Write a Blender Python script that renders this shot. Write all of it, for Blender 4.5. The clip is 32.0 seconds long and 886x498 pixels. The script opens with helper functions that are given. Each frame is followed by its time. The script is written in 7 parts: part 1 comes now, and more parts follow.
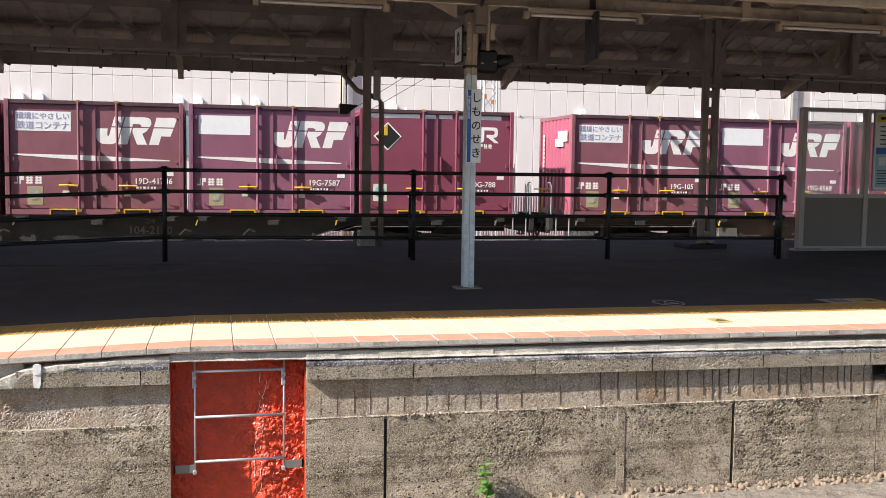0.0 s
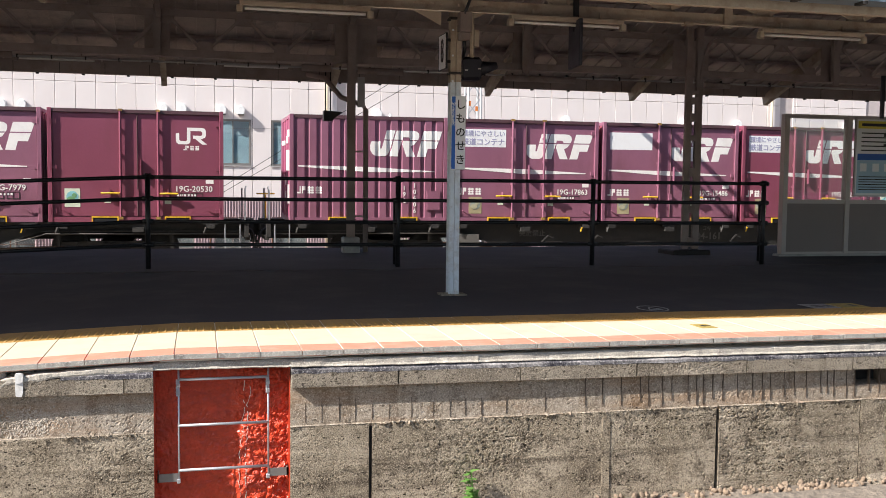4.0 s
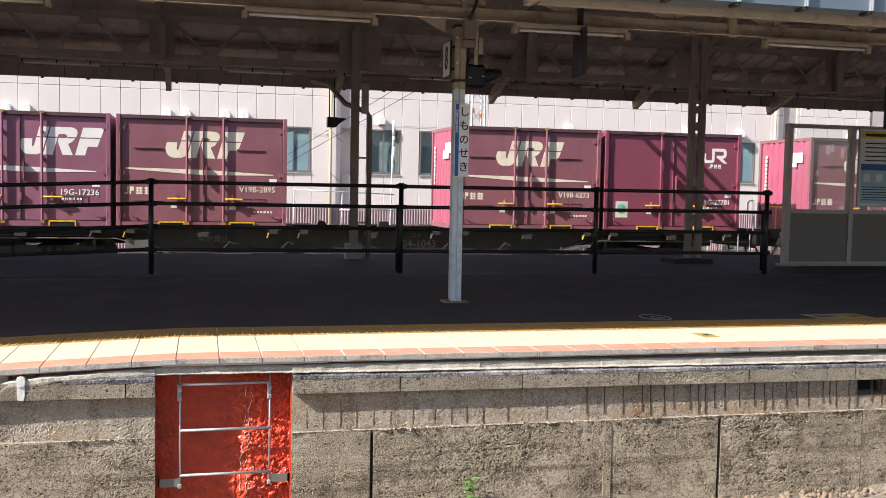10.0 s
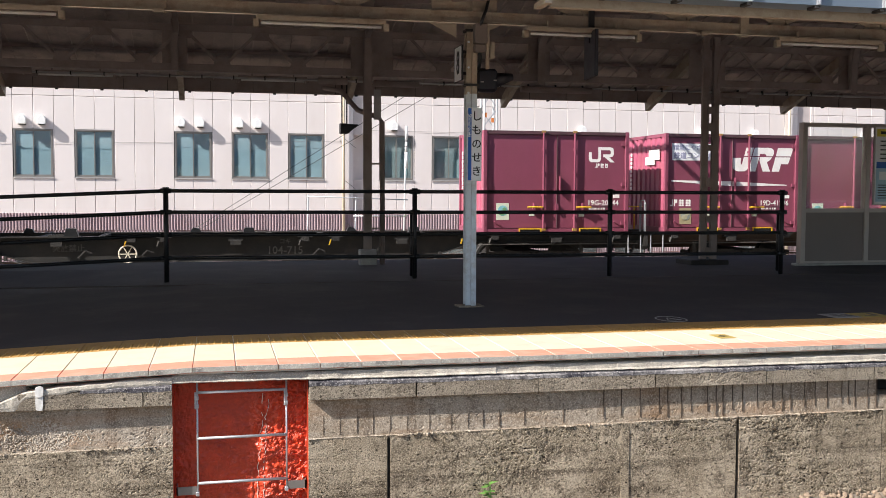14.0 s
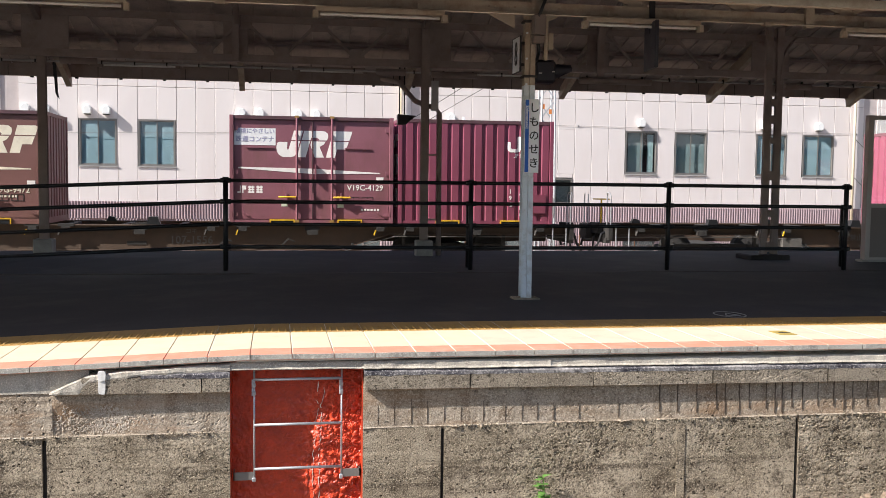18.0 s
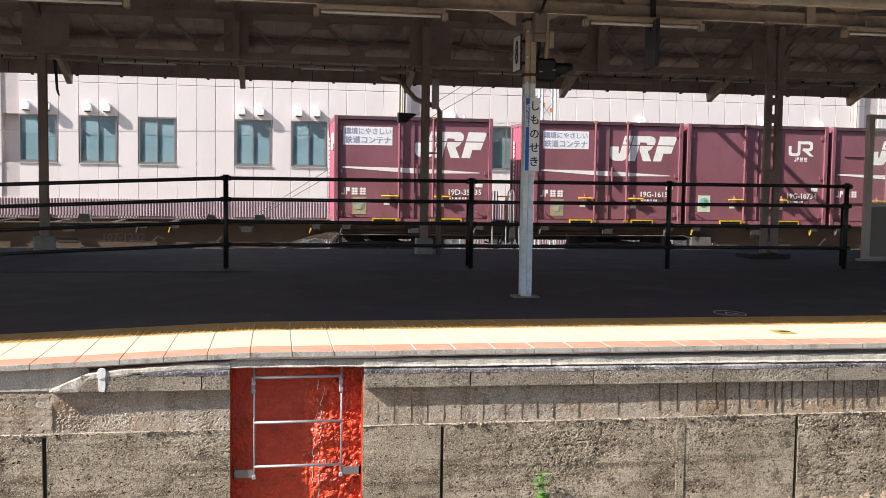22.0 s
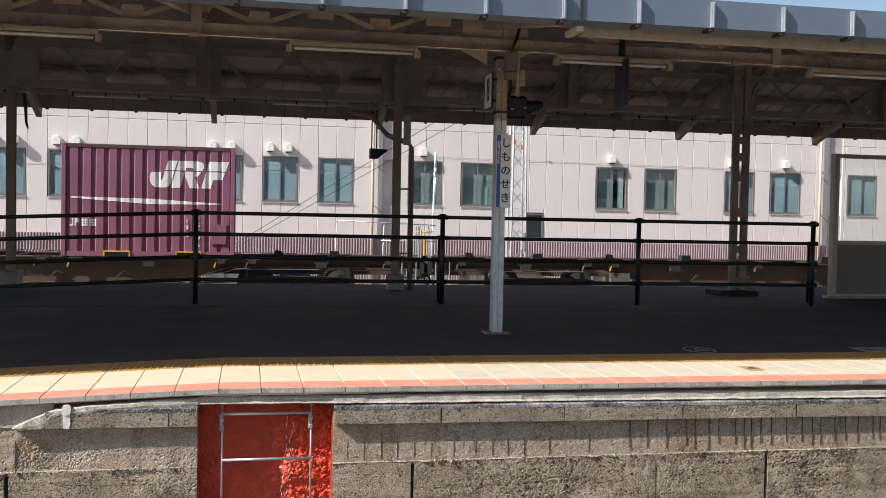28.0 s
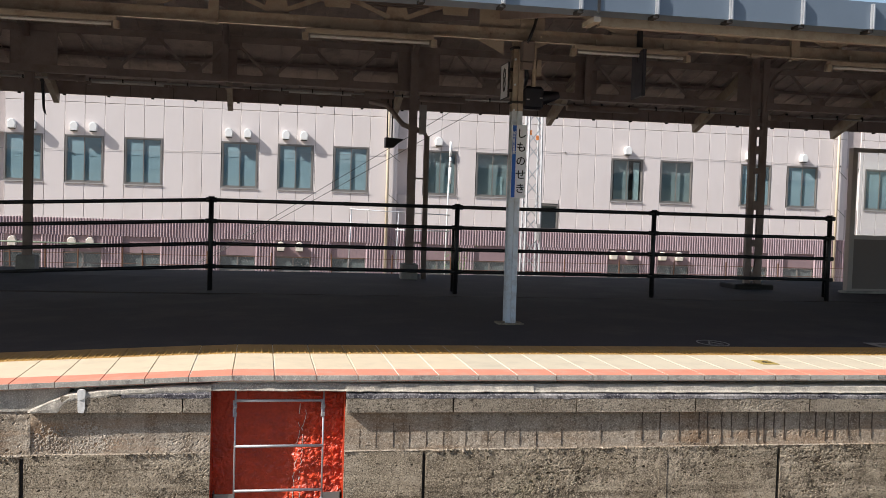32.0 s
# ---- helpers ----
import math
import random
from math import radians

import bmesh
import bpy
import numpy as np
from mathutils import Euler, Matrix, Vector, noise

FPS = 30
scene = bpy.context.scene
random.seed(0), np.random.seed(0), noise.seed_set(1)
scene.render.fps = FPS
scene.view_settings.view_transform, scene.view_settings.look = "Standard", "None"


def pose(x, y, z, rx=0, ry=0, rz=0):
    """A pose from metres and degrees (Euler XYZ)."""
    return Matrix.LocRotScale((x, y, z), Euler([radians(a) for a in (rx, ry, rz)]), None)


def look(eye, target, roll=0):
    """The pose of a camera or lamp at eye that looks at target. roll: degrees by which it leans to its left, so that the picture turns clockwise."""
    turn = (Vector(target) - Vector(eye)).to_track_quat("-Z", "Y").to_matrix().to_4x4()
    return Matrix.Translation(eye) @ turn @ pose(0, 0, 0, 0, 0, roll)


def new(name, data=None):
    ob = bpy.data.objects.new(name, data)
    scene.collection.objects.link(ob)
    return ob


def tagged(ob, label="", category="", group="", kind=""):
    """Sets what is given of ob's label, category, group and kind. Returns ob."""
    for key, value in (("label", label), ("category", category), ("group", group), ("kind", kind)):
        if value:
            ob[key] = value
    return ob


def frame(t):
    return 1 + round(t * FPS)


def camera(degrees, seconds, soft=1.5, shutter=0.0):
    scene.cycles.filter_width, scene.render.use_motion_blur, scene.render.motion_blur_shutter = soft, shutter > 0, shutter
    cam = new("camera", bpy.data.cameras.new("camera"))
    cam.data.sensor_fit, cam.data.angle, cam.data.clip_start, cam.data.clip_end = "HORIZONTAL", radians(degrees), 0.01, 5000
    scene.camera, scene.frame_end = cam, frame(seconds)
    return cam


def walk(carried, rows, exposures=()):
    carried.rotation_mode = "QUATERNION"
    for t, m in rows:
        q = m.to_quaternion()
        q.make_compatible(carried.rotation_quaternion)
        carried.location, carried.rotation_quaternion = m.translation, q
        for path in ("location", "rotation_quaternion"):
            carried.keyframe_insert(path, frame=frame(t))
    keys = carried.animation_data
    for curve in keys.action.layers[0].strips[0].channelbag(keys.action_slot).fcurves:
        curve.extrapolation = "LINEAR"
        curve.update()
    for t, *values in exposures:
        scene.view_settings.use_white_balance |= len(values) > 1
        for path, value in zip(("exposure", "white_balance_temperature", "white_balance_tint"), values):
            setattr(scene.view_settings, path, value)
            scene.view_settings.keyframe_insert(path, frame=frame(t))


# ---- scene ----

cam = camera(48.2, 32.0, soft=0.7)
EYE = Vector((0.0, 0.0, 1.25))
# seconds, yaw, pitch, roll of a camera that stands still and turns in the hand
TURNS = [
    (0, -12.952, -4.387, 0.744),
    (0.5, -13.043, -4.407, 0.494),
    (1, -13.067, -4.332, 0.343),
    (1.5, -13.155, -4.226, 0.306),
    (2, -13.284, -4.112, 0.315),
    (2.5, -13.331, -4.017, 0.342),
    (3, -13.413, -3.990, 0.487),
    (3.5, -13.651, -3.994, 0.441),
    (4, -13.837, -3.991, 0.640),
    (4.5, -14.116, -3.913, 1.079),
    (6.5, -14.455, -3.519, 1.053),
    (7, -14.192, -3.535, 1.172),
    (7.5, -13.948, -3.589, 1.312),
    (8, -13.807, -3.654, 1.204),
    (8.5, -13.714, -3.679, 1.109),
    (9, -13.683, -3.671, 0.984),
    (9.5, -13.672, -3.649, 1.023),
    (10, -13.675, -3.589, 1.076),
    (10.5, -13.652, -3.560, 1.138),
    (11, -13.669, -3.515, 1.071),
    (11.5, -13.662, -3.447, 0.886),
    (12, -13.628, -3.412, 0.803),
    (12.5, -13.520, -3.383, 0.669),
    (13, -13.292, -3.354, 0.769),
    (13.5, -13.100, -3.328, 0.360),
    (14, -12.849, -3.326, 0.202),
    (14.5, -12.517, -3.375, 0.217),
    (16.5, -10.749, -3.598, 0.784),
    (17, -10.262, -3.662, 0.776),
    (17.5, -9.837, -3.755, 0.853),
    (18, -9.620, -3.843, 0.655),
    (18.5, -9.618, -3.855, 0.621),
    (19, -9.820, -3.888, 0.506),
    (19.5, -9.864, -3.915, 0.470),
    (20, -9.851, -3.957, 0.571),
    (20.5, -9.800, -3.977, 0.632),
    (21, -9.711, -3.965, 0.650),
    (21.5, -9.665, -3.944, 0.666),
    (22, -9.609, -3.946, 0.783),
    (22.5, -9.600, -3.936, 0.890),
    (23, -9.613, -3.887, 0.637),
    (23.5, -9.701, -3.336, 0.360),
    (24, -9.798, -2.774, 0.493),
    (24.5, -9.857, -2.413, 0.453),
    (25, -9.868, -2.031, 0.591),
    (25.5, -9.805, -1.662, 0.504),
    (27.5, -9.965, -1.611, 0.976),
    (28, -11.246, -1.849, 1.103),
    (28.5, -11.646, -2.007, 1.558),
    (29, -11.972, -2.110, 1.919),
    (29.5, -12.147, -2.167, 1.773),
    (30, -12.022, -2.209, 1.652),
    (30.5, -11.558, -2.253, 1.705),
    (31, -11.203, -2.305, 1.620),
    (31.5, -10.746, -2.380, 1.742),
    (32, -10.443, -2.456, 1.756),
]


def aim(yaw, pitch):
    a, b = radians(yaw), radians(pitch)
    return EYE + Vector((-math.sin(a) * math.cos(b), math.cos(a) * math.cos(b), math.sin(b)))


walk(cam, [(t, look(EYE, aim(yaw, pitch), roll)) for t, yaw, pitch, roll in TURNS], exposures=[(0.0, 1.0), (16.0, 0.98), (17.0, 0.89), (18.0, 0.94), (19.0, 0.96), (21.0, 1.02), (22.0, 1.02), (23.0, 0.87), (24.0, 0.86), (25.2, 0.82), (25.5, 0.80), (28.0, 0.64), (30.0, 0.67), (32.0, 0.58)])

# ---- world and sun ----
SUN_WAY = Vector((3.6, 1.1, -3.1)).normalized()
world = bpy.data.worlds.new("sky")
scene.world = world
world.use_nodes = True
wn = world.node_tree.nodes
sky = wn.new("ShaderNodeTexSky")
sky.sky_type = "NISHITA"
sky.sun_disc = False
sky.dust_density = 1.5
sky.sun_elevation = math.asin(-SUN_WAY.z)
sky.sun_rotation = math.atan2(-SUN_WAY.x, -SUN_WAY.y)
world.node_tree.links.new(sky.outputs[0], wn["Background"].inputs[0])
wn["Background"].inputs[1].default_value = 0.09
sun = new("sun", bpy.data.lights.new("sun", "SUN"))
sun.data.energy, sun.data.angle, sun.data.color = 5.0, radians(0.55), (1.0, 0.955, 0.90)
sun.matrix_basis = look((0, 0, 30), Vector((0, 0, 30)) + SUN_WAY)

# ---- materials ----


def shade(name, base, rough=0.6, metal=0.0, var=0.18, scale=3.0, bump=0.15, fine=60.0, stain=None, amount=0.4, stain_scale=1.2, streak=1.0, depth=0.004, spec=0.5):
    """A painted or mineral surface: broad tone changes, fine grain, stains and relief."""
    m = bpy.data.materials.new(name)
    m.use_nodes = True
    t = m.node_tree
    n, link = t.nodes, t.links.new
    p = n["Principled BSDF"]
    p.inputs["Metallic"].default_value = metal
    p.inputs["Specular IOR Level"].default_value = spec
    co, info = n.new("ShaderNodeTexCoord"), n.new("ShaderNodeObjectInfo")
    off = n.new("ShaderNodeVectorMath")
    off.operation = "MULTIPLY_ADD"
    link(info.outputs["Random"], off.inputs[0])
    off.inputs[1].default_value = (37.0, 19.0, 23.0)
    link(co.outputs["Object"], off.inputs[2])
    broad, grain = n.new("ShaderNodeTexNoise"), n.new("ShaderNodeTexNoise")
    for node, s, det in ((broad, scale, 6.0), (grain, fine, 4.0)):
        node.inputs["Scale"].default_value, node.inputs["Detail"].default_value = s, det
        link(off.outputs[0], node.inputs["Vector"])
    ramp = n.new("ShaderNodeValToRGB")
    lo, hi = [c * (1 - var) for c in base], [min(1.0, c * (1 + var)) for c in base]
    ramp.color_ramp.elements[0].color, ramp.color_ramp.elements[1].color = (*lo, 1), (*hi, 1)
    ramp.color_ramp.elements[0].position, ramp.color_ramp.elements[1].position = 0.3, 0.7
    both = n.new("ShaderNodeMix")
    both.inputs["Factor"].default_value = 0.35
    link(broad.outputs["Fac"], both.inputs["A"])
    link(grain.outputs["Fac"], both.inputs["B"])
    link(both.outputs["Result"], ramp.inputs["Fac"])
    colour = ramp.outputs["Color"]
    if stain:
        stretch = n.new("ShaderNodeVectorMath")
        stretch.operation = "MULTIPLY"
        stretch.inputs[1].default_value = (1.0, 1.0, streak)
        link(off.outputs[0], stretch.inputs[0])
        spots = n.new("ShaderNodeTexNoise")
        spots.inputs["Scale"].default_value, spots.inputs["Detail"].default_value = stain_scale, 9.0
        spots.inputs["Roughness"].default_value = 0.65
        link(stretch.outputs[0], spots.inputs["Vector"])
        cut = n.new("ShaderNodeValToRGB")
        cut.color_ramp.elements[0].position, cut.color_ramp.elements[1].position = 0.48, 0.68
        cut.color_ramp.elements[1].color = (amount, amount, amount, 1)
        link(spots.outputs["Fac"], cut.inputs["Fac"])
        mix = n.new("ShaderNodeMix")
        mix.data_type = "RGBA"
        link(cut.outputs["Color"], mix.inputs["Factor"])
        link(colour, mix.inputs[6])
        mix.inputs[7].default_value = (*stain, 1)
        colour = mix.outputs[2]
    link(colour, p.inputs["Base Color"])
    rr = n.new("ShaderNodeMapRange")
    rr.inputs["To Min"].default_value, rr.inputs["To Max"].default_value = max(0.02, rough - 0.12), min(1.0, rough + 0.12)
    link(broad.outputs["Fac"], rr.inputs["Value"])
    link(rr.outputs["Result"], p.inputs["Roughness"])
    if bump:
        bn = n.new("ShaderNodeBump")
        bn.inputs["Strength"].default_value, bn.inputs["Distance"].default_value = bump, depth
        link(both.outputs["Result"], bn.inputs["Height"])
        link(bn.outputs["Normal"], p.inputs["Normal"])
    return m


def glass(name, tint=(0.9, 0.95, 0.95), rough=0.02):
    m = bpy.data.materials.new(name)
    m.use_nodes = True
    n, link = m.node_tree.nodes, m.node_tree.links.new
    clear, gloss, mix, fres = n.new("ShaderNodeBsdfTransparent"), n.new("ShaderNodeBsdfGlossy"), n.new("ShaderNodeMixShader"), n.new("ShaderNodeFresnel")
    clear.inputs["Color"].default_value = (*tint, 1)
    gloss.inputs["Roughness"].default_value = rough
    fres.inputs["IOR"].default_value = 1.5
    link(fres.outputs[0], mix.inputs[0])
    link(clear.outputs[0], mix.inputs[1])
    link(gloss.outputs[0], mix.inputs[2])
    link(mix.outputs[0], n["Material Output"].inputs["Surface"])
    return m


def concrete(name, light, mid, dark, grain=55.0, pits=0.7, streaks=0.35, depth=0.02, run=(1.0, 1.0, 0.10), patches=0.75, holes=0.0, rust=0.0):
    """Old cast concrete: mottled tone, dark growth, running streaks, pits with their shade painted in."""
    m = bpy.data.materials.new(name)
    m.use_nodes = True
    n, link = m.node_tree.nodes, m.node_tree.links.new
    p = n["Principled BSDF"]
    p.inputs["Roughness"].default_value = 0.92
    p.inputs["Specular IOR Level"].default_value = 0.2
    co, info = n.new("ShaderNodeTexCoord"), n.new("ShaderNodeObjectInfo")
    off = n.new("ShaderNodeVectorMath")
    off.operation = "MULTIPLY_ADD"
    link(info.outputs["Random"], off.inputs[0])
    off.inputs[1].default_value = (31.0, 17.0, 13.0)
    link(co.outputs["Object"], off.inputs[2])

    def cloud(scale, detail, rough, stretch=(1, 1, 1)):
        mul = n.new("ShaderNodeVectorMath")
        mul.operation = "MULTIPLY"
        mul.inputs[1].default_value = stretch
        link(off.outputs[0], mul.inputs[0])
        t = n.new("ShaderNodeTexNoise")
        t.inputs["Scale"].default_value, t.inputs["Detail"].default_value, t.inputs["Roughness"].default_value = scale, detail, rough
        link(mul.outputs[0], t.inputs["Vector"])
        return t.outputs["Fac"]

    def band(fac, lo, hi, most):
        r = n.new("ShaderNodeMapRange")
        r.inputs["From Min"].default_value, r.inputs["From Max"].default_value, r.inputs["To Max"].default_value = lo, hi, most
        link(fac, r.inputs["Value"])
        return r.outputs["Result"]

    def over(under, colour, fac):
        mix = n.new("ShaderNodeMix")
        mix.data_type = "RGBA"
        link(fac, mix.inputs["Factor"])
        if isinstance(under, tuple):
            mix.inputs[6].default_value = (*under, 1)
        else:
            link(under, mix.inputs[6])
        mix.inputs[7].default_value = (*colour, 1)
        return mix.outputs[2]

    fine, coarse = cloud(grain, 8.0, 0.72), cloud(grain * 0.28, 6.0, 0.65)
    c = over(mid, light, band(cloud(2.1, 8.0, 0.6), 0.42, 0.66, 0.9))
    c = over(c, dark, band(cloud(5.5, 9.0, 0.68), 0.50, 0.66, patches))
    c = over(c, dark, band(cloud(6.0, 5.0, 0.6, run), 0.52, 0.68, streaks))
    c = over(c, tuple(v * 1.45 for v in light), band(fine, 0.53, 0.61, 0.75))
    # hollows of the grain get their shade as darker colour
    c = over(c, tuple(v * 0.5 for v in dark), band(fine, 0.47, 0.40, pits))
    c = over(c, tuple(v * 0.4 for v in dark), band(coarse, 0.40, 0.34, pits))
    if rust:
        c = over(c, (0.33, 0.18, 0.085), band(cloud(1.6, 7.0, 0.65, (0.5, 1.0, 2.6)), 0.50, 0.68, rust))
    low, high = n.new("ShaderNodeMath"), n.new("ShaderNodeMath")
    low.operation, high.operation = "MULTIPLY", "MULTIPLY_ADD"
    low.inputs[1].default_value, high.inputs[1].default_value = 0.25, 0.6
    link(coarse, low.inputs[0])
    link(fine, high.inputs[0])
    link(low.outputs[0], high.inputs[2])
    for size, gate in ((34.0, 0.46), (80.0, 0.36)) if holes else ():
        # blow-holes of uneven size in some of the cells, with an uneven outline, shade in their colour
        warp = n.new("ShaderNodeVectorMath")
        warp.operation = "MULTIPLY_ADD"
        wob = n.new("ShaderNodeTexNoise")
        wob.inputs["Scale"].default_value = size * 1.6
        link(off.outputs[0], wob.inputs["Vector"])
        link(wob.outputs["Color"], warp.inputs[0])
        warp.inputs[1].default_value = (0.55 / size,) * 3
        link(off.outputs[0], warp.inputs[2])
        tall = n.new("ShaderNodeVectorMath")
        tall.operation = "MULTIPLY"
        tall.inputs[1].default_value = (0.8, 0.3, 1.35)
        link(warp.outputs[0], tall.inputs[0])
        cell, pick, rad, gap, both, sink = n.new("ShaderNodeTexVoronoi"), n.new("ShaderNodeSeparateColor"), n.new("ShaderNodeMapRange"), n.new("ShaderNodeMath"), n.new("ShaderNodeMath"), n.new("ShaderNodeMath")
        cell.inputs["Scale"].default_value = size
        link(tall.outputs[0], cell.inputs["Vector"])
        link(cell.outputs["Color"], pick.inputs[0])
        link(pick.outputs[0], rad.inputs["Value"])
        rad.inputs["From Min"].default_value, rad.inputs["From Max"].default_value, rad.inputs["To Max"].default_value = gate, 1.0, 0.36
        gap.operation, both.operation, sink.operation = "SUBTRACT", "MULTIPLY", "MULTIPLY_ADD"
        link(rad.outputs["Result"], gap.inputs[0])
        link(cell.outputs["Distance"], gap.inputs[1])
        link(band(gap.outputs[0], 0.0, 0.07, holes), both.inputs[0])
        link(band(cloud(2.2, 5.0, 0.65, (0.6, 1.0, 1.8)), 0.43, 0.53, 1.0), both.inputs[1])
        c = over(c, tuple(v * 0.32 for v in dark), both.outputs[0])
        link(both.outputs[0], sink.inputs[0])
        sink.inputs[1].default_value = -0.9
        link(high.outputs[0], sink.inputs[2])
        high = sink
    link(c, p.inputs["Base Color"])
    bn = n.new("ShaderNodeBump")
    bn.inputs["Strength"].default_value, bn.inputs["Distance"].default_value = 1.0, depth
    link(high.outputs[0], bn.inputs["Height"])
    link(bn.outputs["Normal"], p.inputs["Normal"])
    return m


RUST = (0.12, 0.05, 0.025)
ASPHALT = shade("asphalt", (0.027, 0.0235, 0.0305), 0.85, var=0.25, scale=1.3, bump=0.5, fine=180, stain=(0.09, 0.085, 0.08), amount=0.35)
CREAM = shade("cream_tile", (0.61, 0.515, 0.38), 0.7, var=0.06, scale=8, bump=0.2, fine=220, stain=(0.40, 0.34, 0.26), amount=0.3, stain_scale=5)
WORN = shade("worn_cream_tile", (0.56, 0.495, 0.385), 0.7, var=0.07, scale=8, bump=0.2, fine=220, stain=(0.33, 0.29, 0.24), amount=0.4, stain_scale=4)
REDTILE = shade("red_tile", (0.60, 0.235, 0.16), 0.7, var=0.08, scale=8, bump=0.2, fine=220, stain=(0.5, 0.36, 0.28), amount=0.5, stain_scale=7)
TACTILE = shade("tactile_yellow", (0.40, 0.225, 0.055), 0.65, var=0.12, scale=6, bump=0.2, fine=160, stain=(0.2, 0.13, 0.06), amount=0.5, stain_scale=6)
SLABFACE = concrete("slab_face", (0.46, 0.43, 0.38), (0.36, 0.34, 0.30), (0.13, 0.125, 0.115), 90, 0.15, 0.75, 0.004, patches=0.3)
THINPAINT = shade("brushed_white_paint", (0.72, 0.70, 0.67), 0.7, var=0.15, scale=30, bump=0.4, fine=90, stain=(0.40, 0.36, 0.31), amount=0.45, stain_scale=18)
# paving of the unseen platform, its tone set for bounce light
PAVING = shade("unseen_grey_paving", (0.19, 0.18, 0.17), 0.9, var=0.2, scale=3, bump=0.4, fine=60)
LIP = concrete("lip_concrete", (0.52, 0.47, 0.40), (0.42, 0.38, 0.32), (0.16, 0.14, 0.125), 90, 0.25, 0.5, 0.008, patches=0.5)
TAR = concrete("tarred_strip", (0.36, 0.335, 0.32), (0.085, 0.08, 0.09), (0.022, 0.02, 0.026), 60, 0.5, 0.95, 0.008, patches=0.9)
PEBBLE = concrete("pale_pebble", (0.52, 0.45, 0.37), (0.40, 0.33, 0.26), (0.2, 0.16, 0.12), 90, 0.3, 0.2, 0.01)
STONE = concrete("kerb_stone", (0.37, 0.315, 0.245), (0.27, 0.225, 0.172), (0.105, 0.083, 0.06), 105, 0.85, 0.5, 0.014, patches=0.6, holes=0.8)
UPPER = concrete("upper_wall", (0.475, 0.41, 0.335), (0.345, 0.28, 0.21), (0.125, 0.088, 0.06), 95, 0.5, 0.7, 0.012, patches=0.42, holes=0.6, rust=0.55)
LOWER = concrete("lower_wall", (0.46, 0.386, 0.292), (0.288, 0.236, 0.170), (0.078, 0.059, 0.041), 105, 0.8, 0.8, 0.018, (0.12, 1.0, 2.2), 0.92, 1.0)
NICHE = shade("orange_paint", (0.50, 0.048, 0.014), 0.42, var=0.25, scale=9, bump=0.6, fine=45, stain=(0.22, 0.022, 0.012), amount=0.5, stain_scale=6, depth=0.012)
LIME = shade("lime_streak", (0.6, 0.52, 0.46), 0.8, var=0.15, scale=12, bump=0.4, fine=90)
GALV = shade("galvanised_steel", (0.46, 0.47, 0.49), 0.42, 0.6, var=0.12, scale=9, bump=0.05, fine=90)
BLACK = shade("black_paint", (0.012, 0.012, 0.014), 0.45, var=0.3, scale=9, bump=0.05, fine=120)
BOXGREY = shade("brown_grey_box", (0.19, 0.155, 0.135), 0.6, var=0.15, scale=8)
NAVY = shade("dark_navy_paint", (0.016, 0.016, 0.026), 0.5, var=0.2, scale=9)
POLEPAINT = shade("pale_blue_paint", (0.60, 0.66, 0.70), 0.5, var=0.08, scale=5, bump=0.15, fine=70, stain=(0.28, 0.22, 0.17), amount=0.5, stain_scale=8)
BEIGE = shade("beige_steel_paint", (0.40, 0.335, 0.255), 0.55, var=0.12, scale=4, bump=0.2, fine=60, stain=RUST, amount=0.55, stain_scale=4)
DIM = shade("grey_steel_paint", (0.33, 0.265, 0.235), 0.6, var=0.15, scale=4, bump=0.2, fine=60, stain=RUST, amount=0.3, stain_scale=3)
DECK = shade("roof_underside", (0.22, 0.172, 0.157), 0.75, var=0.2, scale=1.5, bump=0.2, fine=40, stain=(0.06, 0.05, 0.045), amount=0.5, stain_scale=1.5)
GUTTER = shade("blue_grey_sheet", (0.15, 0.19, 0.24), 0.45, 0.2, var=0.06, scale=2, bump=0.1, fine=6, depth=0.02)
PLINTH = shade("plinth_concrete", (0.36, 0.35, 0.33), 0.9, var=0.2, scale=6, bump=0.5, fine=60, stain=(0.15, 0.14, 0.13), amount=0.5)
PANEL = shade("wall_panel", (0.69, 0.63, 0.615), 0.75, var=0.025, scale=1.0, bump=0.12, fine=140, stain=(0.55, 0.46, 0.42), amount=0.22, stain_scale=0.7, streak=0.3)
JOINT = shade("panel_sealant", (0.47, 0.41, 0.40), 0.8, var=0.1)
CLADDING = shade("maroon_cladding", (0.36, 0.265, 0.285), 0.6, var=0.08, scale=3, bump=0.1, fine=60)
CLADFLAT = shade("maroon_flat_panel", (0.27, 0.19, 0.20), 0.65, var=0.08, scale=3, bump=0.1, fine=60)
ALU = shade("bronze_aluminium", (0.23, 0.215, 0.20), 0.45, 0.4, var=0.08)
ALULIGHT = shade("silver_aluminium", (0.46, 0.44, 0.43), 0.45, 0.25, var=0.06)
SCREENALU = shade("beige_aluminium", (0.44, 0.39, 0.355), 0.45, 0.2, var=0.06)
GREYBLIND = shade("grey_blind", (0.34, 0.37, 0.36), 0.5, var=0.1, scale=2.0, bump=0.05, fine=30)
LOWPANE = shade("dark_lower_pane", (0.12, 0.145, 0.145), 0.3, var=0.2, scale=2.0, bump=0.05, fine=30)
TEAL = shade("teal_blind", (0.42, 0.50, 0.535), 0.35, var=0.12, scale=2.0, bump=0.05, fine=30)
CURTAIN = shade("pale_curtain", (0.5, 0.58, 0.56), 0.8, var=0.2, scale=5, bump=0.3, fine=18)
ROOM = shade("dim_room", (0.05, 0.055, 0.055), 0.9)
WHITE = shade("white_enamel", (0.80, 0.80, 0.79), 0.35, var=0.03, scale=6, bump=0.02)
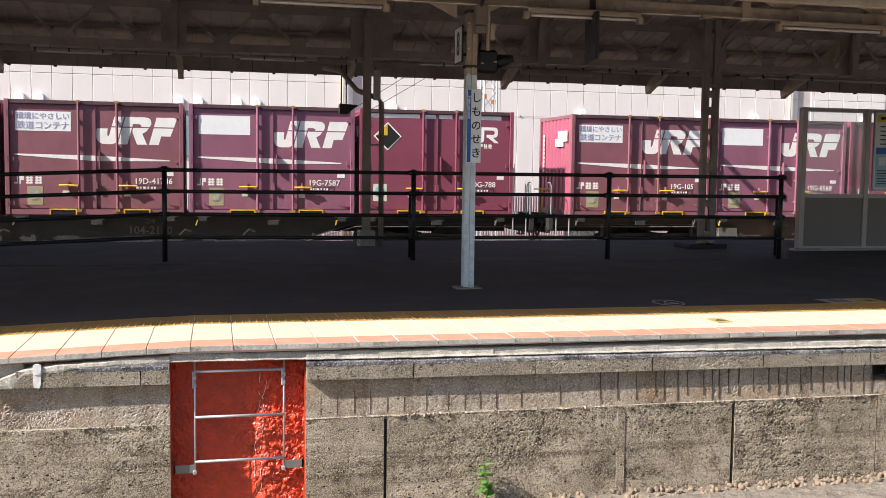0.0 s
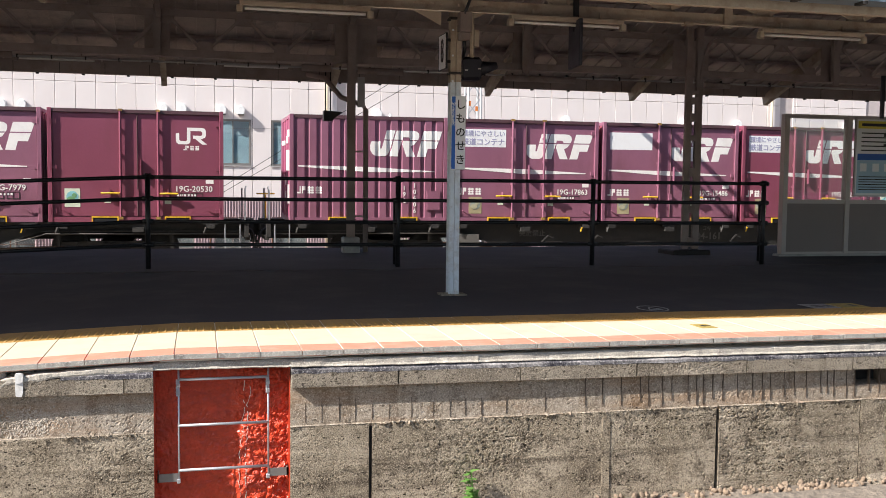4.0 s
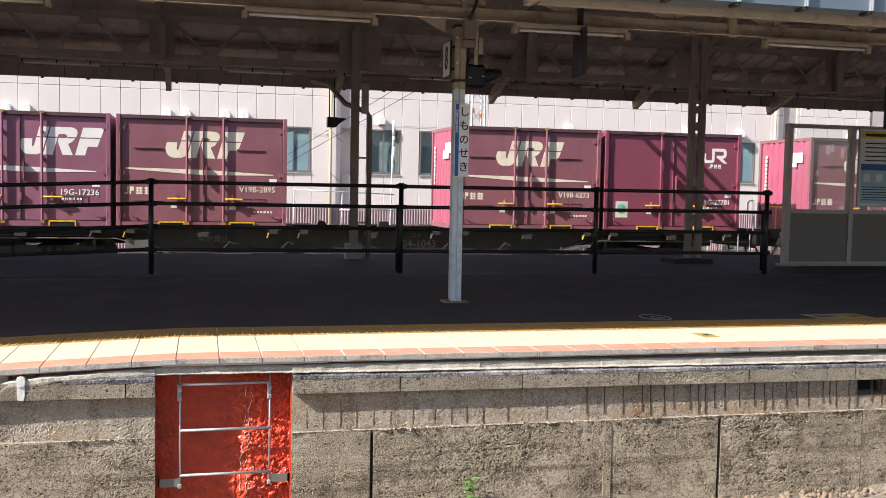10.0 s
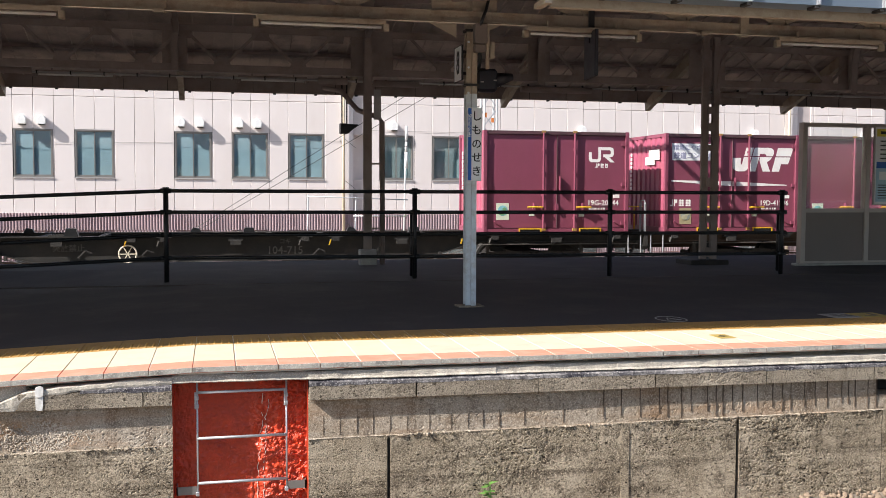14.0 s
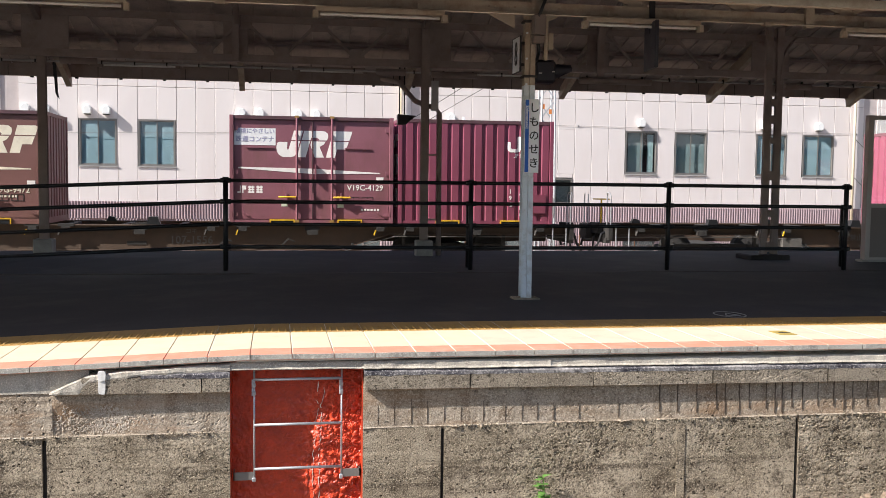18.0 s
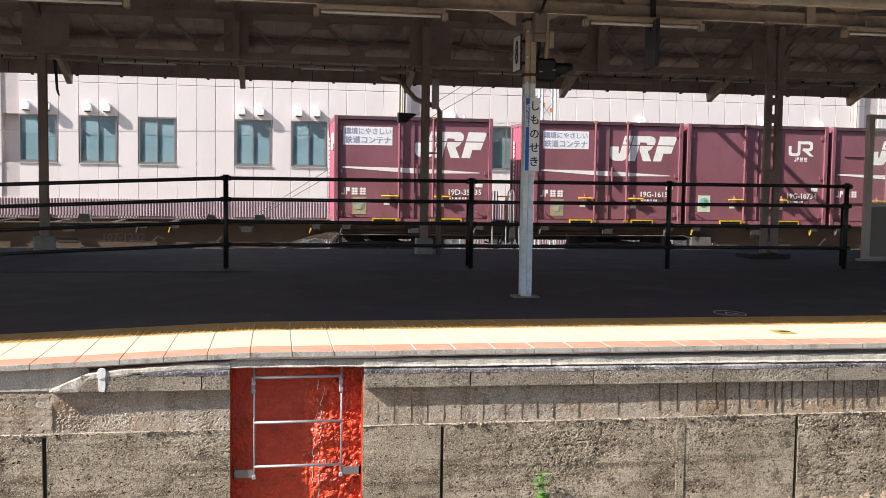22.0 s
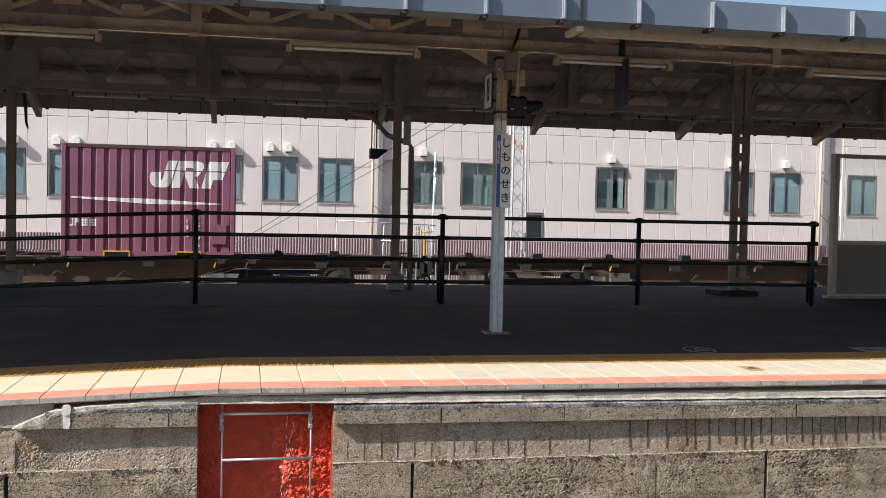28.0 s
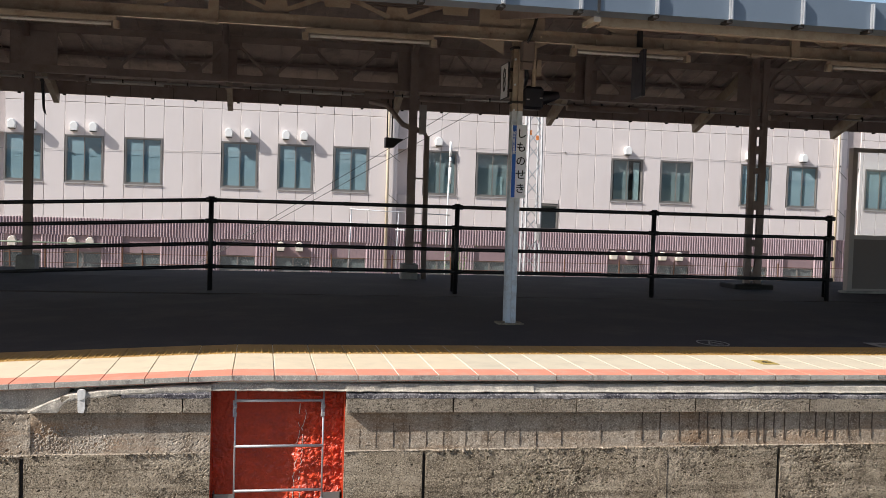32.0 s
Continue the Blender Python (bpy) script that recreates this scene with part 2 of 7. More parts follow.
CREAMCOWL = shade("cream_enamel", (0.66, 0.60, 0.52), 0.5, var=0.08, scale=6, bump=0.05)
SIGNWHITE = shade("sign_white", (0.78, 0.79, 0.80), 0.4, var=0.03)
SIGNBLUE = shade("sign_blue", (0.012, 0.10, 0.42), 0.4, var=0.05)
INK = shade("ink", (0.015, 0.015, 0.016), 0.5, var=0.1)
GROUND = shade("ballast_ground", (0.20, 0.165, 0.13), 0.95, var=0.45, scale=14, bump=1.0, fine=45, depth=0.04)
STONES = shade("ballast_stone", (0.23, 0.17, 0.12), 0.9, var=0.35, scale=10, bump=0.4, fine=80)
RAIL = shade("rusty_rail", (0.15, 0.075, 0.045), 0.6, 0.4, var=0.2, scale=20)
CLEAR = glass("clear_glass", (0.96, 0.98, 0.98))
WINDOWGLASS = glass("window_glass", (0.80, 0.885, 0.91))
GREYPANEL = shade("grey_panel", (0.20, 0.165, 0.15), 0.5, var=0.05, scale=2)
GROOVE = shade("dark_groove", (0.075, 0.052, 0.036), 0.95, var=0.3, scale=20)
MORTAR = shade("pale_mortar", (0.70, 0.66, 0.58), 0.9, var=0.1, scale=20)
# roof underside again, brightened in colour for the lighter far slope
FARDECK = shade("lit_roof_underside", (0.54, 0.45, 0.405), 0.7, var=0.2, scale=2.5, bump=0.2, fine=40, stain=(0.14, 0.12, 0.11), amount=0.5, stain_scale=2)
DIMPAINT = shade("worn_floor_paint", (0.26, 0.25, 0.25), 0.8, var=0.3, scale=25)
SEAM = shade("asphalt_seam", (0.06, 0.05, 0.047), 0.9, var=0.3, scale=12)
DIMYELLOW = shade("worn_yellow_paint", (0.34, 0.25, 0.07), 0.8, var=0.3, scale=25)
LEAF = shade("weed_leaf", (0.11, 0.24, 0.045), 0.6, var=0.25, scale=20)
TUBE = shade("lamp_tube", (0.75, 0.74, 0.70), 0.3, var=0.03)
PAINTS = {
    "maroon": shade("maroon_paint", (0.228, 0.057, 0.094), 0.42, var=0.10, scale=1.2, bump=0.1, fine=40, stain=(0.16, 0.05, 0.05), amount=0.25, stain_scale=2, streak=0.4),
    "faded": shade("faded_maroon_paint", (0.245, 0.093, 0.118), 0.5, var=0.14, scale=1.4, bump=0.12, fine=40, stain=(0.15, 0.075, 0.06), amount=0.45, stain_scale=2.2, streak=0.35),
    "purple": shade("purple_maroon_paint", (0.265, 0.104, 0.158), 0.48, var=0.12, scale=1.3, bump=0.1, fine=40, stain=(0.15, 0.06, 0.07), amount=0.35, stain_scale=2, streak=0.35),
    "brown": shade("weathered_brown_paint", (0.180, 0.080, 0.070), 0.55, var=0.16, scale=1.5, bump=0.15, fine=40, stain=(0.14, 0.08, 0.05), amount=0.6, stain_scale=2, streak=0.3),
}
# colours of the sun-facing ends, brightened beyond the side paint for the sunlight
LIT_END_PURPLE = shade("pink_purple_paint", (0.34, 0.088, 0.165), 0.45, var=0.1, scale=2, bump=0.1, fine=40, stain=(0.26, 0.10, 0.09), amount=0.35, stain_scale=2, streak=0.3)
# top rails, roof and seam rod: darker maroon than the doors
RAILPAINT = shade("dark_maroon_edge", (0.095, 0.042, 0.050), 0.55, var=0.25, scale=4, bump=0.1, fine=40, stain=(0.05, 0.035, 0.03), amount=0.6, stain_scale=5)
PATCH = shade("touched_up_paint", (0.34, 0.22, 0.23), 0.6, var=0.15, scale=12)
LIT_END_RED = shade("sun_bright_red_paint", (0.36, 0.080, 0.14), 0.45, var=0.1, scale=2, bump=0.1, fine=40, stain=(0.30, 0.14, 0.09), amount=0.3, stain_scale=2, streak=0.3)
MARK = shade("white_marking", (0.86, 0.83, 0.79), 0.5, var=0.05, scale=3, stain=(0.55, 0.46, 0.42), amount=0.22, stain_scale=4)
BANNER = shade("white_banner", (0.86, 0.85, 0.84), 0.5, var=0.03, scale=3, stain=(0.66, 0.62, 0.60), amount=0.25, stain_scale=3)
CREAMMARK = shade("cream_marking", (0.80, 0.73, 0.58), 0.55, var=0.08, scale=3, stain=(0.40, 0.28, 0.22), amount=0.35, stain_scale=4)
BLUEINK = shade("blue_lettering", (0.34, 0.33, 0.46), 0.5, var=0.1)
STICKER = shade("sticker_ground", (0.62, 0.66, 0.52), 0.5, var=0.06)
OLDSTICKER = shade("yellowed_sticker", (0.38, 0.32, 0.19), 0.55, var=0.1, scale=8)
OLDGLOBE = shade("faded_sticker_blue", (0.27, 0.31, 0.28), 0.55, var=0.2, scale=14)
OLDBIRD = shade("faded_sticker_green", (0.40, 0.38, 0.26), 0.55, var=0.2, scale=14)
STICKGREEN = shade("sticker_green", (0.16, 0.34, 0.16), 0.5, var=0.15, scale=12)
STICKBLUE = shade("sticker_blue", (0.22, 0.48, 0.52), 0.5, var=0.15, scale=12)
RODEND = shade("worn_ochre_paint", (0.34, 0.20, 0.05), 0.6, var=0.2, scale=9, stain=RUST, amount=0.7, stain_scale=8)
YELLOW = shade("yellow_paint", (0.70, 0.42, 0.02), 0.5, var=0.12, scale=9, stain=RUST, amount=0.4, stain_scale=8)
FRAMES = {
    "black": shade("black_underframe", (0.023, 0.021, 0.019), 0.65, var=0.3, scale=2, bump=0.2, stain=(0.06, 0.045, 0.035), amount=0.35, stain_scale=4),
    "brown": shade("brown_underframe", (0.090, 0.057, 0.038), 0.7, var=0.2, scale=2, bump=0.2, stain=(0.05, 0.038, 0.03), amount=0.4, stain_scale=5),
}
TAILRED = shade("red_reflector", (0.75, 0.06, 0.05), 0.35, var=0.05)
SOOT = shade("sooty_steel", (0.03, 0.027, 0.025), 0.75, var=0.4, scale=6, bump=0.2)
SILVER = shade("silver_stencil", (0.115, 0.107, 0.098), 0.6, var=0.1)

# ---- building blocks ----
Z = Vector((0, 0, 1))


def box(bm, x0, x1, y0, y1, z0, z1):
    v = [bm.verts.new((x, y, z)) for z in (z0, z1) for y in (y0, y1) for x in (x0, x1)]
    for f in ((0, 2, 3, 1), (4, 5, 7, 6), (0, 1, 5, 4), (2, 6, 7, 3), (0, 4, 6, 2), (1, 3, 7, 5)):
        bm.faces.new([v[i] for i in f])
    return bm


def blocks(*sizes):
    bm = bmesh.new()
    for s in sizes:
        box(bm, *s)
    return bm


def bar(bm, a, b, w, h, up=Z):
    """A straight bar from a to b, w wide and h high."""
    a, b = Vector(a), Vector(b)
    d = (b - a).normalized()
    side = d.cross(up)
    side = side.normalized() if side.length > 1e-4 else Vector((1, 0, 0))
    top = side.cross(d).normalized()
    v = [bm.verts.new(p + side * (w / 2 * i) + top * (h / 2 * j)) for p in (a, b) for i, j in ((-1, -1), (1, -1), (1, 1), (-1, 1))]
    for f in ((3, 2, 1, 0), (4, 5, 6, 7), (0, 1, 5, 4), (1, 2, 6, 5), (2, 3, 7, 6), (3, 0, 4, 7)):
        bm.faces.new([v[i] for i in f])
    return bm


def tube(bm, pts, r, n=8):
    """A round pipe through the points."""
    pts = [Vector(p) for p in pts]
    rings = []
    for i, p in enumerate(pts):
        d = (pts[min(i + 1, len(pts) - 1)] - pts[max(i - 1, 0)]).normalized()
        s = d.cross(Z if abs(d.z) < 0.95 else Vector((0, 1, 0))).normalized()
        u = s.cross(d).normalized()
        rings.append([bm.verts.new(p + (s * math.cos(k) + u * math.sin(k)) * r) for k in (2 * math.pi * j / n for j in range(n))])
    for a, b in zip(rings, rings[1:]):
        for j in range(n):
            bm.faces.new((a[j], a[(j + 1) % n], b[(j + 1) % n], b[j]))
    bm.faces.new(rings[0][::-1])
    bm.faces.new(rings[-1])
    return bm


def slab(bm, pts, y0, y1):
    """A flat shape in x and z, thick from y0 (front) to y1."""
    f = [bm.verts.new((x, y0, z)) for x, z in pts]
    b = [bm.verts.new((x, y1, z)) for x, z in pts]
    bm.faces.new(f)
    bm.faces.new(b[::-1])
    n = len(pts)
    for i in range(n):
        bm.faces.new((f[i], b[i], b[(i + 1) % n], f[(i + 1) % n]))
    return bm


def mesh(name, bm, material, bevel=0.0, smooth=False):
    if bevel:
        bmesh.ops.bevel(bm, geom=bm.edges[:], offset=bevel, segments=1, affect="EDGES", clamp_overlap=True)
    bmesh.ops.recalc_face_normals(bm, faces=bm.faces[:])
    me = bpy.data.meshes.new(name)
    if smooth:
        for f in bm.faces:
            f.smooth = len(f.verts) == 4
    bm.to_mesh(me)
    bm.free()
    me.materials.append(material)
    return me


def part(name, bm, material, parent=None, label="", bevel=0.0, smooth=False):
    """One mesh object from a bmesh or a ready mesh, under a thing or a part."""
    me = bm if isinstance(bm, bpy.types.Mesh) else mesh(name, bm, material, bevel, smooth)
    ob = new(name, me)
    ob.parent = parent
    return tagged(ob, label)


def thing(name, label, category, at=(0, 0, 0), group="", kind=""):
    ob = new(name)
    ob.location = at
    return tagged(ob, label, category, group, kind)


def put(ob, x=0.0, y=0.0, z=0.0, rx=0.0, ry=0.0, rz=0.0):
    ob.matrix_basis = pose(x, y, z, rx, ry, rz)
    return ob


LETTERS = {}


def letters(text, size, material, depth=0.002, align="CENTER"):
    """A mesh of lettering that stands upright and faces -y."""
    key = (text, size, material.name, align)
    if key not in LETTERS:
        cu = bpy.data.curves.new("lettering", "FONT")
        cu.body, cu.size, cu.align_x, cu.align_y, cu.resolution_u, cu.extrude, cu.offset = text, size, align, "CENTER", 2, depth, size * 0.012
        ob = new("lettering", cu)
        bpy.context.view_layer.update()
        me = bpy.data.meshes.new_from_object(ob.evaluated_get(bpy.context.evaluated_depsgraph_get()))
        bpy.data.objects.remove(ob)
        me.transform(pose(0, 0, 0, 90))
        me.materials.clear()
        me.materials.append(material)
        LETTERS[key] = me
    return LETTERS[key]


# ---- ground and tracks ----
RAIL_Z = -0.765
g = blocks((-600, 600, -300, 900, -1.6, -1.28))
tagged(part("ground", g, GROUND), "stony brown railway ground", "ground", kind="structure")


def ballast_bed(x0, x1, y0, y1, z):
    bm = bmesh.new()
    slab_pts = [(y0 - 0.5, -1.3), (y0, z), (y1, z), (y1 + 0.5, -1.3)]
    a = [bm.verts.new((x0, y, h)) for y, h in slab_pts]
    b = [bm.verts.new((x1, y, h)) for y, h in slab_pts]
    for i in range(3):
        bm.faces.new((a[i], b[i], b[i + 1], a[i + 1]))
    return bm


tagged(part("track_bed", ballast_bed(-60, 90, 18.6, 26.6, -0.95), GROUND), "brown ballast bed under two tracks", "track bed", kind="structure")
tagged(part("track_bed", ballast_bed(-30, 40, 3.4, 6.3, -1.0), GROUND), "brown ballast bed beside the platform wall", "track bed", kind="structure")


def rail(y, z, x0, x1):
    bm = blocks((x0, x1, y - 0.033, y + 0.033, z - 0.04, z), (x0, x1, y - 0.009, y + 0.009, z - 0.13, z - 0.04), (x0, x1, y - 0.064, y + 0.064, z - 0.15, z - 0.13))
    tagged(part("rail", bm, RAIL), "rust-brown steel running rail on sleepers", "rail", "running rails", "structure")


for ry in (19.35, 20.42, 23.49, 24.56):
    rail(ry, RAIL_Z, -60, 90)
for ry in (4.25, 5.32):
    rail(ry, -0.80, -30, 40)

# ---- the platform ----


def deck_z(x, y):
    """The platform surface: level, with a gentle ramp down towards the west near its front."""
    fall = max(0.0, -0.25 - x) * 0.042
    return -min(fall, 0.35) * min(1.0, max(0.0, (16.2 - y) / 1.4))


EDGE, WALL = 7.19, 7.24
bm = bmesh.new()
xs = [-40, -9, -7, -5, -3.5, -2.5, -1.5, -0.75, -0.25, 1, 3, 6, 10, 16, 60]
ys = [8.73, 10.5, 12.5, 14.3, 15.0, 16.4, 17.0, 17.95]
grid = [[bm.verts.new((x, y, deck_z(x, y) - 0.004)) for y in ys] for x in xs]
for a, b in zip(grid, grid[1:]):
    for i in range(len(ys) - 1):
        bm.faces.new((a[i], b[i], b[i + 1], a[i + 1]))
platform = tagged(part("platform", bm, ASPHALT), "station platform paved with dark asphalt, tiled along its edge", "platform", kind="structure")
part("platform_core", blocks((-40, -0.33, 7.52, 17.8, -1.3, -0.45), (0.65, 60, 7.52, 17.8, -1.3, -0.06), (-0.33, 0.65, 7.62, 17.8, -1.3, -0.06)), PLINTH, platform)
part("far_edge", blocks((-40, 60, 17.75, 17.95, -1.3, -0.006)), PLINTH, platform, "weathered concrete edge")
# a thin pale seam across the asphalt by the rail
part("seam", blocks((-12, 14, 13.55, 13.575, -0.02, 0.0)), SEAM, platform)

# ---- platform wall ----
wall = tagged(new("wall_platform"), "weathered concrete platform wall with a stone kerb course", "wall", kind="structure")
NX0, NX1 = -0.325, 0.64


def rough_face(x0, x1, z0, z1, y, relief, step, seed, back=0.22, pits=0.0, slant=0.0, shape=None):
    """A wall face with real relief, open pits and a box behind it; slant drops it along x."""
    nx, nz = max(2, int((x1 - x0) / step)), max(2, int((z1 - z0) / step))
    verts, faces = [], []
    for i in range(nx + 1):
        x = x0 + (x1 - x0) * i / nx
        for j in range(nz + 1):
            z = z0 + (z1 - z0) * j / nz
            p = Vector((x, z, seed))
            h = noise.fractal(p * 2.2, 1.0, 2.0, 3) * 0.35 + noise.fractal(p * 14, 0.8, 2.0, 3) * (0.13 if pits else 0.45)
            if pits:
                h += noise.noise(Vector((x * 1.3, z * 34, seed))) * 0.20
                dense = 0.62 - 0.12 * pits - 0.30 * noise.noise(Vector((x * 1.1, z * 2.6, seed)))
                h -= min(1.0, max(0.0, noise.noise(Vector((x * 46, z * 66, seed))) - dense) * 12.0) * pits
                h -= min(1.0, max(0.0, noise.noise(Vector((x * 70, z * 88, seed + 4))) - dense + 0.02) * 12.0) * pits * 0.6
            edge = min(i, nx - i, j, nz - j)
            dy = -relief * h * (1.0 if edge else 0.3)
            if shape:
                dy += shape(x, z)
            verts.append((x, y + dy, z - slant * x))
    k = nz + 1
    for i in range(nx):
        for j in range(nz):
            q = i * k + j
            faces.append((q, q + k, q + k + 1, q + 1))
    ring = [i * k for i in range(nx + 1)] + [nx * k + j for j in range(1, k)] + [i * k + nz for i in range(nx - 1, -1, -1)] + list(range(nz - 1, 0, -1))
    base = len(verts)
    verts += [(verts[r][0], y + back, verts[r][2]) for r in ring]
    n = len(ring)
    faces += [(ring[i], base + i, base + (i + 1) % n, ring[(i + 1) % n]) for i in range(n)]
    me = bpy.data.meshes.new("face")
    me.from_pydata(verts, [], faces)
    bm = bmesh.new()
    bm.from_mesh(me)
    bpy.data.meshes.remove(me)
    return bm


def sweep(x0, x1, profile, step=0.02):
    """A band along x whose cross-section is given, point by point, by profile(x)."""
    bm = bmesh.new()
    n = max(2, int((x1 - x0) / step))
    rows = []
    for i in range(n + 1):
        x = x0 + (x1 - x0) * i / n
        rows.append([bm.verts.new((x, y, z)) for y, z in profile(x)])
    for a, b in zip(rows, rows[1:]):
        for j in range(len(a) - 1):
            bm.faces.new((a[j], b[j], b[j + 1], a[j + 1]))
    bm.faces.new(rows[0])
    bm.faces.new(rows[-1][::-1])
    return bm


# lower course in cast bays, upper course between stone and ledge
LEDGE_Z = -0.572
for i, (a, b) in enumerate(((-6.0, -3.6), (-3.59, -1.62), (-1.59, NX0), (NX1, 1.225), (1.25, 4.10), (4.13, 5.45), (5.46, 7.2), (7.21, 12.0))):
    fine = -3.6 < a < 7.0
    part("lower_bay", rough_face(a, b, -1.34, LEDGE_Z, WALL - 0.014, 0.011, 0.009 if fine else 0.04, i * 7.3, pits=0.55 if i < 4 else 1.25), LOWER, wall)
for a in (-1.62, 1.225, 4.10):
    part("joint_filler", blocks((a, a + 0.03, WALL + 0.02, 7.5, -1.34, LEDGE_Z)), SOOT, wall)


def washed_out(x, z):
    """Where the mortar is gone the face lies deeper."""
    return 0.016 * max(0.0, 1.0 - ((x + 1.32) / 0.36) ** 2 - ((z + 0.47) / 0.15) ** 2)


for i, (a, b) in enumerate(((-6.0, -3.6), (-3.6, -1.55), (-1.55, NX0), (NX1, 2.9), (2.9, 5.4), (5.75, 7.2), (7.2, 12.0))):
    part("upper_bay", rough_face(a, b, -0.60, -0.25, WALL, 0.017 if i < 2 else 0.007, 0.012 if -3.7 < a < 7 else 0.04, 40 + i * 5.1, pits=0.9 if i < 3 else 0.7, shape=washed_out if a == -1.55 else None), UPPER, wall)
part("upper_bay", rough_face(5.4, 5.75, -0.60, -0.45, WALL, 0.01, 0.02, 91.0), UPPER, wall)
part("drain_recess", blocks((5.36, 5.78, 7.46, 7.5, -0.5, -0.25)), SOOT, wall)
# board marks: thin strips on the upper course, coloured for stain and groove shade
marks = bmesh.new()
rng = random.Random(5)
x = 2.95
while x < 8.0:
    w = rng.uniform(0.005, 0.011)
    box(marks, x, x + w * 0.7, WALL - 0.006, WALL + 0.02, -0.56 + rng.uniform(0, 0.06), -0.28)
    x += rng.uniform(0.06, 0.17)
for x in (0.75, 0.87, 1.0, 1.12, 1.25, 1.38, 1.55, 1.72, 1.85, 1.97, 2.1, 2.3, 2.62):
    box(marks, x, x + 0.003, WALL - 0.003, WALL + 0.02, -0.55, -0.36 - rng.uniform(0, 0.09))
tagged(part("board_marks", marks, GROOVE, wall), kind="stuff")


def ragged(x0, x1, z, seed, amount, gap=0.0):
    """A crumbled ledge: a strip whose edge and thickness wander; below gap it dies away."""
    bm = bmesh.new()
    n = int((x1 - x0) / 0.011)
    rows = []
    for i in range(n + 1):
        x = x0 + (x1 - x0) * i / n
        k = noise.fractal(Vector((x * 7, seed, 0)), 0.7, 2.0, 5)
        q = noise.fractal(Vector((x * 31, seed + 9, 0)), 0.7, 2.0, 4)
        m = min(1.0, max(0.12, 0.35 + 1.5 * noise.noise(Vector((x * 1.6, seed, 5.0)))))
        out = amount * max(-0.3, (k + 0.8 * q) * m - gap)
        up, down = 0.003 + 0.012 * q * m, 0.005 + 0.024 * abs(k + q) * m
        rows.append([bm.verts.new((x, y, h)) for y, h in ((WALL + 0.03, z + up), (WALL - 0.010 - out * 0.7, z + up * 0.8), (WALL - 0.012 - out, z - down * 0.4), (WALL - 0.010 - out * 0.4, z - down), (WALL + 0.03, z - down * 1.1))])
    for a, b in zip(rows, rows[1:]):
        for j in range(4):
            bm.faces.new((a[j], b[j], b[j + 1], a[j + 1]))
    return bm


part("ledge", ragged(NX1, 9.0, LEDGE_Z, 5.0, 0.036, -0.12), UPPER, wall, "broken concrete ledge")
part("ledge", ragged(-5.0, NX0, LEDGE_Z, 2.0, 0.030, -0.12), UPPER, wall, "broken concrete ledge")
part("crack", ragged(NX1, 1.225, -0.722, 8.0, 0.012, -0.1), LOWER, wall)
part("crack", ragged(-1.58, NX0, -0.722, 11.0, 0.012, -0.1), LOWER, wall)
for a, b, z, seed in ((1.27, 2.45, -0.745, 14.0), (2.2, 4.08, -0.865, 17.0), (-3.5, -1.65, -0.765, 19.0), (1.3, 3.0, -1.02, 23.0), (4.15, 5.4, -0.80, 26.0)):
    part("crack", ragged(a, b, z, seed, 0.010, -0.06), LOWER, wall)
part("rib", rough_face(3.10, 3.165, -1.3, -0.62, WALL - 0.021, 0.005, 0.015, 77.0, 0.05, pits=0.6), LOWER, wall, "patched strip in the concrete")
crumbs = bmesh.new()
for _ in range(800):
    px = rng.uniform(-3.5, 6.5)
    if NX0 - 0.03 < px < NX1 + 0.03 or noise.noise(Vector((px * 2.1, 3.3, 0))) < rng.uniform(-0.1, 0.5):
        continue
    s = rng.uniform(0.003, 0.009)
    bmesh.ops.create_icosphere(crumbs, subdivisions=1, radius=1, matrix=pose(px, WALL - 0.022, LEDGE_Z + rng.gauss(-0.006, 0.015), rng.uniform(0, 360), rng.uniform(0, 360), 0) @ Matrix.Diagonal((s * rng.uniform(1, 2), s * 0.8, s, 1)))
tagged(part("ledge_crumbs", crumbs, LOWER, wall, "loose aggregate along the ledge"), kind="stuff")
# kerb stones
KERB = 0.006
for i, (a, b) in enumerate(((-1.345, -0.525), (-0.517, NX0), (NX1 + 0.004, 1.435), (1.445, 2.395), (2.402, 3.362), (3.374, 4.335), (4.348, 5.33), (5.34, 6.31), (6.32, 7.29), (7.30, 8.3))):
    part("kerb_stone", rough_face(a, b, -0.272, -0.155 - 0.012 * rng.random(), WALL - 0.056, 0.005, 0.011, 120 + i * 3.3, 0.3, pits=0.8, slant=KERB), STONE, wall)


def band_noise(x, s, f=6.0):
    return noise.fractal(Vector((x * f, s, 1.7)), 0.8, 2.0, 4)


# smooth dark tar strip between stones and lip
def tar(x):
    z = -0.140 - KERB * x
    q = 0.008 * band_noise(x, 3.0, 9)
    return ((7.30, z + 0.012), (7.203, z + 0.010), (7.184, z - 0.004), (7.182, z - 0.026 - q), (7.20, z - 0.034 - q), (7.30, z - 0.034))


part("tar_strip", sweep(-0.94, NX0, tar), TAR, wall, "dark weathered strip")
part("tar_strip", sweep(NX1 + 0.004, 9.0, tar), TAR, wall, "dark weathered strip")


# mortar lip over the stones, in lengths that step a little
def lip(step_out, low):
    def profile(x):
        top = min(-0.066 - 0.005 * x, deck_z(x, 8) - 0.05)
        out = 7.206 - step_out + 0.006 * band_noise(x, 9.0)
        bot = -0.124 - KERB * x + 0.004 * band_noise(x, 14.0, 11) - low
        return ((7.36, top), (out + 0.012, top), (out, top - 0.012), (out - 0.004, bot + 0.02), (out - 0.014, bot + 0.006), (out - 0.010, bot), (7.36, bot - 0.004))
    return profile


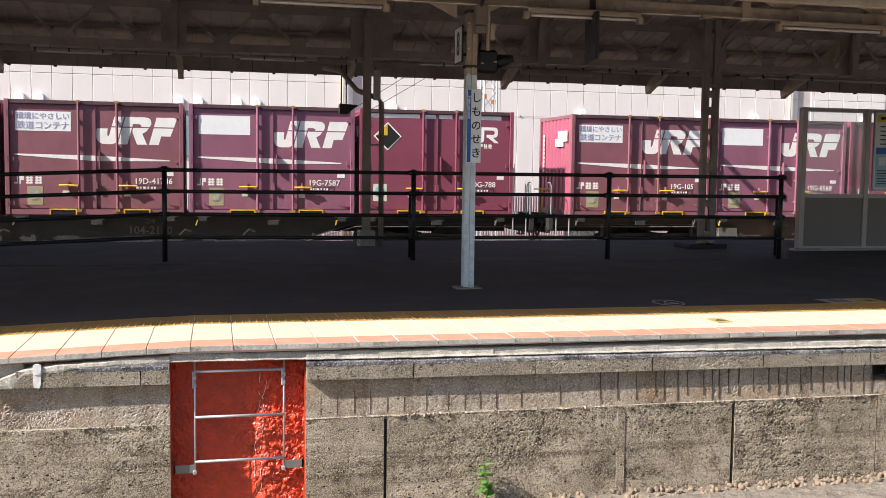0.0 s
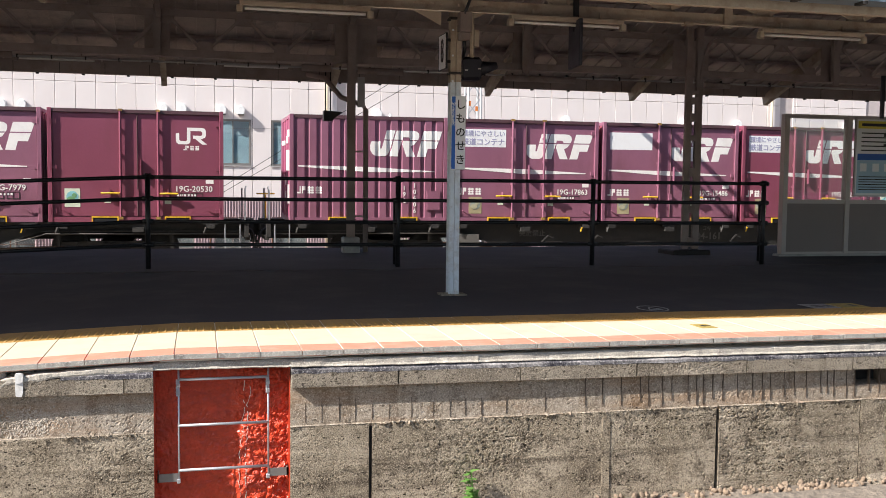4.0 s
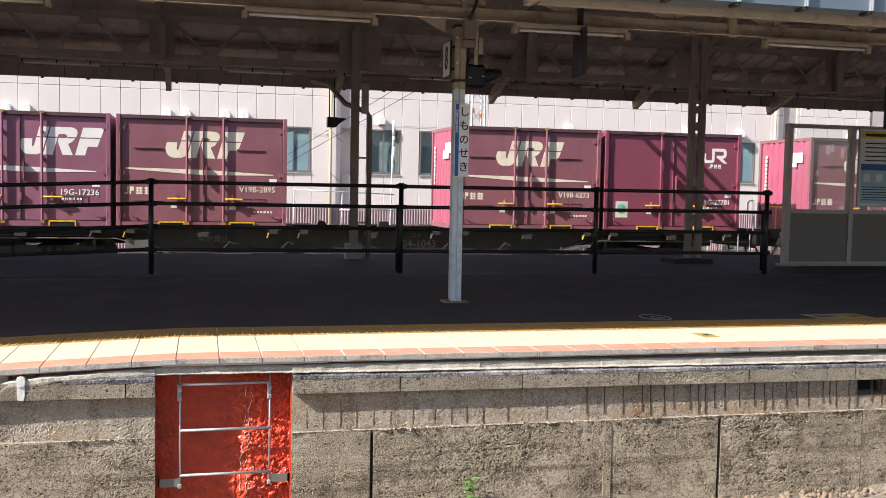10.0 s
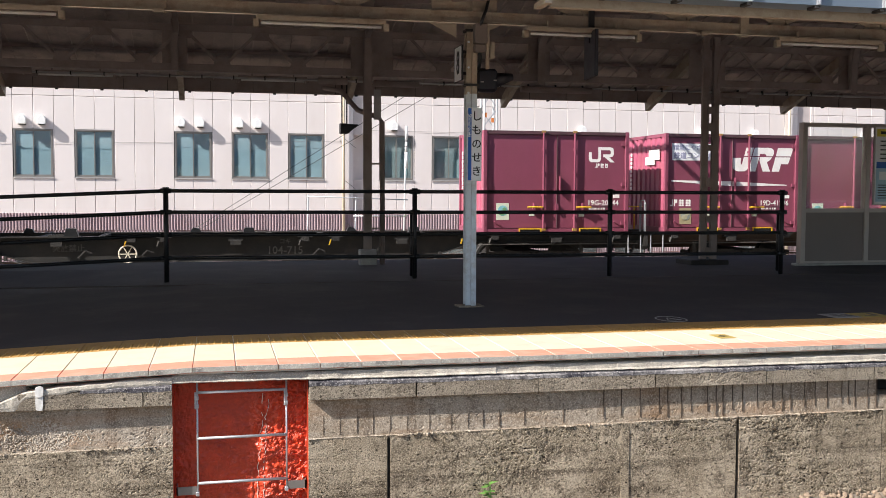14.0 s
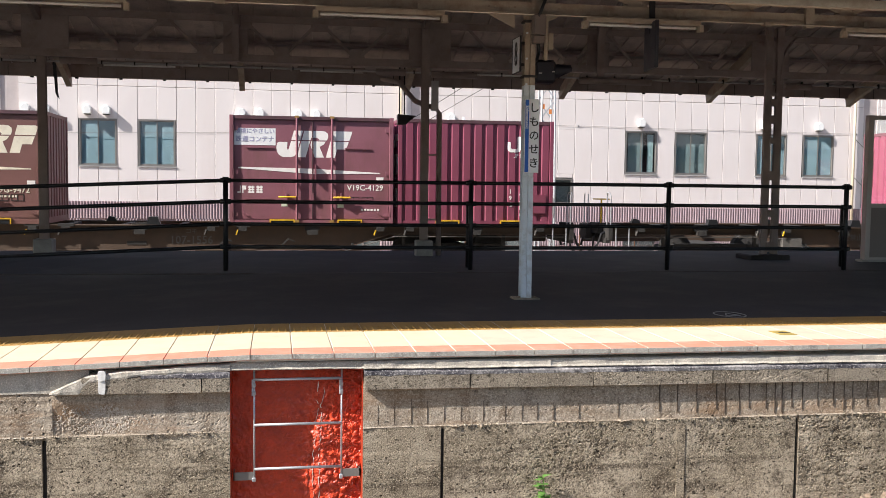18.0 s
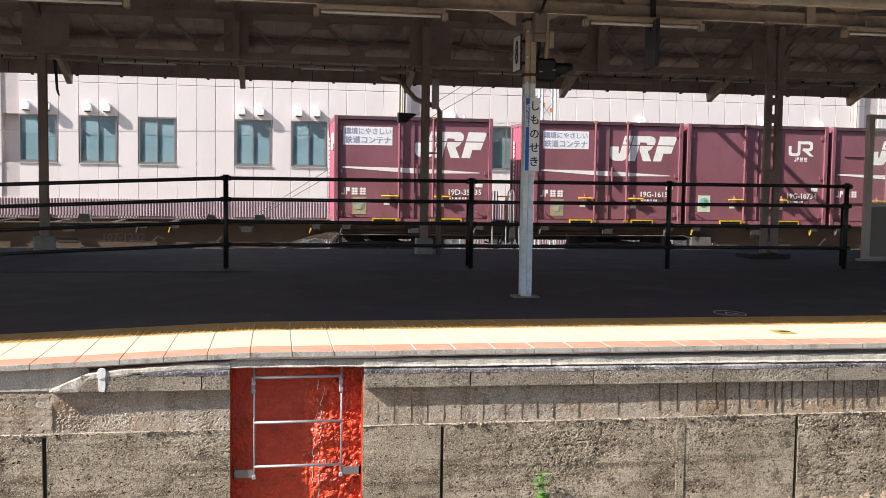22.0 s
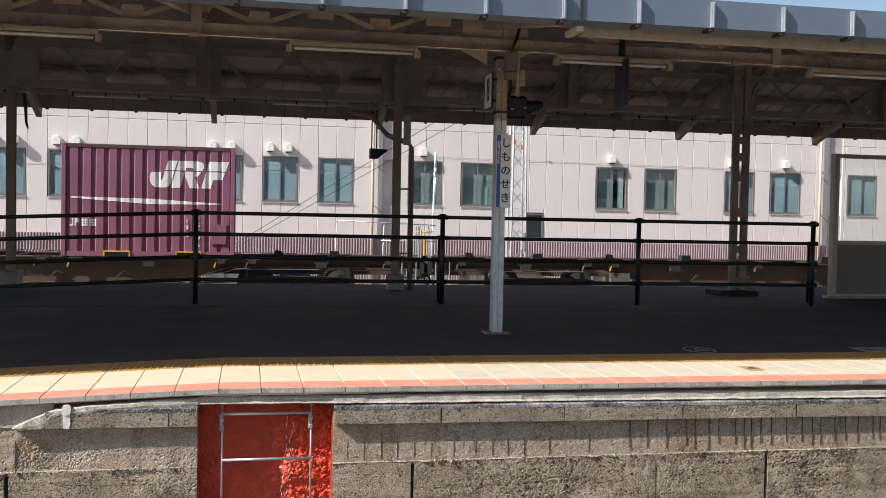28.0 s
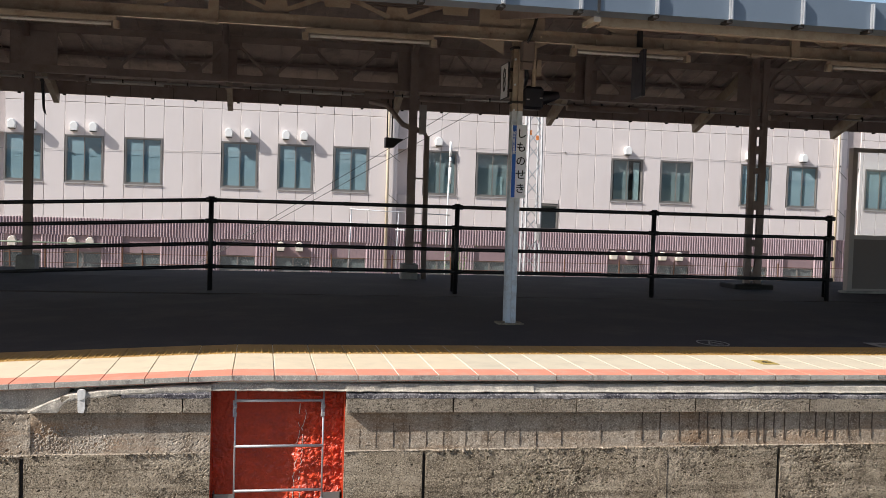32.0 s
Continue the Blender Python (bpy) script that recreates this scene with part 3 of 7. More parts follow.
LIPS = (NX1, 1.17, 2.06, 3.05, 3.42, 4.6, 5.5, 6.4, 8.6)
for i, (a, b) in enumerate(zip(LIPS, LIPS[1:])):
    part("mortar_lip", sweep(a, b, lip((0.0, 0.004, -0.002, 0.003)[i % 4], 0.0), 0.012), LIP, wall, "grey mortar lip with dark streaks")
part("niche_lintel", sweep(NX0, NX1, lip(-0.012, -0.003), 0.012), LIP, wall, "thin mortar lip over the niche")


# at the ramp the mortar runs down over the stone to a rounded end
def spill(x):
    f = (x - NX0) / (-1.55 - NX0)
    top = float(np.interp(x, (-1.56, -1.42, -1.3, -1.1, -0.63, NX0), (-0.252, -0.185, -0.140, -0.112, -0.082, -0.072))) + 0.005 * band_noise(x, 21.0)
    low = float(np.interp(x, (-1.56, -1.36, -1.29, -1.1, -0.93, NX0), (-0.262, -0.264, -0.176, -0.168, -0.138, -0.124))) + 0.006 * band_noise(x, 25.0, 12)
    out = 7.20 - 0.020 * min(1.0, 1.6 * f) + 0.006 * band_noise(x, 30.0)
    return ((7.40, top), (out + 0.022, top), (out + 0.004 + 0.004 * band_noise(x, 33.0, 25), top - 0.008), (out, top * 0.3 + low * 0.7), (out + 0.003, low), (7.40, low - 0.004))


part("mortar_spill", sweep(-1.56, NX0, spill, 0.012), LIP, wall, "mortar smeared over the end of the kerb")


def shaded_band(x):
    top = deck_z(x, 8) - 0.048
    out = 7.238 + 0.004 * band_noise(x, 41.0)
    low = min(top - 0.02, -0.262)
    return ((7.40, top), (out, top), (out - 0.002, low * 0.6 + top * 0.4), (out - 0.004, low), (7.40, low))


part("kerb_end", sweep(-6.0, -1.30, shaded_band), LIP, wall, "plain mortar band beyond the kerb")
# painted mark on the kerb
def pill(x, z, w, h, y, seed):
    """A thin brushed patch of paint with a wandering outline."""
    pts = []
    for k in range(26):
        a = 2 * math.pi * k / 26
        q = 1 + 0.16 * noise.noise(Vector((math.cos(a) * 2, math.sin(a) * 2, seed)))
        c, n = math.cos(a), math.sin(a)
        pts.append((x + w * q * math.copysign(abs(c) ** 0.6, c), z + h * q * math.copysign(abs(n) ** 0.6, n)))
    return slab(bmesh.new(), pts, y, y + 0.03)


part("paint_mark", pill(-1.205, -0.205, 0.025, 0.060, 7.1795, 3.0), THINPAINT, wall, "white paint mark")
part("paint_mark", pill(-1.204, -0.135, 0.027, 0.036, 7.173, 9.0), THINPAINT, wall, "white paint mark")
pebbles = bmesh.new()
for _ in range(1500):
    px, pz, s = rng.gauss(-1.20, 0.17), rng.gauss(-0.475, 0.065), rng.uniform(0.003, 0.0095)
    if -0.585 < pz < -0.34 and px < -0.78:
        bmesh.ops.create_icosphere(pebbles, subdivisions=1, radius=1, matrix=pose(px, WALL + 0.004 + washed_out(px, pz) * 0.6, pz, rng.uniform(0, 360), rng.uniform(0, 360), 0) @ Matrix.Diagonal((s * rng.uniform(0.8, 2.0), s * 0.8, s * rng.uniform(0.4, 1), 1)))
tagged(part("exposed_pebbles", pebbles, PEBBLE, wall, "pale exposed pebbles in crumbled concrete"), kind="stuff")
bm = blocks((NX0, 12, WALL + 0.05, WALL + 0.3, -0.115, -0.045))
bar(bm, (-8, WALL + 0.19, -0.46), (NX0 - 0.01, WALL + 0.19, -0.13), 0.27, 0.16)
part("recess_back", bm, STONE, wall)


# painted niche with a steel ladder
def crinkle(x, z):
    """Rough shotcrete under the paint: deep and plain on one side, bulging and creased on the other."""
    u = min(1.0, max(0.0, (x - 0.20) / 0.16))
    u = u * u * (3 - 2 * u)
    p = Vector((x, z, 300.0))
    fold = abs(noise.fractal(p * 13, 0.7, 2.1, 4)) * 0.030 + noise.fractal(p * 30, 0.8, 2.0, 3) * 0.007
    return -0.072 * u + (0.010 - fold) * (0.35 + 0.65 * u)


part("niche_back", rough_face(NX0, NX1, -1.36, -0.10, 7.405, 0.008, 0.008, 300.0, 0.12, shape=crinkle), NICHE, wall, "rough concrete niche painted orange-red")
part("niche_side", blocks((NX0, NX0 + 0.006, WALL + 0.005, 7.5, -1.34, -0.13)), NICHE, wall)
part("niche_side", blocks((NX1 - 0.006, NX1, WALL + 0.005, 7.5, -1.34, -0.13)), NICHE, wall)
streak_bm = bmesh.new()
for k in range(2):
    px, pz = 0.315 + 0.03 * k, -0.24
    while pz > -1.3:
        nx_, nz_ = px + rng.uniform(-0.012, 0.012), pz - rng.uniform(0.01, 0.04)
        if rng.random() < 0.6:
            bar(streak_bm, (px, 7.400 + crinkle(px, pz), pz), (nx_, 7.400 + crinkle(nx_, nz_), nz_), rng.uniform(0.002, 0.006), 0.005, up=Vector((0, -1, 0)))
        px, pz = nx_, nz_
tagged(part("lime_streak", streak_bm, LIME, wall, "pale lime streaks"), kind="stuff")
ladder = thing("ladder", "galvanised steel track ladder fixed in the orange niche", "ladder", (0.165, 7.27, -1.0))
for sx in (-0.318, 0.318):
    bm = tube(bmesh.new(), [(sx, 0, 0.04), (sx, 0, 0.87)], 0.0072, 10)
    s = part("side_rail", bm, GALV, ladder, smooth=True)
    for dz in (0.70, 0.76, 0.06):
        part("clamp", blocks((sx - 0.016, sx + 0.011, -0.018, 0.018, dz - 0.016, dz + 0.014)), GALV, s, bevel=0.004)
    part("clip", blocks((sx - 0.019, sx - 0.006, -0.014, 0.014, 0.68, 0.80)), GALV, s, bevel=0.003)
for rz in (0.798, 0.463, 0.135):
    part("rung", tube(bmesh.new(), [(-0.318, 0, rz), (0.318, 0, rz)], 0.0105, 10), GALV, ladder, smooth=True)
for a, b in ((-0.47, -0.32), (0.32, 0.46)):
    part("bracket", blocks((a, b, -0.004, 0.004, 0.055, 0.115), (a if a < 0 else b - 0.01, a + 0.01 if a < 0 else b, -0.004, 0.1, 0.055, 0.115)), ALU, ladder, "dark grey bracket")

# near ballast by the wall foot
bm = bmesh.new()
for _ in range(900):
    x, y = rng.uniform(2.0, 9.0), 7.24 - abs(rng.gauss(0, 0.35))
    s = rng.uniform(0.012, 0.034)
    z = -1.28 + max(0, (x - 2.5)) * 0.004 + rng.uniform(0, 0.02)
    m = pose(x, y, z, rng.uniform(0, 360), rng.uniform(0, 360), rng.uniform(0, 360)) @ Matrix.Diagonal((s, s * rng.uniform(0.6, 1), s * rng.uniform(0.5, 0.9), 1))
    bmesh.ops.create_icosphere(bm, subdivisions=1, radius=1, matrix=m)
tagged(part("ballast", bm, STONES), "loose brown ballast stones along the wall foot", "ballast", kind="stuff")
bm = rough_face(-0.22, 0.22, 0.0, 0.12, 0, 0.02, 0.03, 500.0, 0.18)
lump = tagged(part("concrete_lump", bm, STONE), "broken lump of concrete lying at the wall foot", "rubble")
put(lump, 5.75, 7.12, -1.29, -50, 0, 8)

# weed at the wall foot
weed = thing("weed", "small bright green weed growing at the wall foot", "plant", (2.0, 7.14, -1.28))
weed.scale = (1.25, 1.25, 1.25)
part("stem", tube(bmesh.new(), [(0, 0, 0), (0.01, -0.005, 0.1), (0, -0.01, 0.24)], 0.004, 5), LEAF, weed)
bm = bmesh.new()
for k in range(46):
    h = rng.uniform(0.03, 0.26)
    a, l = rng.uniform(0, 2 * math.pi), rng.uniform(0.045, 0.085) * (1.25 - h * 2)
    d = Vector((math.cos(a), math.sin(a) * 0.8, rng.uniform(-0.2, 0.5)))
    o = Vector((rng.uniform(-0.012, 0.012), -0.006, h))
    s = d.cross(Z).normalized() * l * 0.36
    v = [bm.verts.new(p) for p in (o, o + d * l * 0.5 + s, o + d * l, o + d * l * 0.5 - s)]
    bm.faces.new(v)
part("leaves", bm, LEAF, weed)

# ---- platform furniture ----
# black pipe railing
RAILPTS = [(-4.4, 14.08), (-0.69, 14.2), (2.77, 13.98), (5.72, 13.87), (8.48, 13.72)]
fence = thing("railing", "black painted steel pipe railing with four rails", "railing", (2.77, 13.98, 0))
fence_z = [-0.16, 0.0, 0.0, 0.0, 0.0]
for (x, y), fz in zip(RAILPTS, fence_z):
    bm = tube(bmesh.new(), [(x - 2.77, y - 13.98, fz - 0.05), (x - 2.77, y - 13.98, fz + 1.275)], 0.036, 10)
    tube(bm, [(x - 2.77, y - 13.98, fz + 1.272), (x - 2.77, y - 13.98, fz + 1.295)], 0.043, 10)
    post = part("post", bm, BLACK, fence, smooth=True)
    for h in (0.315, 0.635, 0.95, 1.245):
        part("sleeve", tube(bmesh.new(), [(x - 2.77 - 0.075, y - 13.98, fz + h), (x - 2.77 + 0.075, y - 13.98, fz + h)], 0.034, 8), BLACK, post, smooth=True)
for (a, b), (za, zb) in zip(zip(RAILPTS, RAILPTS[1:]), zip(fence_z, fence_z[1:])):
    for h in (0.315, 0.635, 0.95, 1.245):
        part("rail", tube(bmesh.new(), [(a[0] - 2.77, a[1] - 13.98, za + h), (b[0] - 2.77, b[1] - 13.98, zb + h)], 0.026, 8), BLACK, fence, smooth=True)
for x, y in ((2.80, 14.35), (8.78, 14.3)):
    part("stay", tube(bmesh.new(), [(x - 2.77, y - 13.98, 0), (x - 2.77, y - 13.98, 0.94)], 0.03, 8), BLACK, fence, smooth=True)
part("stay_rail", tube(bmesh.new(), [(8.40 - 2.77, 13.72 - 13.98, 0.935), (8.78 - 2.77, 14.3 - 13.98, 0.935)], 0.026, 8), BLACK, fence, smooth=True)

# roof pillars


def h_pillar(name, label, x, y, top, wide, mat, base=None):
    t = thing(name, label, "pillar", (x, y, 0), "canopy pillars")
    h = wide / 2
    bm = blocks((-h, h, -h, -h + 0.012, -0.1, top), (-h, h, h - 0.012, h, -0.1, top), (-0.006, 0.006, -h + 0.012, h - 0.012, -0.1, top))
    shaft = part("shaft", bm, mat, t)
    bolts = bmesh.new()
    for k in range(11):
        for s in (-1, 1):
            tube(bolts, [(s * h * 0.6, -h, 0.2 + k * 0.28), (s * h * 0.6, -h - 0.008, 0.2 + k * 0.28)], 0.011, 6)
    tagged(part("rivets", bolts, mat, shaft), kind="stuff")
    if base:
        part("plinth", blocks((-base, base, -base, base, -0.05, 0.26)), PLINTH, t, "concrete plinth", bevel=0.015)
    return t


h_pillar("canopy_pillar", "grey painted steel canopy pillar on a concrete plinth", -3.72, 17.0, 3.95, 0.13, DIM, 0.15)
h_pillar("canopy_pillar", "grey painted steel canopy pillar on a concrete plinth", 2.50, 16.75, 3.95, 0.13, DIM, 0.14)
# lattice pillar
lat = thing("lattice_pillar", "grey riveted lattice canopy pillar with batten plates", "pillar", (8.42, 15.95, 0), "canopy pillars")
for sx in (-0.098, 0.098):
    bm = blocks((sx - 0.058, sx + 0.058, -0.035, -0.025, 0.0, 3.95), (sx - 0.058, sx + 0.058, 0.025, 0.035, 0.0, 3.95), (sx + (0.046 if sx > 0 else -0.058), sx + (0.058 if sx > 0 else -0.046), -0.025, 0.025, 0.0, 3.95))
    part("channel", bm, DIM, lat)
for z, h in ((0.12, 0.16), (0.72, 0.12), (1.35, 0.16), (1.98, 0.10), (2.32, 0.14), (2.62, 0.12), (2.80, 0.05)):
    part("batten", blocks((-0.07, 0.07, -0.045, -0.035, z, z + h), (-0.07, 0.07, 0.035, 0.045, z, z + h)), DIM, lat)
part("plinth", blocks((-0.46, 0.26, -0.3, 0.3, -0.05, 0.08)), SOOT, lat, "dark low plinth", bevel=0.02)
bm = bmesh.new()
pts = [(0.10 + 0.42 * (1 - math.cos(a)), 0, 3.05 + 0.75 * math.sin(a)) for a in (math.pi / 2 * k / 8 for k in range(9))]
for a, b in zip(pts, pts[1:]):
    bar(bm, a, b, 0.09, 0.02)
part("curved_brace", bm, DIM, lat)

# sign pole
pole = thing("sign_pole", "pale blue painted steel canopy pillar with rivets and scuffed base", "pillar", (2.68, 10.45, 0), "canopy pillars")
CHANNELS = ((-0.056, 0.0, -0.05, -0.042), (-0.008, 0.0, -0.042, 0.05), (0.002, 0.056, -0.075, -0.067), (0.002, 0.010, -0.067, 0.05), (-0.056, 0.056, 0.05, 0.058))
for i, strip in enumerate(CHANNELS):
    flange = part("channel_strip", blocks((*strip, 0, 2.3)), POLEPAINT, pole)
    part("upper_strip", blocks((*strip, 2.3, 3.5)), BEIGE, pole, "rust-stained beige upper length")
    if i == 0:
        shaft = flange
bm = bmesh.new()
for k in range(13):
    tube(bm, [(-0.034, -0.05, 0.15 + k * 0.27), (-0.034, -0.06, 0.15 + k * 0.27)], 0.012, 8)
tagged(part("rivets", bm, POLEPAINT, shaft), kind="stuff")
foot = part("foot_plate", rough_face(-0.14, 0.14, -0.11, 0.11, 0, 0.014, 0.03, 700.0, 0.03), STONE, pole, "chipped mortar foot")
put(foot, 0, 0, 0.012, -90)
for z in (2.96, 2.38):
    part("band", blocks((-0.07, 0.07, -0.085, 0.07, z, z + 0.025)), SOOT, pole)
part("switch_box", blocks((0.0, 0.135, -0.21, -0.09, 2.82, 3.03), (0.005, 0.125, -0.19, -0.09, 2.73, 2.815)), BOXGREY, pole, "grey switch box", bevel=0.01)
part("conduit", tube(bmesh.new(), [(0.175, -0.05, 2.57), (0.175, -0.05, 3.6)], 0.024, 8), BEIGE, pole, smooth=True)
part("conduit_box", blocks((0.195, 0.25, -0.08, 0.0, 2.68, 2.86)), BEIGE, pole, bevel=0.006)
part("cable", tube(bmesh.new(), [(0.05, -0.2, 3.0), (0.13, -0.15, 3.18), (0.2, -0.08, 3.4), (0.24, -0.05, 3.6)], 0.017, 8), BLACK, pole, smooth=True)
part("speaker_cable", tube(bmesh.new(), [(0.07, -0.12, 2.74), (0.09, -0.08, 2.66), (0.12, 0.1, 2.6), (0.13, 0.3, 2.57)], 0.02, 8), BLACK, pole, smooth=True)
# station name plate
plate = thing("station_sign", "narrow white enamel station name sign with a blue band", "sign", (2.70, 10.36, 1.755))
part("board", blocks((-0.079, 0.079, -0.03, -0.012, -0.392, 0.392)), SIGNWHITE, plate, bevel=0.004)
part("band", blocks((-0.076, -0.036, -0.034, -0.030, -0.385, 0.385)), SIGNBLUE, plate, "blue band")
for k, ch in enumerate("しものせき"):
    put(part("character", letters(ch, 0.115, INK), INK, plate), 0.022, -0.033, 0.295 - k * 0.147)
put(part("roman_name", letters("Shimonoseki", 0.048, SIGNWHITE), SIGNWHITE, plate), -0.057, -0.036, 0.20, 0, 90, 0)
# platform number board, standing across the platform
num = thing("number_board", "white platform number board with a black figure", "sign", (2.597, 10.625, 2.64))
part("board", blocks((-0.012, 0.0, -0.165, 0.165, -0.185, 0.185)), SIGNWHITE, num)
part("rim", blocks((-0.016, 0.004, -0.172, -0.165, -0.192, 0.192), (-0.016, 0.004, 0.165, 0.172, -0.192, 0.192), (-0.016, 0.004, -0.165, 0.165, 0.185, 0.192), (-0.016, 0.004, -0.165, 0.165, -0.192, -0.185)), BLACK, num)
put(part("figure", letters("8", 0.36, INK), INK, num), -0.0145, 0.0, 0.0, 0, 0, -90).scale.x = 0.72
for z in (0.10, -0.13):
    part("bracket", blocks((0.004, 0.07, -0.155, -0.135, z, z + 0.03)), SOOT, num)

# loudspeaker and hanging sign
spk = thing("speaker", "black horn loudspeaker hung beside the pole", "loudspeaker", (2.98, 10.9, 2.44))
part("body", blocks((-0.13, 0.11, -0.1, 0.1, -0.07, 0.19)), NAVY, spk, bevel=0.03)
for x, z in ((-0.09, 0.03), (0.06, 0.05)):
    part("maker_plate", blocks((x, x + 0.035, -0.103, -0.1, z, z + 0.014)), ALULIGHT, spk)
bm = bmesh.new()
bmesh.ops.create_cone(bm, cap_ends=True, segments=14, radius1=0.09, radius2=0.04, depth=0.22, matrix=pose(0.20, 0, 0.09, 0, 78, 0))
part("horn", bm, NAVY, spk, smooth=True)
part("hanger", tube(bmesh.new(), [(0, 0, 0.18), (0, 0, 1.17)], 0.018, 6), BLACK, spk)
hang = thing("hanging_sign", "dark hanging sign board seen edge-on, on a dark post", "sign", (4.10, 11.2, 3.6))
part("post", blocks((-0.03, 0.03, -0.018, 0.018, -0.55, -0.2)), BLACK, hang)
part("board", blocks((-0.02, 0.02, -0.24, 0.24, -0.93, -0.43)), NAVY, hang, bevel=0.006)
put(hang, 4.02, 10.345, 3.43, 0, 0, -7)

# glazed screen with a notice board
scr = thing("glazed_screen", "aluminium windbreak screen, glazed above and grey panelled below", "screen", (9.82, 15.25, 0))
for x in (0.0, 1.235, 2.45, 3.66):
    part("mullion", blocks((x - 0.045, x + 0.045, -0.04, 0.09, 0, 2.45)), SCREENALU, scr, bevel=0.004)
for z in (0.03, 0.94, 2.41):
    part("transom", blocks((0.045, 3.62, -0.03, 0.03, z - 0.03, z + 0.04)), SCREENALU, scr)
part("sill", blocks((-0.12, 3.8, -0.09, 0.12, -0.02, 0.035)), PLINTH, scr, "concrete sill", bevel=0.01)
for x in (0.0, 1.235, 2.45):
    part("lower_panel", blocks((x + 0.045, x + 1.19, -0.012, 0.012, 0.07, 0.91)), GREYPANEL, scr)
    pane = part("pane", blocks((x + 0.045, x + 1.19, -0.004, 0.004, 0.98, 2.38)), CLEAR, scr)
    pane.visible_shadow = False
notice = thing("notice_board", "train information poster, yellow heading over blue and white panels", "poster", (11.16, 15.18, 1.06))
part("backing", blocks((0, 1.06, 0.0, 0.03, 0, 1.33)), SIGNWHITE, notice)
part("frame", blocks((-0.02, 0, -0.01, 0.03, -0.02, 1.35), (1.06, 1.08, -0.01, 0.03, -0.02, 1.35), (0, 1.06, -0.01, 0.03, 1.33, 1.35), (0, 1.06, -0.01, 0.03, -0.02, 0)), ALULIGHT, notice)
PALEBLUE = shade("pale_blue_print", (0.38, 0.55, 0.66), 0.4, var=0.04)
PRINTYELLOW = shade("yellow_print", (0.70, 0.60, 0.06), 0.4, var=0.05)
part("heading", blocks((0.03, 1.03, -0.004, 0.0, 1.17, 1.30)), PRINTYELLOW, notice, "yellow heading")
part("heading_bar", blocks((0.1, 0.8, -0.007, -0.004, 1.21, 1.26)), INK, notice)
part("lower_field", blocks((0.03, 1.03, -0.004, 0.0, 0.04, 0.66)), PALEBLUE, notice, "pale blue field")
part("blue_bar", blocks((0.03, 1.03, -0.007, -0.004, 0.62, 0.73)), SIGNBLUE, notice, "blue bar")
for r in range(5):
    part("text_bar", blocks((0.1, 0.75 if r % 2 else 0.85, -0.006, -0.003, 1.08 - r * 0.075, 1.10 - r * 0.075)), INK, notice)
for r in range(6):
    part("text_bar", blocks((0.07, 0.95 if r % 3 else 0.7, -0.008, -0.004, 0.32 - r * 0.045, 0.335 - r * 0.045)), INK, notice)
for z in (1.03, 0.85):
    part("tick_box", blocks((0.55, 0.66, -0.006, -0.003, z, z + 0.06)), INK, notice)
for x in (0.09, 0.34, 0.58):
    part("white_square", blocks((x, x + 0.13, -0.008, -0.004, 0.42, 0.56)), SIGNWHITE, notice)
part("hanger_post", blocks((0.48, 0.54, 0.0, 0.05, 1.35, 2.1)), BLACK, notice)

# lamp on a bracket and drainpipe at the second pillar
lampb = thing("track_lamp", "black hooded lamp hung from the eave on two rods", "lamp", (2.36, 18.4, 2.40))
bm = slab(bmesh.new(), [(-0.13, -0.09), (0.02, -0.09), (0.08, -0.02), (0.20, 0.06), (0.20, 0.08), (-0.13, 0.10)], -0.11, 0.11)
part("hood", bm, BLACK, lampb, bevel=0.006)
for x in (-0.09, 0.0):
    part("rod", tube(bmesh.new(), [(x, 0, 0.1), (x, 0, 1.05)], 0.013, 6), BLACK, lampb)
drain = thing("drainpipe", "grey painted drainpipe cranked over to the pillar", "drainpipe", (2.5, 16.75, 0))
part("pipe", tube(bmesh.new(), [(-0.55, 1.7, 3.15), (-0.3, 1.2, 3.05), (-0.1, 0.5, 2.66), (0.05, 0.12, 2.56), (0.20, 0.0, 2.50), (0.25, 0, 2.42), (0.255, 0, 0.0)], 0.045, 10), DIM, drain, smooth=True)
for z in (0.6, 1.7):
    part("bracket", blocks((-0.02, 0.25, -0.01, 0.01, z, z + 0.03)), DIM, drain)
part("side_board", blocks((0.08, 0.20, -0.2, -0.17, 2.45, 2.95)), ALULIGHT, drain, "narrow sign edge")

# ---- canopy ----
BAY = 6.24
NEAR_Y, NEAR_Z, FAR_Y, FAR_Z, RIDGE_Y, RIDGE_Z = 7.47, 3.01, 19.25, 3.33, 15.5, 4.40


def corrugated_roof(y0, z0, y1, z1, x0, x1):
    """Folded roof sheet between two eaves lines, ribs running down the slope."""
    bm = bmesh.new()
    xs = []
    for i in range(int((x1 - x0) / 0.333)):
        a = x0 + i * 0.333
        xs += [(a, 0.0), (a + 0.30, 0.0), (a + 0.304, -0.028), (a + 0.328, -0.028)]
    lines = []
    for x, dz in xs:
        lines.append([bm.verts.new((x, y0, z0 + dz + h)) for h in (0, 0.012)] + [bm.verts.new((x, y1, z1 + dz + h)) for h in (0, 0.012)])
    for a, b in zip(lines, lines[1:]):
        bm.faces.new((a[0], b[0], b[2], a[2]))
        bm.faces.new((a[1], a[3], b[3], b[1]))
    return bm


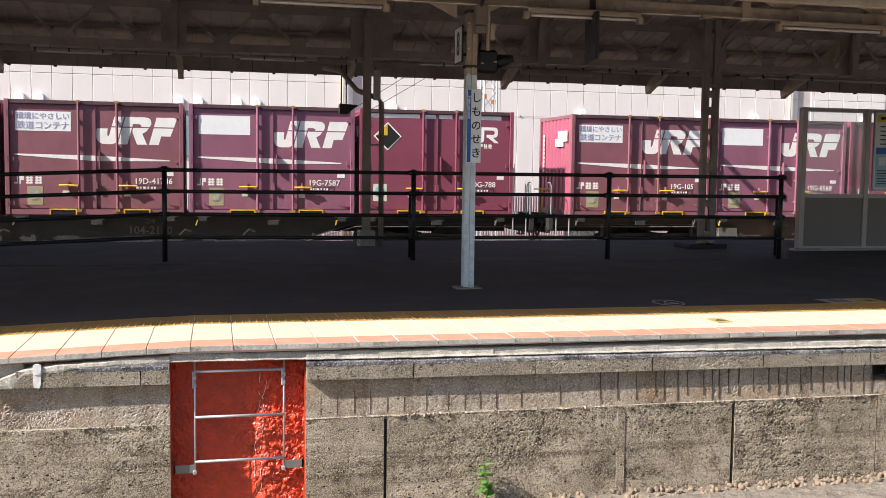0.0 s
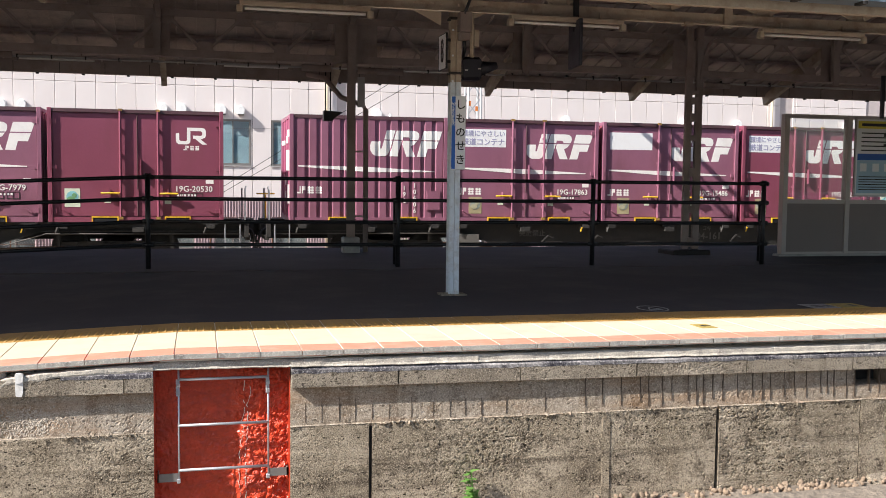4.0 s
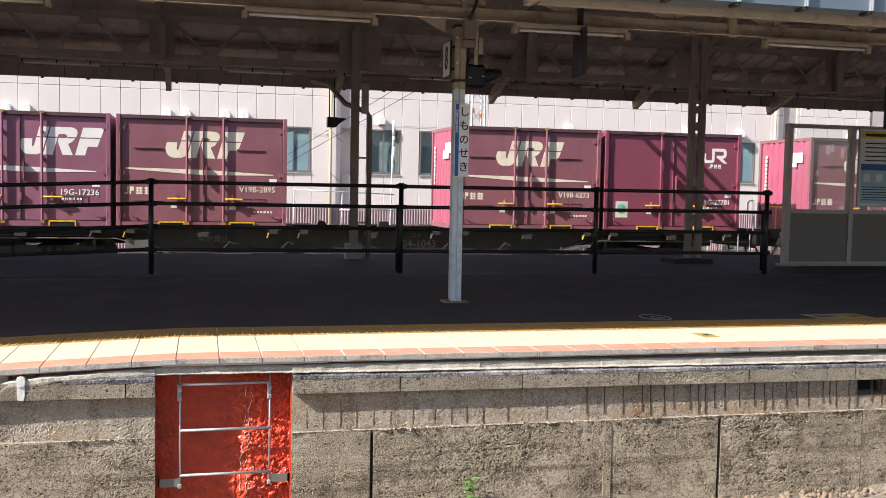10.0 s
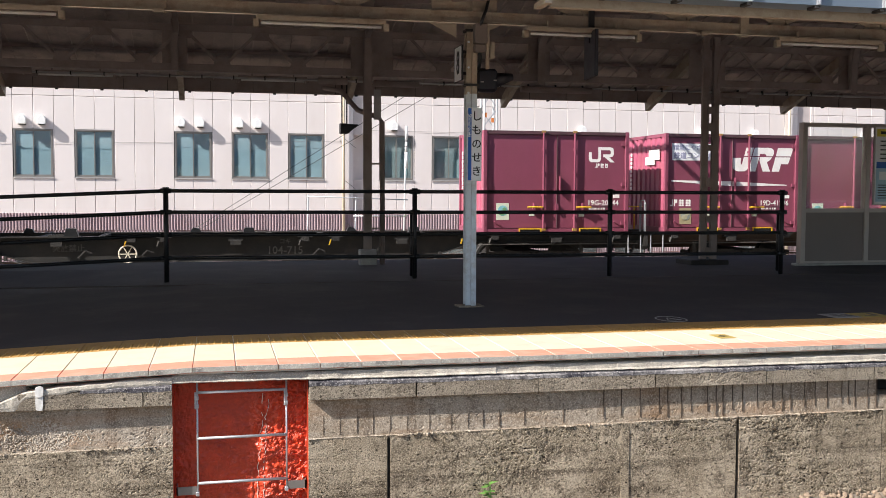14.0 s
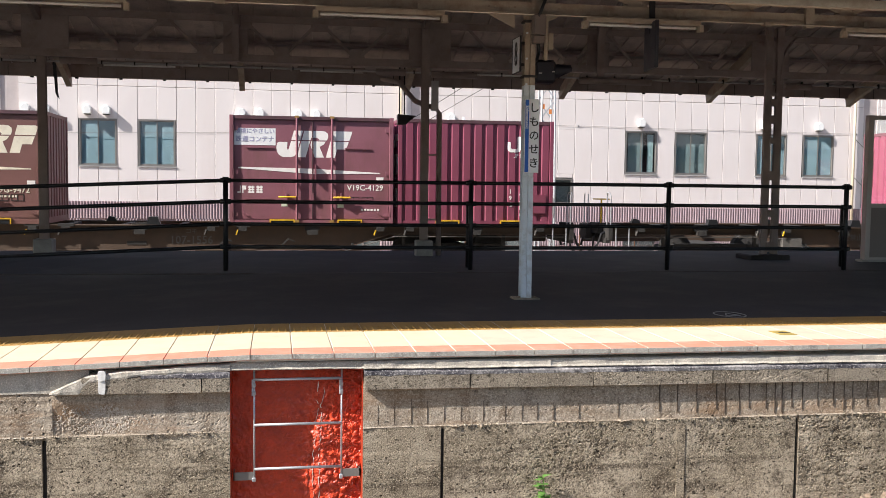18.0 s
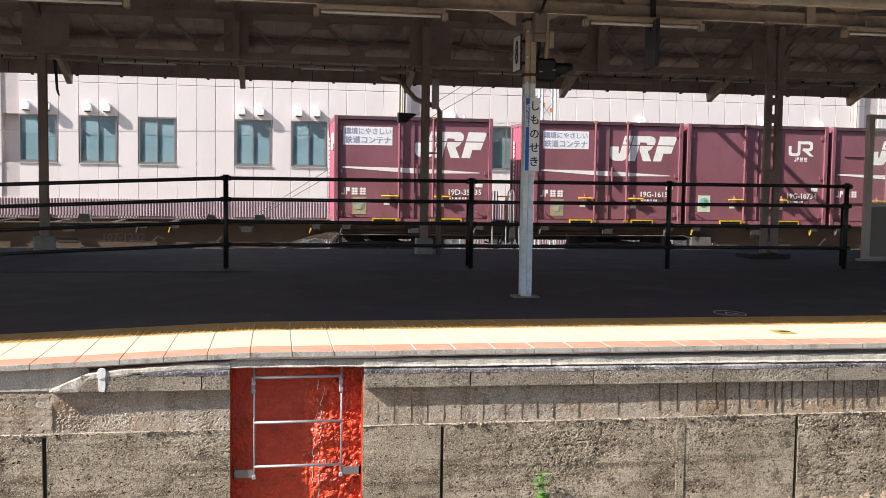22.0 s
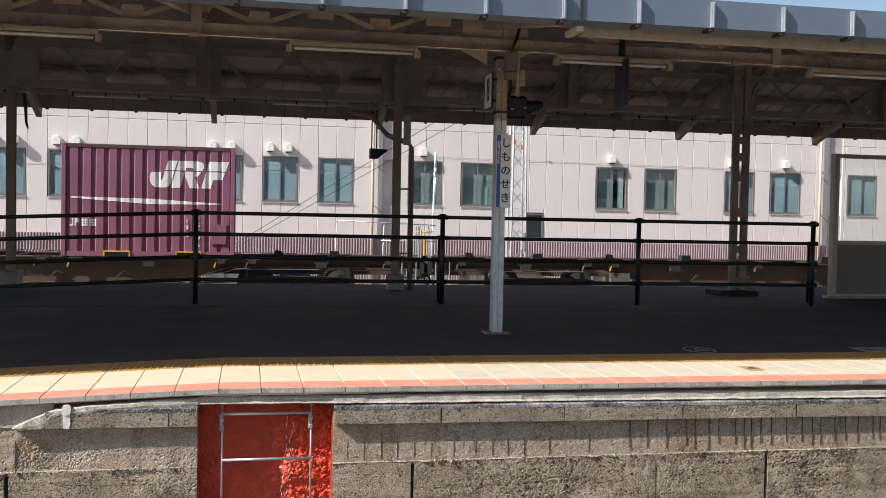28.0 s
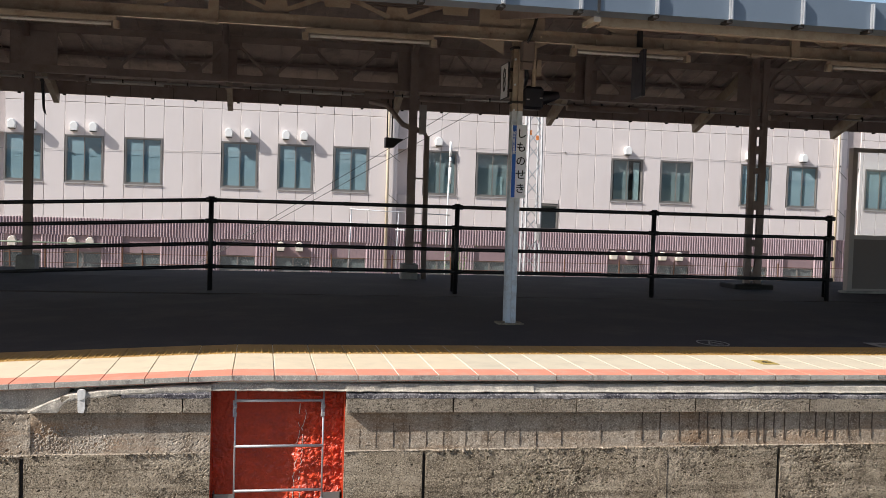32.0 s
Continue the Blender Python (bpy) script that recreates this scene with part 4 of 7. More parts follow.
canopy = tagged(new("canopy_roof"), "steel-framed platform canopy with dark sheet roofing", "canopy", kind="structure")
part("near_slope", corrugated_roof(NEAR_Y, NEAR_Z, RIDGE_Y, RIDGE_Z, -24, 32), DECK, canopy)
# same sheeting, the far side's stronger light put into a paler colour
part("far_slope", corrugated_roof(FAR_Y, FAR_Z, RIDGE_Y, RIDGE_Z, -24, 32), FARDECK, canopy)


def roof_z(y):
    return NEAR_Z + (RIDGE_Z - NEAR_Z) * (y - NEAR_Y) / (RIDGE_Y - NEAR_Y) if y < RIDGE_Y else FAR_Z + (RIDGE_Z - FAR_Z) * (FAR_Y - y) / (FAR_Y - RIDGE_Y)


for y in (8.6, 9.6, 11.5, 12.6, 14.4, 15.5, 17.9, 18.7):
    part("purlin", blocks((-24, 32, y - 0.025, y + 0.025, roof_z(y) - 0.07, roof_z(y) - 0.012)), DIM, canopy)


def slab_x(pts, x0, x1):
    """A profile in y and z, drawn out from x0 to x1."""
    bm = bmesh.new()
    a = [bm.verts.new((x0, y, z)) for y, z in pts]
    b = [bm.verts.new((x1, y, z)) for y, z in pts]
    bm.faces.new(a)
    bm.faces.new(b[::-1])
    n = len(pts)
    for i in range(n):
        bm.faces.new((a[i], b[i], b[(i + 1) % n], a[(i + 1) % n]))
    return bm


def girder(name, label, y, z0, z1, mat):
    """A lattice girder along the platform: two chords, diagonals, gussets, posts."""
    t = thing(name, label, "girder", (2.6, y, z0))
    h = z1 - z0
    part("bottom_chord", slab_x([(-0.055, 0.12), (-0.055, 0.0), (0.055, 0.0), (0.055, 0.12), (0.045, 0.12), (0.045, 0.012), (-0.045, 0.012), (-0.045, 0.12)], -22, 24), mat, t)
    part("top_chord", slab_x([(-0.055, h - 0.1), (-0.055, h), (0.055, h), (0.055, h - 0.1), (0.045, h - 0.1), (0.045, h - 0.012), (-0.045, h - 0.012), (-0.045, h - 0.1)], -22, 24), mat, t)
    step = BAY / 5
    for k in range(-10, 12):
        x = k * step
        gus = slab(bmesh.new(), [(x - 0.14, 0.11), (x + 0.14, 0.11), (x + 0.10, 0.27), (x - 0.10, 0.27)], -0.012, 0.012)
        if k % 5 == 0:
            gus.free()
            gus = slab(bmesh.new(), [(x - 0.36, 0.0), (x + 0.36, 0.0), (x + 0.36, h), (x - 0.36, h)], -0.012, 0.012)
        part("gusset", gus, mat, t)
        if k % 5:
            for s in (-1, 1):
                part("diagonal", bar(bmesh.new(), (x + s * 0.08, -0.02, 0.16), (x + s * (step / 2 - 0.04), -0.02, h - 0.09), 0.05, 0.012, up=Vector((0, 1, 0))), mat, t)
            topg = slab(bmesh.new(), [(x + step / 2 - 0.13, h - 0.22), (x + step / 2 + 0.13, h - 0.22), (x + step / 2 + 0.15, h - 0.06), (x + step / 2 - 0.15, h - 0.06)], -0.012, 0.012)
            part("gusset", topg, mat, t)
    return t


ga = girder("canopy_girder", "beige riveted lattice girder carrying the near roof slope", 10.42, 3.05, 3.50, BEIGE)
gb = girder("canopy_girder", "grey riveted lattice girder carrying the far roof slope", 16.9, 3.20, 3.96, DIM)
for k in (-1, 0, 1):
    x = k * BAY
    part("knee_plate", slab(bmesh.new(), [(x - 0.42, 0.0), (x - 0.09, 0.0), (x - 0.09, -0.16)], -0.03, -0.02), BEIGE, ga)
    part("knee_plate", slab(bmesh.new(), [(x + 0.42, 0.0), (x + 0.09, 0.0), (x + 0.09, -0.16)], -0.03, -0.02), BEIGE, ga)
    bolts = bmesh.new()
    for i in range(5):
        for s in (-1, 1):
            tube(bolts, [(x + s * (0.10 + i * 0.07), -0.055, 0.06), (x + s * (0.10 + i * 0.07), -0.068, 0.06)], 0.013, 6)
    tagged(part("rivets", bolts, BEIGE, ga), kind="stuff")
    for gy in (ga, gb):
        rb = bmesh.new()
        for s in (-1, 1):
            for i in range(6):
                tube(rb, [(x + s * 0.22, -0.012, 0.14 + i * 0.1), (x + s * 0.22, -0.022, 0.14 + i * 0.1)], 0.012, 6)
        tagged(part("rivets", rb, BEIGE if gy == ga else DIM, gy), kind="stuff")
# mid-bay posts between wide plates in the far girder
for x in (-9.49 - 2.6, -0.65 - 2.6, 5.6 - 2.6, 11.8 - 2.6):
    part("plate", slab(bmesh.new(), [(x - 0.2, 0.06), (x + 0.2, 0.06), (x + 0.2, 0.70), (x - 0.2, 0.70)], 0.02, 0.032), DIM, gb)
    part("mid_post", blocks((x - 0.055, x + 0.055, -0.14, -0.06, 0.0, 0.86), (x - 0.006, x + 0.006, -0.06, 0.0, 0.0, 0.86)), DIM, gb)
# hanging stub posts with worn flanges under the near girder
for x in (-0.52 - 2.6, 5.86 - 2.6):
    part("stub_post", blocks((x - 0.05, x + 0.05, -0.1, -0.06, -0.04, 0.42), (x - 0.006, x + 0.006, -0.06, 0.04, -0.04, 0.42)), BEIGE, ga)
# curved hangers between the far pillars
for x in (5.47 - 2.6, 11.57 - 2.6):
    bm = bmesh.new()
    pts = [(x, -0.5, -0.1)] + [(x + 0.22 * (1 - math.cos(a)), -0.5, 0.42 + 0.45 * math.sin(a)) for a in (math.pi / 2 * k / 8 for k in range(9))]
    side = [(p[0] - 0.06, p[2]) for p in pts] + [(p[0] + 0.06, p[2] - 0.04) for p in reversed(pts)]
    part("curved_hanger", slab(bm, side, -0.51, -0.49), DIM, gb)
# rafters every half bay, from eave to eave
for k in range(-5, 9):
    x = -0.62 + BAY / 2 * k
    bm = bmesh.new()
    bar(bm, (x, 7.7, roof_z(7.7) - 0.17), (x, RIDGE_Y, RIDGE_Z - 0.19), 0.08, 0.14)
    bar(bm, (x, RIDGE_Y, RIDGE_Z - 0.19), (x, 17.5, roof_z(17.5) - 0.15), 0.08, 0.14)
    part("rafter", bm, DIM, canopy)
    bm = slab(bmesh.new(), [(17.2, 3.92), (17.2, 3.70), (19.25, 2.93), (19.30, 3.12)], -0.05, 0.05)
    tail = part("rafter_tail", bm, BEIGE, canopy, "pale eave bracket")
    put(tail, x, 0, 0, 0, 0, 90)
# far eave
part("eave_beam", blocks((-24, 32, 19.18, 19.24, 3.10, 3.40)), DIM, canopy)
part("eave_gutter", blocks((-24, 32, 19.24, 19.36, 3.13, 3.24)), SOOT, canopy)
bm = bmesh.new()
for k in range(60):
    x = -20 + k * 0.78
    box(bm, x, x + 0.05, 19.17, 19.23, 3.075, 3.10)
    box(bm, x + 0.4, x + 0.408, 19.172, 19.18, 3.10, 3.30)
part("gutter_clip", bm, SOOT, canopy)
part("service_pipe", tube(bmesh.new(), [(-20, 18.3, 3.42), (28, 18.3, 3.42)], 0.045, 8), DIM, canopy, smooth=True)
for a, b, z in ((-3.66, -3.05, 3.28), (1.80, 2.33, 3.24), (2.82, 3.66, 3.22), (5.63, 7.05, 3.19), (9.78, 10.33, 3.19)):
    part("pipe_sleeve", tube(bmesh.new(), [(a, 18.1, z), (b, 18.1, z)], 0.06, 12), DIM, canopy, "lagged pipe length", smooth=True)
part("service_pipe", tube(bmesh.new(), [(-20, 18.22, 3.30), (28, 18.22, 3.21)], 0.018, 8), ALULIGHT, canopy, smooth=True)
for k in range(40):
    part("pipe_clip", blocks((-9.6 + k * 0.55, -9.58 + k * 0.55, 18.19, 18.25, 3.255 - k * 0.001, 3.30)), SOOT, canopy)
part("service_pipe", tube(bmesh.new(), [(-20, 17.4, 3.36), (28, 17.4, 3.36)], 0.02, 6), DIM, canopy, smooth=True)
# near gutter and its straps
gut = tagged(new("roof_gutter"), "blue-grey sheet metal eave gutter with galvanised straps", "gutter", kind="structure")
part("trough", slab_x([(7.31, 3.0), (7.31, 2.781), (7.54, 2.781), (7.54, 3.0), (7.528, 3.0), (7.528, 2.793), (7.322, 2.793), (7.322, 3.0)], -24, 32), GUTTER, gut)
part("support_angle", slab_x([(7.57, 2.84), (7.57, 2.717), (7.65, 2.717), (7.65, 2.727), (7.582, 2.727), (7.582, 2.84)], 2.6, 32), BEIGE, gut, "beige angle")
for k in range(-12, 22):
    x = 0.524 + 0.611 * k
    s = part("strap", blocks((x - 0.014, x + 0.014, 7.28, 7.308, 2.781, 2.98), (x - 0.003, x + 0.003, 7.27, 7.28, 2.781, 2.98)), GALV, gut)
    part("strap_foot", blocks((x - 0.022, x + 0.022, 7.31, 7.43, 2.756, 2.778)), SOOT, s)
for x in (2.50,):
    part("bracket", blocks((x - 0.03, x + 0.03, 7.33, 7.61, 2.70, 2.74)), BEIGE, gut)
part("joint_band", blocks((2.49, 2.51, 7.298, 7.308, 2.762, 3.01)), SOOT, gut)

# fluorescent fittings under the near girder and by the far eave


def strip_lamp(x0, x1, y, z, near):
    t = thing("strip_lamp", "unlit fluorescent strip lamp in a beige metal batten" if near else "unlit fluorescent strip lamp in a grey batten", "lamp", ((x0 + x1) / 2, y, z), "strip lamps")
    h = (x1 - x0) / 2
    m = BEIGE if near else DIM
    part("batten", blocks((-h, h, -0.05, 0.05, 0.04, 0.09)), m, t, bevel=0.008)
    part("tube", tube(bmesh.new(), [(-h + 0.05, -0.02, 0.012), (h - 0.05, -0.02, 0.012)], 0.016, 8), TUBE, t, smooth=True)
    for s in (-1, 1):
        part("end_cap", blocks((s * h - 0.03, s * h + 0.03, -0.05, 0.03, -0.03, 0.05)), m, t, bevel=0.008)
        part("hanger", blocks((s * h * 0.6 - 0.012, s * h * 0.6 + 0.012, -0.01, 0.01, 0.09, 0.16 if near else 0.2)), m, t)


for a, b in ((-2.9, -1.45), (0.40, 1.73), (3.25, 4.55), (6.25, 7.6), (9.0, 10.3)):
    strip_lamp(a, b, 10.30, 2.935, True)
for a, b in ((-6.4, -5.1), (-3.02, -1.70), (0.39, 1.62), (12.6, 13.9)):
    strip_lamp(a, b, 18.3, 3.225, False)
part("wiring_pipe", tube(bmesh.new(), [(-20, 10.32, 3.035), (30, 10.32, 3.035)], 0.012, 6), BEIGE, canopy, smooth=True)
bar_bm = bmesh.new()
for x in (-0.55, -2.1, 5.35, 8.3):
    box(bar_bm, x - 0.05, x + 0.05, 10.27, 10.37, 3.01, 3.05)
part("junction_boxes", bar_bm, BEIGE, canopy)
hk = thing("eave_hook", "thin black hook strap hanging from the far eave", "hook", (-3.93, 19.0, 3.3))
part("strap", slab(bmesh.new(), [(-0.03, 0.0), (0.02, 0.0), (0.045, -0.5), (0.07, -0.62), (0.03, -0.58), (0.0, -0.5)], -0.01, 0.01), BLACK, hk)
part("clip", blocks((-0.04, 0.04, -0.02, 0.2, -0.02, 0.06)), BLACK, hk)

# ---- the building across the tracks ----
BY = 36.0
house = tagged(thing("building", "long office building with pale pink panel walls above maroon ribbed cladding", "building", (0, BY, -1.28)))
WINDOWS = [(-14.6, 1.25), (-12.6, 1.25), (-10.6, 1.25), (-8.68, 1.24), (-6.70, 1.25), (-4.73, 1.26), (-1.43, 1.25), (0.53, 1.25), (2.51, 1.26), (5.80, 1.25), (7.79, 1.25), (13.05, 1.26), (15.03, 1.29), (18.35, 1.27), (20.31, 1.30), (23.7, 1.30), (25.7, 1.30), (29.0, 1.3), (31.0, 1.3)]
WZ0, WZ1 = 1.68, 3.31
# strips sunk into the wall in place of shadows cast by facade steps
SHADE_STRIPS = [(-9.25, -8.66), (4.84, 5.42), (22.85, 23.45)]
SMALL = (10.29, 11.0, 0.51, 1.48)
ZB = -1.28
PANEL_STEP = 0.6588
# solid behind the facing
part("body", blocks((-45, 55, 0.55, 12, -0.3, 9.6)), ROOM, house)
part("roof", blocks((-45.3, 55.3, 0.25, 12.3, 9.55, 9.9)), PANEL, house)
part("wall_backing", blocks((-45, 55, 0.045, 0.06, WZ1 - ZB + 0.01, 9.6), (-45, SMALL[0], 0.045, 0.06, 1.75, WZ0 - ZB - 0.02), (SMALL[1], 55, 0.045, 0.06, 1.75, WZ0 - ZB - 0.02)), JOINT, house)
SHARED = {}


def wall_panel(x0, x1, z0, z1):
    w, h = round(x1 - x0 - 0.012, 3), round(z1 - z0 - (0.014 if z1 > 4.4 else 0.0), 3)
    if w < 0.012:
        return
    if (w, h) not in SHARED:
        SHARED[w, h] = mesh("panel", blocks((0, w, 0, 0.04, 0, h)), PANEL, bevel=0.009)
    ob = part("panel", SHARED[w, h], PANEL, house)
    ob.location = (x0 + 0.006, 0, z0 - ZB)


def spans(x0, x1, cuts):
    out, at = [], x0
    for a, b in sorted(cuts):
        if b <= at or a >= x1:
            continue
        if a > at:
            out.append((at, a))
        at = max(at, b)
    if at < x1:
        out.append((at, x1))
    return out


WCUT = [(x - 0.004, x + w + 0.004) for x, w in WINDOWS]
for i in range(-26, 54):
    x0 = -8.70 + i * PANEL_STEP
    x1 = x0 + PANEL_STEP
    for a, b in spans(x0, x1, SHADE_STRIPS):
        wall_panel(a, b, 4.45, 8.0)
        if spans(a, b, WCUT) == [(a, b)] and not (b > SMALL[0] and a < SMALL[1]):
            wall_panel(a, b, 0.47, 4.45)
            continue
        wall_panel(a, b, WZ1 + 0.004, 4.45)
        for c, d in spans(a, b, WCUT):
            wall_panel(c, d, WZ0 - 0.03, WZ1 + 0.004)
        for c, d in spans(a, b, [(SMALL[0] - 0.02, SMALL[1] + 0.02)]):
            wall_panel(c, d, 0.47, WZ0 - 0.03)
        if b > SMALL[0] and a < SMALL[1]:
            wall_panel(max(a, SMALL[0]), min(b, SMALL[1]), SMALL[3] + 0.03, WZ0 - 0.03)
# deep strips stay shaded, standing for the steps' cast shadows
for a, b in SHADE_STRIPS:
    part("recess", blocks((a, b, 0.5, 0.54, 0.0, 9.5), (a - 0.01, a, 0.0, 0.54, 0.0, 9.5), (b, b + 0.01, 0.0, 0.54, 0.0, 9.5)), PANEL, house, "wall strip sunk to stand for a cast shadow")


def window(x, w, z0, z1, plain=False):
    win = part("window", blocks((x, x + 0.045, -0.008, 0.07, z0 + 0.05, z1 - 0.045), (x + w - 0.045, x + w, -0.008, 0.07, z0 + 0.05, z1 - 0.045), (x, x + w, -0.008, 0.07, z1 - 0.045, z1), (x, x + w, -0.012, 0.07, z0, z0 + 0.05)), ALU, house)
    if not plain:
        part("sill", blocks((x - 0.05, x + w + 0.05, -0.035, -0.013, z0 - 0.03, z0)), ALULIGHT, win)
    mid = x + w / 2
    leaves = ((x + 0.045, mid + 0.018, 0.03), (mid - 0.018, x + w - 0.045, 0.05)) if not plain else ((x + 0.045, x + w - 0.045, 0.03),)
    for a, b, y in leaves:
        part("sash", blocks((a, a + 0.03, y - 0.009, y + 0.009, z0 + 0.085, z1 - 0.07), (b - 0.03, b, y - 0.009, y + 0.009, z0 + 0.085, z1 - 0.07), (a, b, y - 0.009, y + 0.009, z1 - 0.07, z1 - 0.045), (a, b, y - 0.009, y + 0.009, z0 + 0.05, z0 + 0.085)), ALU, win)
        pane = part("pane", blocks((a + 0.03, b - 0.03, y - 0.003, y + 0.003, z0 + 0.085, z1 - 0.07)), WINDOWGLASS, win)
        pane.visible_shadow = False
    return win


def drape(x0, x1, z0, z1, y, seed):
    """A drawn curtain with soft uneven folds."""
    bm = bmesh.new()
    n = max(4, int((x1 - x0) / 0.03))
    rows = []
    for i in range(n + 1):
        x = x0 + (x1 - x0) * i / n
        d = y + 0.002 * noise.noise(Vector((x * 5, seed, 0.5)))
        rows.append([bm.verts.new((x, d, z0)), bm.verts.new((x, d, z1))])
    for p, q in zip(rows, rows[1:]):
        bm.faces.new((p[0], q[0], q[1], p[1]))
    return bm


house.rotation_euler = (0.0, radians(0.15), 0.0)
rngb = random.Random(11)
for k, (x, w) in enumerate(WINDOWS):
    window(x, w, WZ0 - ZB, WZ1 - ZB)
    lo, hi = WZ0 - ZB + 0.02, WZ1 - ZB - 0.02
    if not 9 <= k <= 12:
        cut = x + w * rngb.uniform(0.48, 0.50)
        part("curtain", drape(x + 0.02, cut, lo, hi, 0.045, k), TEAL, house, "drawn pale teal curtain", smooth=True)
        part("curtain", drape(cut, x + w - 0.02, lo, hi, 0.066, k + 40), TEAL, house, "drawn pale teal curtain", smooth=True)
    else:
        # half-drawn curtains before a dim room
        share = {9: (0.0, 1.0), 10: (0.0, 1.0), 11: (0.10, 0.60), 12: (0.0, 1.0)}[k]
        part("curtain", drape(x + w * share[0] + 0.02, x + w * share[1] - 0.02, lo, hi, 0.13, k), GREYBLIND, house, "grey-green curtain", smooth=True)
        if k != 12:
            c = x + w * (0.72 if k == 11 else 0.64)
            part("curtain", drape(c, c + 0.24, lo, hi - 0.1 if k == 11 else lo + 0.75, 0.115, k + 9), CURTAIN, house, "gathered pale curtain", smooth=True)
window(SMALL[0], SMALL[1] - SMALL[0], SMALL[2] - ZB, SMALL[3] - ZB, True)
part("curtain", drape(SMALL[0] + 0.02, SMALL[1] - 0.02, SMALL[2] - ZB, SMALL[3] - ZB, 0.20, 77), ALU, house, "dim grey blind", smooth=True)

# maroon ribbed cladding of the ground floor, with recessed lower windows
LOWTOP, LOWWIN = -0.14, -0.71


def ribs(x0, x1, z0, z1):
    bm = bmesh.new()
    x = x0
    while x < x1 - 0.01:
        e = min(x + 0.10, x1)
        v = [(x, 0.0), (min(x + 0.034, e), -0.05), (min(x + 0.060, e), -0.05), (min(x + 0.068, e), 0.0), (e, 0.0)]
        a = [bm.verts.new((px, py, z0)) for px, py in v]
        b = [bm.verts.new((px, py, z1)) for px, py in v]
        for i in range(4):
            bm.faces.new((a[i], a[i + 1], b[i + 1], b[i]))
        bm.faces.new(b)
        x += 0.10
    return bm


part("cladding", ribs(-24, 34, LOWTOP - ZB, 0.45 - ZB), CLADDING, house, "maroon ribbed cladding")
LOWCUT = [(x - 0.004, x + w + 0.004) for x, w in WINDOWS]
for a, b in spans(-24, 34, LOWCUT):
    part("cladding", ribs(a, b, 0.0, LOWTOP - ZB), CLADDING, house, "maroon ribbed cladding")
for a, b in SHADE_STRIPS:
    part("cladding", blocks((a, b, 0.42, 0.5, 0.0, 0.45 - ZB)), CLADFLAT, house, "maroon cladding at the back of the sunk strip")
part("cladding_head", blocks((-24, 34, -0.01, 0.04, 0.45 - ZB, 0.475 - ZB)), PANEL, house)
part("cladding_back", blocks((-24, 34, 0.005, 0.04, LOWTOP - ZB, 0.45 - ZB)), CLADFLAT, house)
for x, w in WINDOWS:
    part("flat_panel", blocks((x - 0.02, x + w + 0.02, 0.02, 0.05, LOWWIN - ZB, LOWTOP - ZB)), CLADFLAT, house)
    lw = part("lower_window", blocks((x, x + w, 0.05, 0.08, 0.0, 0.05), (x, x + w, 0.05, 0.08, LOWWIN - ZB - 0.05, LOWWIN - ZB), (x + w / 2 - 0.03, x + w / 2 + 0.03, 0.05, 0.08, 0.0, LOWWIN - ZB), (x, x + 0.04, 0.05, 0.08, 0, LOWWIN - ZB), (x + w - 0.04, x + w, 0.05, 0.08, 0, LOWWIN - ZB)), ALU, house)
    part("pane", blocks((x + 0.04, x + w - 0.04, 0.085, 0.095, 0.05, LOWWIN - ZB - 0.05)), LOWPANE, lw)

# vent hoods


def hood(x, z, s=1.0, depth=0.21, paint=WHITE):
    v = thing("vent_hood", "white enamelled vent hood on the building wall" if paint == WHITE else "cream domed vent hood low on the building wall", "vent", (x, BY, z), "vent hoods")
    arch = [(-0.115, -0.15), (0.115, -0.15), (0.118, 0.03)] + [(0.118 * math.cos(a), 0.03 + 0.118 * math.sin(a)) for a in (math.pi * k / 10 for k in range(1, 10))] + [(-0.118, 0.03)]
    bm = slab(bmesh.new(), [(x * s, z * s) for x, z in arch], -depth * s, 0.0)
    part("cowl", bm, paint, v, bevel=0.03 * s, smooth=True)
    part("grille", blocks((-0.10 * s, 0.10 * s, -(depth - 0.02) * s, -0.01, -0.17 * s, -0.15 * s)), SOOT, v)


for x in (-12.3, -11.65, -8.41, -7.75, -6.39, -5.76, -1.19, -0.54, 0.80, 1.44, 6.34, 13.64, 18.62, 20.92, 25.9):
    hood(x, 3.63 if x < 10 else 3.59, 1.06)
for x in (-8.35, -6.42, -5.81, 0.71, 1.37, 13.22, 13.86, 15.20, 15.88):
    hood(x, -0.35 if x < 10 else -0.40, 1.12, 0.20, CREAMCOWL)
# down pipes
for x in (4.48, 22.42):
    dp = thing("downpipe", "cream rainwater downpipe on the building wall", "downpipe", (x, BY - 0.12, -1.28))
    part("pipe", tube(bmesh.new(), [(0, 0, 0), (0, 0, 9.0)], 0.055, 8), CREAM, dp, smooth=True)
    for z in (1.1, 2.6, 4.1):
        part("stay", bar(bmesh.new(), (0, 0, z + 0.35), (0.45, 0.08, z), 0.02, 0.02), ALU, dp)

# ---- between the tracks and the building ----
mast = thing("lattice_mast", "grey-white steel lattice catenary mast with orange bands", "mast", (8.02, 29.0, -1.28))
for sx in (-0.24, 0.24):
    for sy in (-0.24, 0.24):
        part("leg", bar(bmesh.new(), (sx, sy, 0), (sx * 0.72, sy * 0.72, 7.5), 0.05, 0.05), GALV, mast)
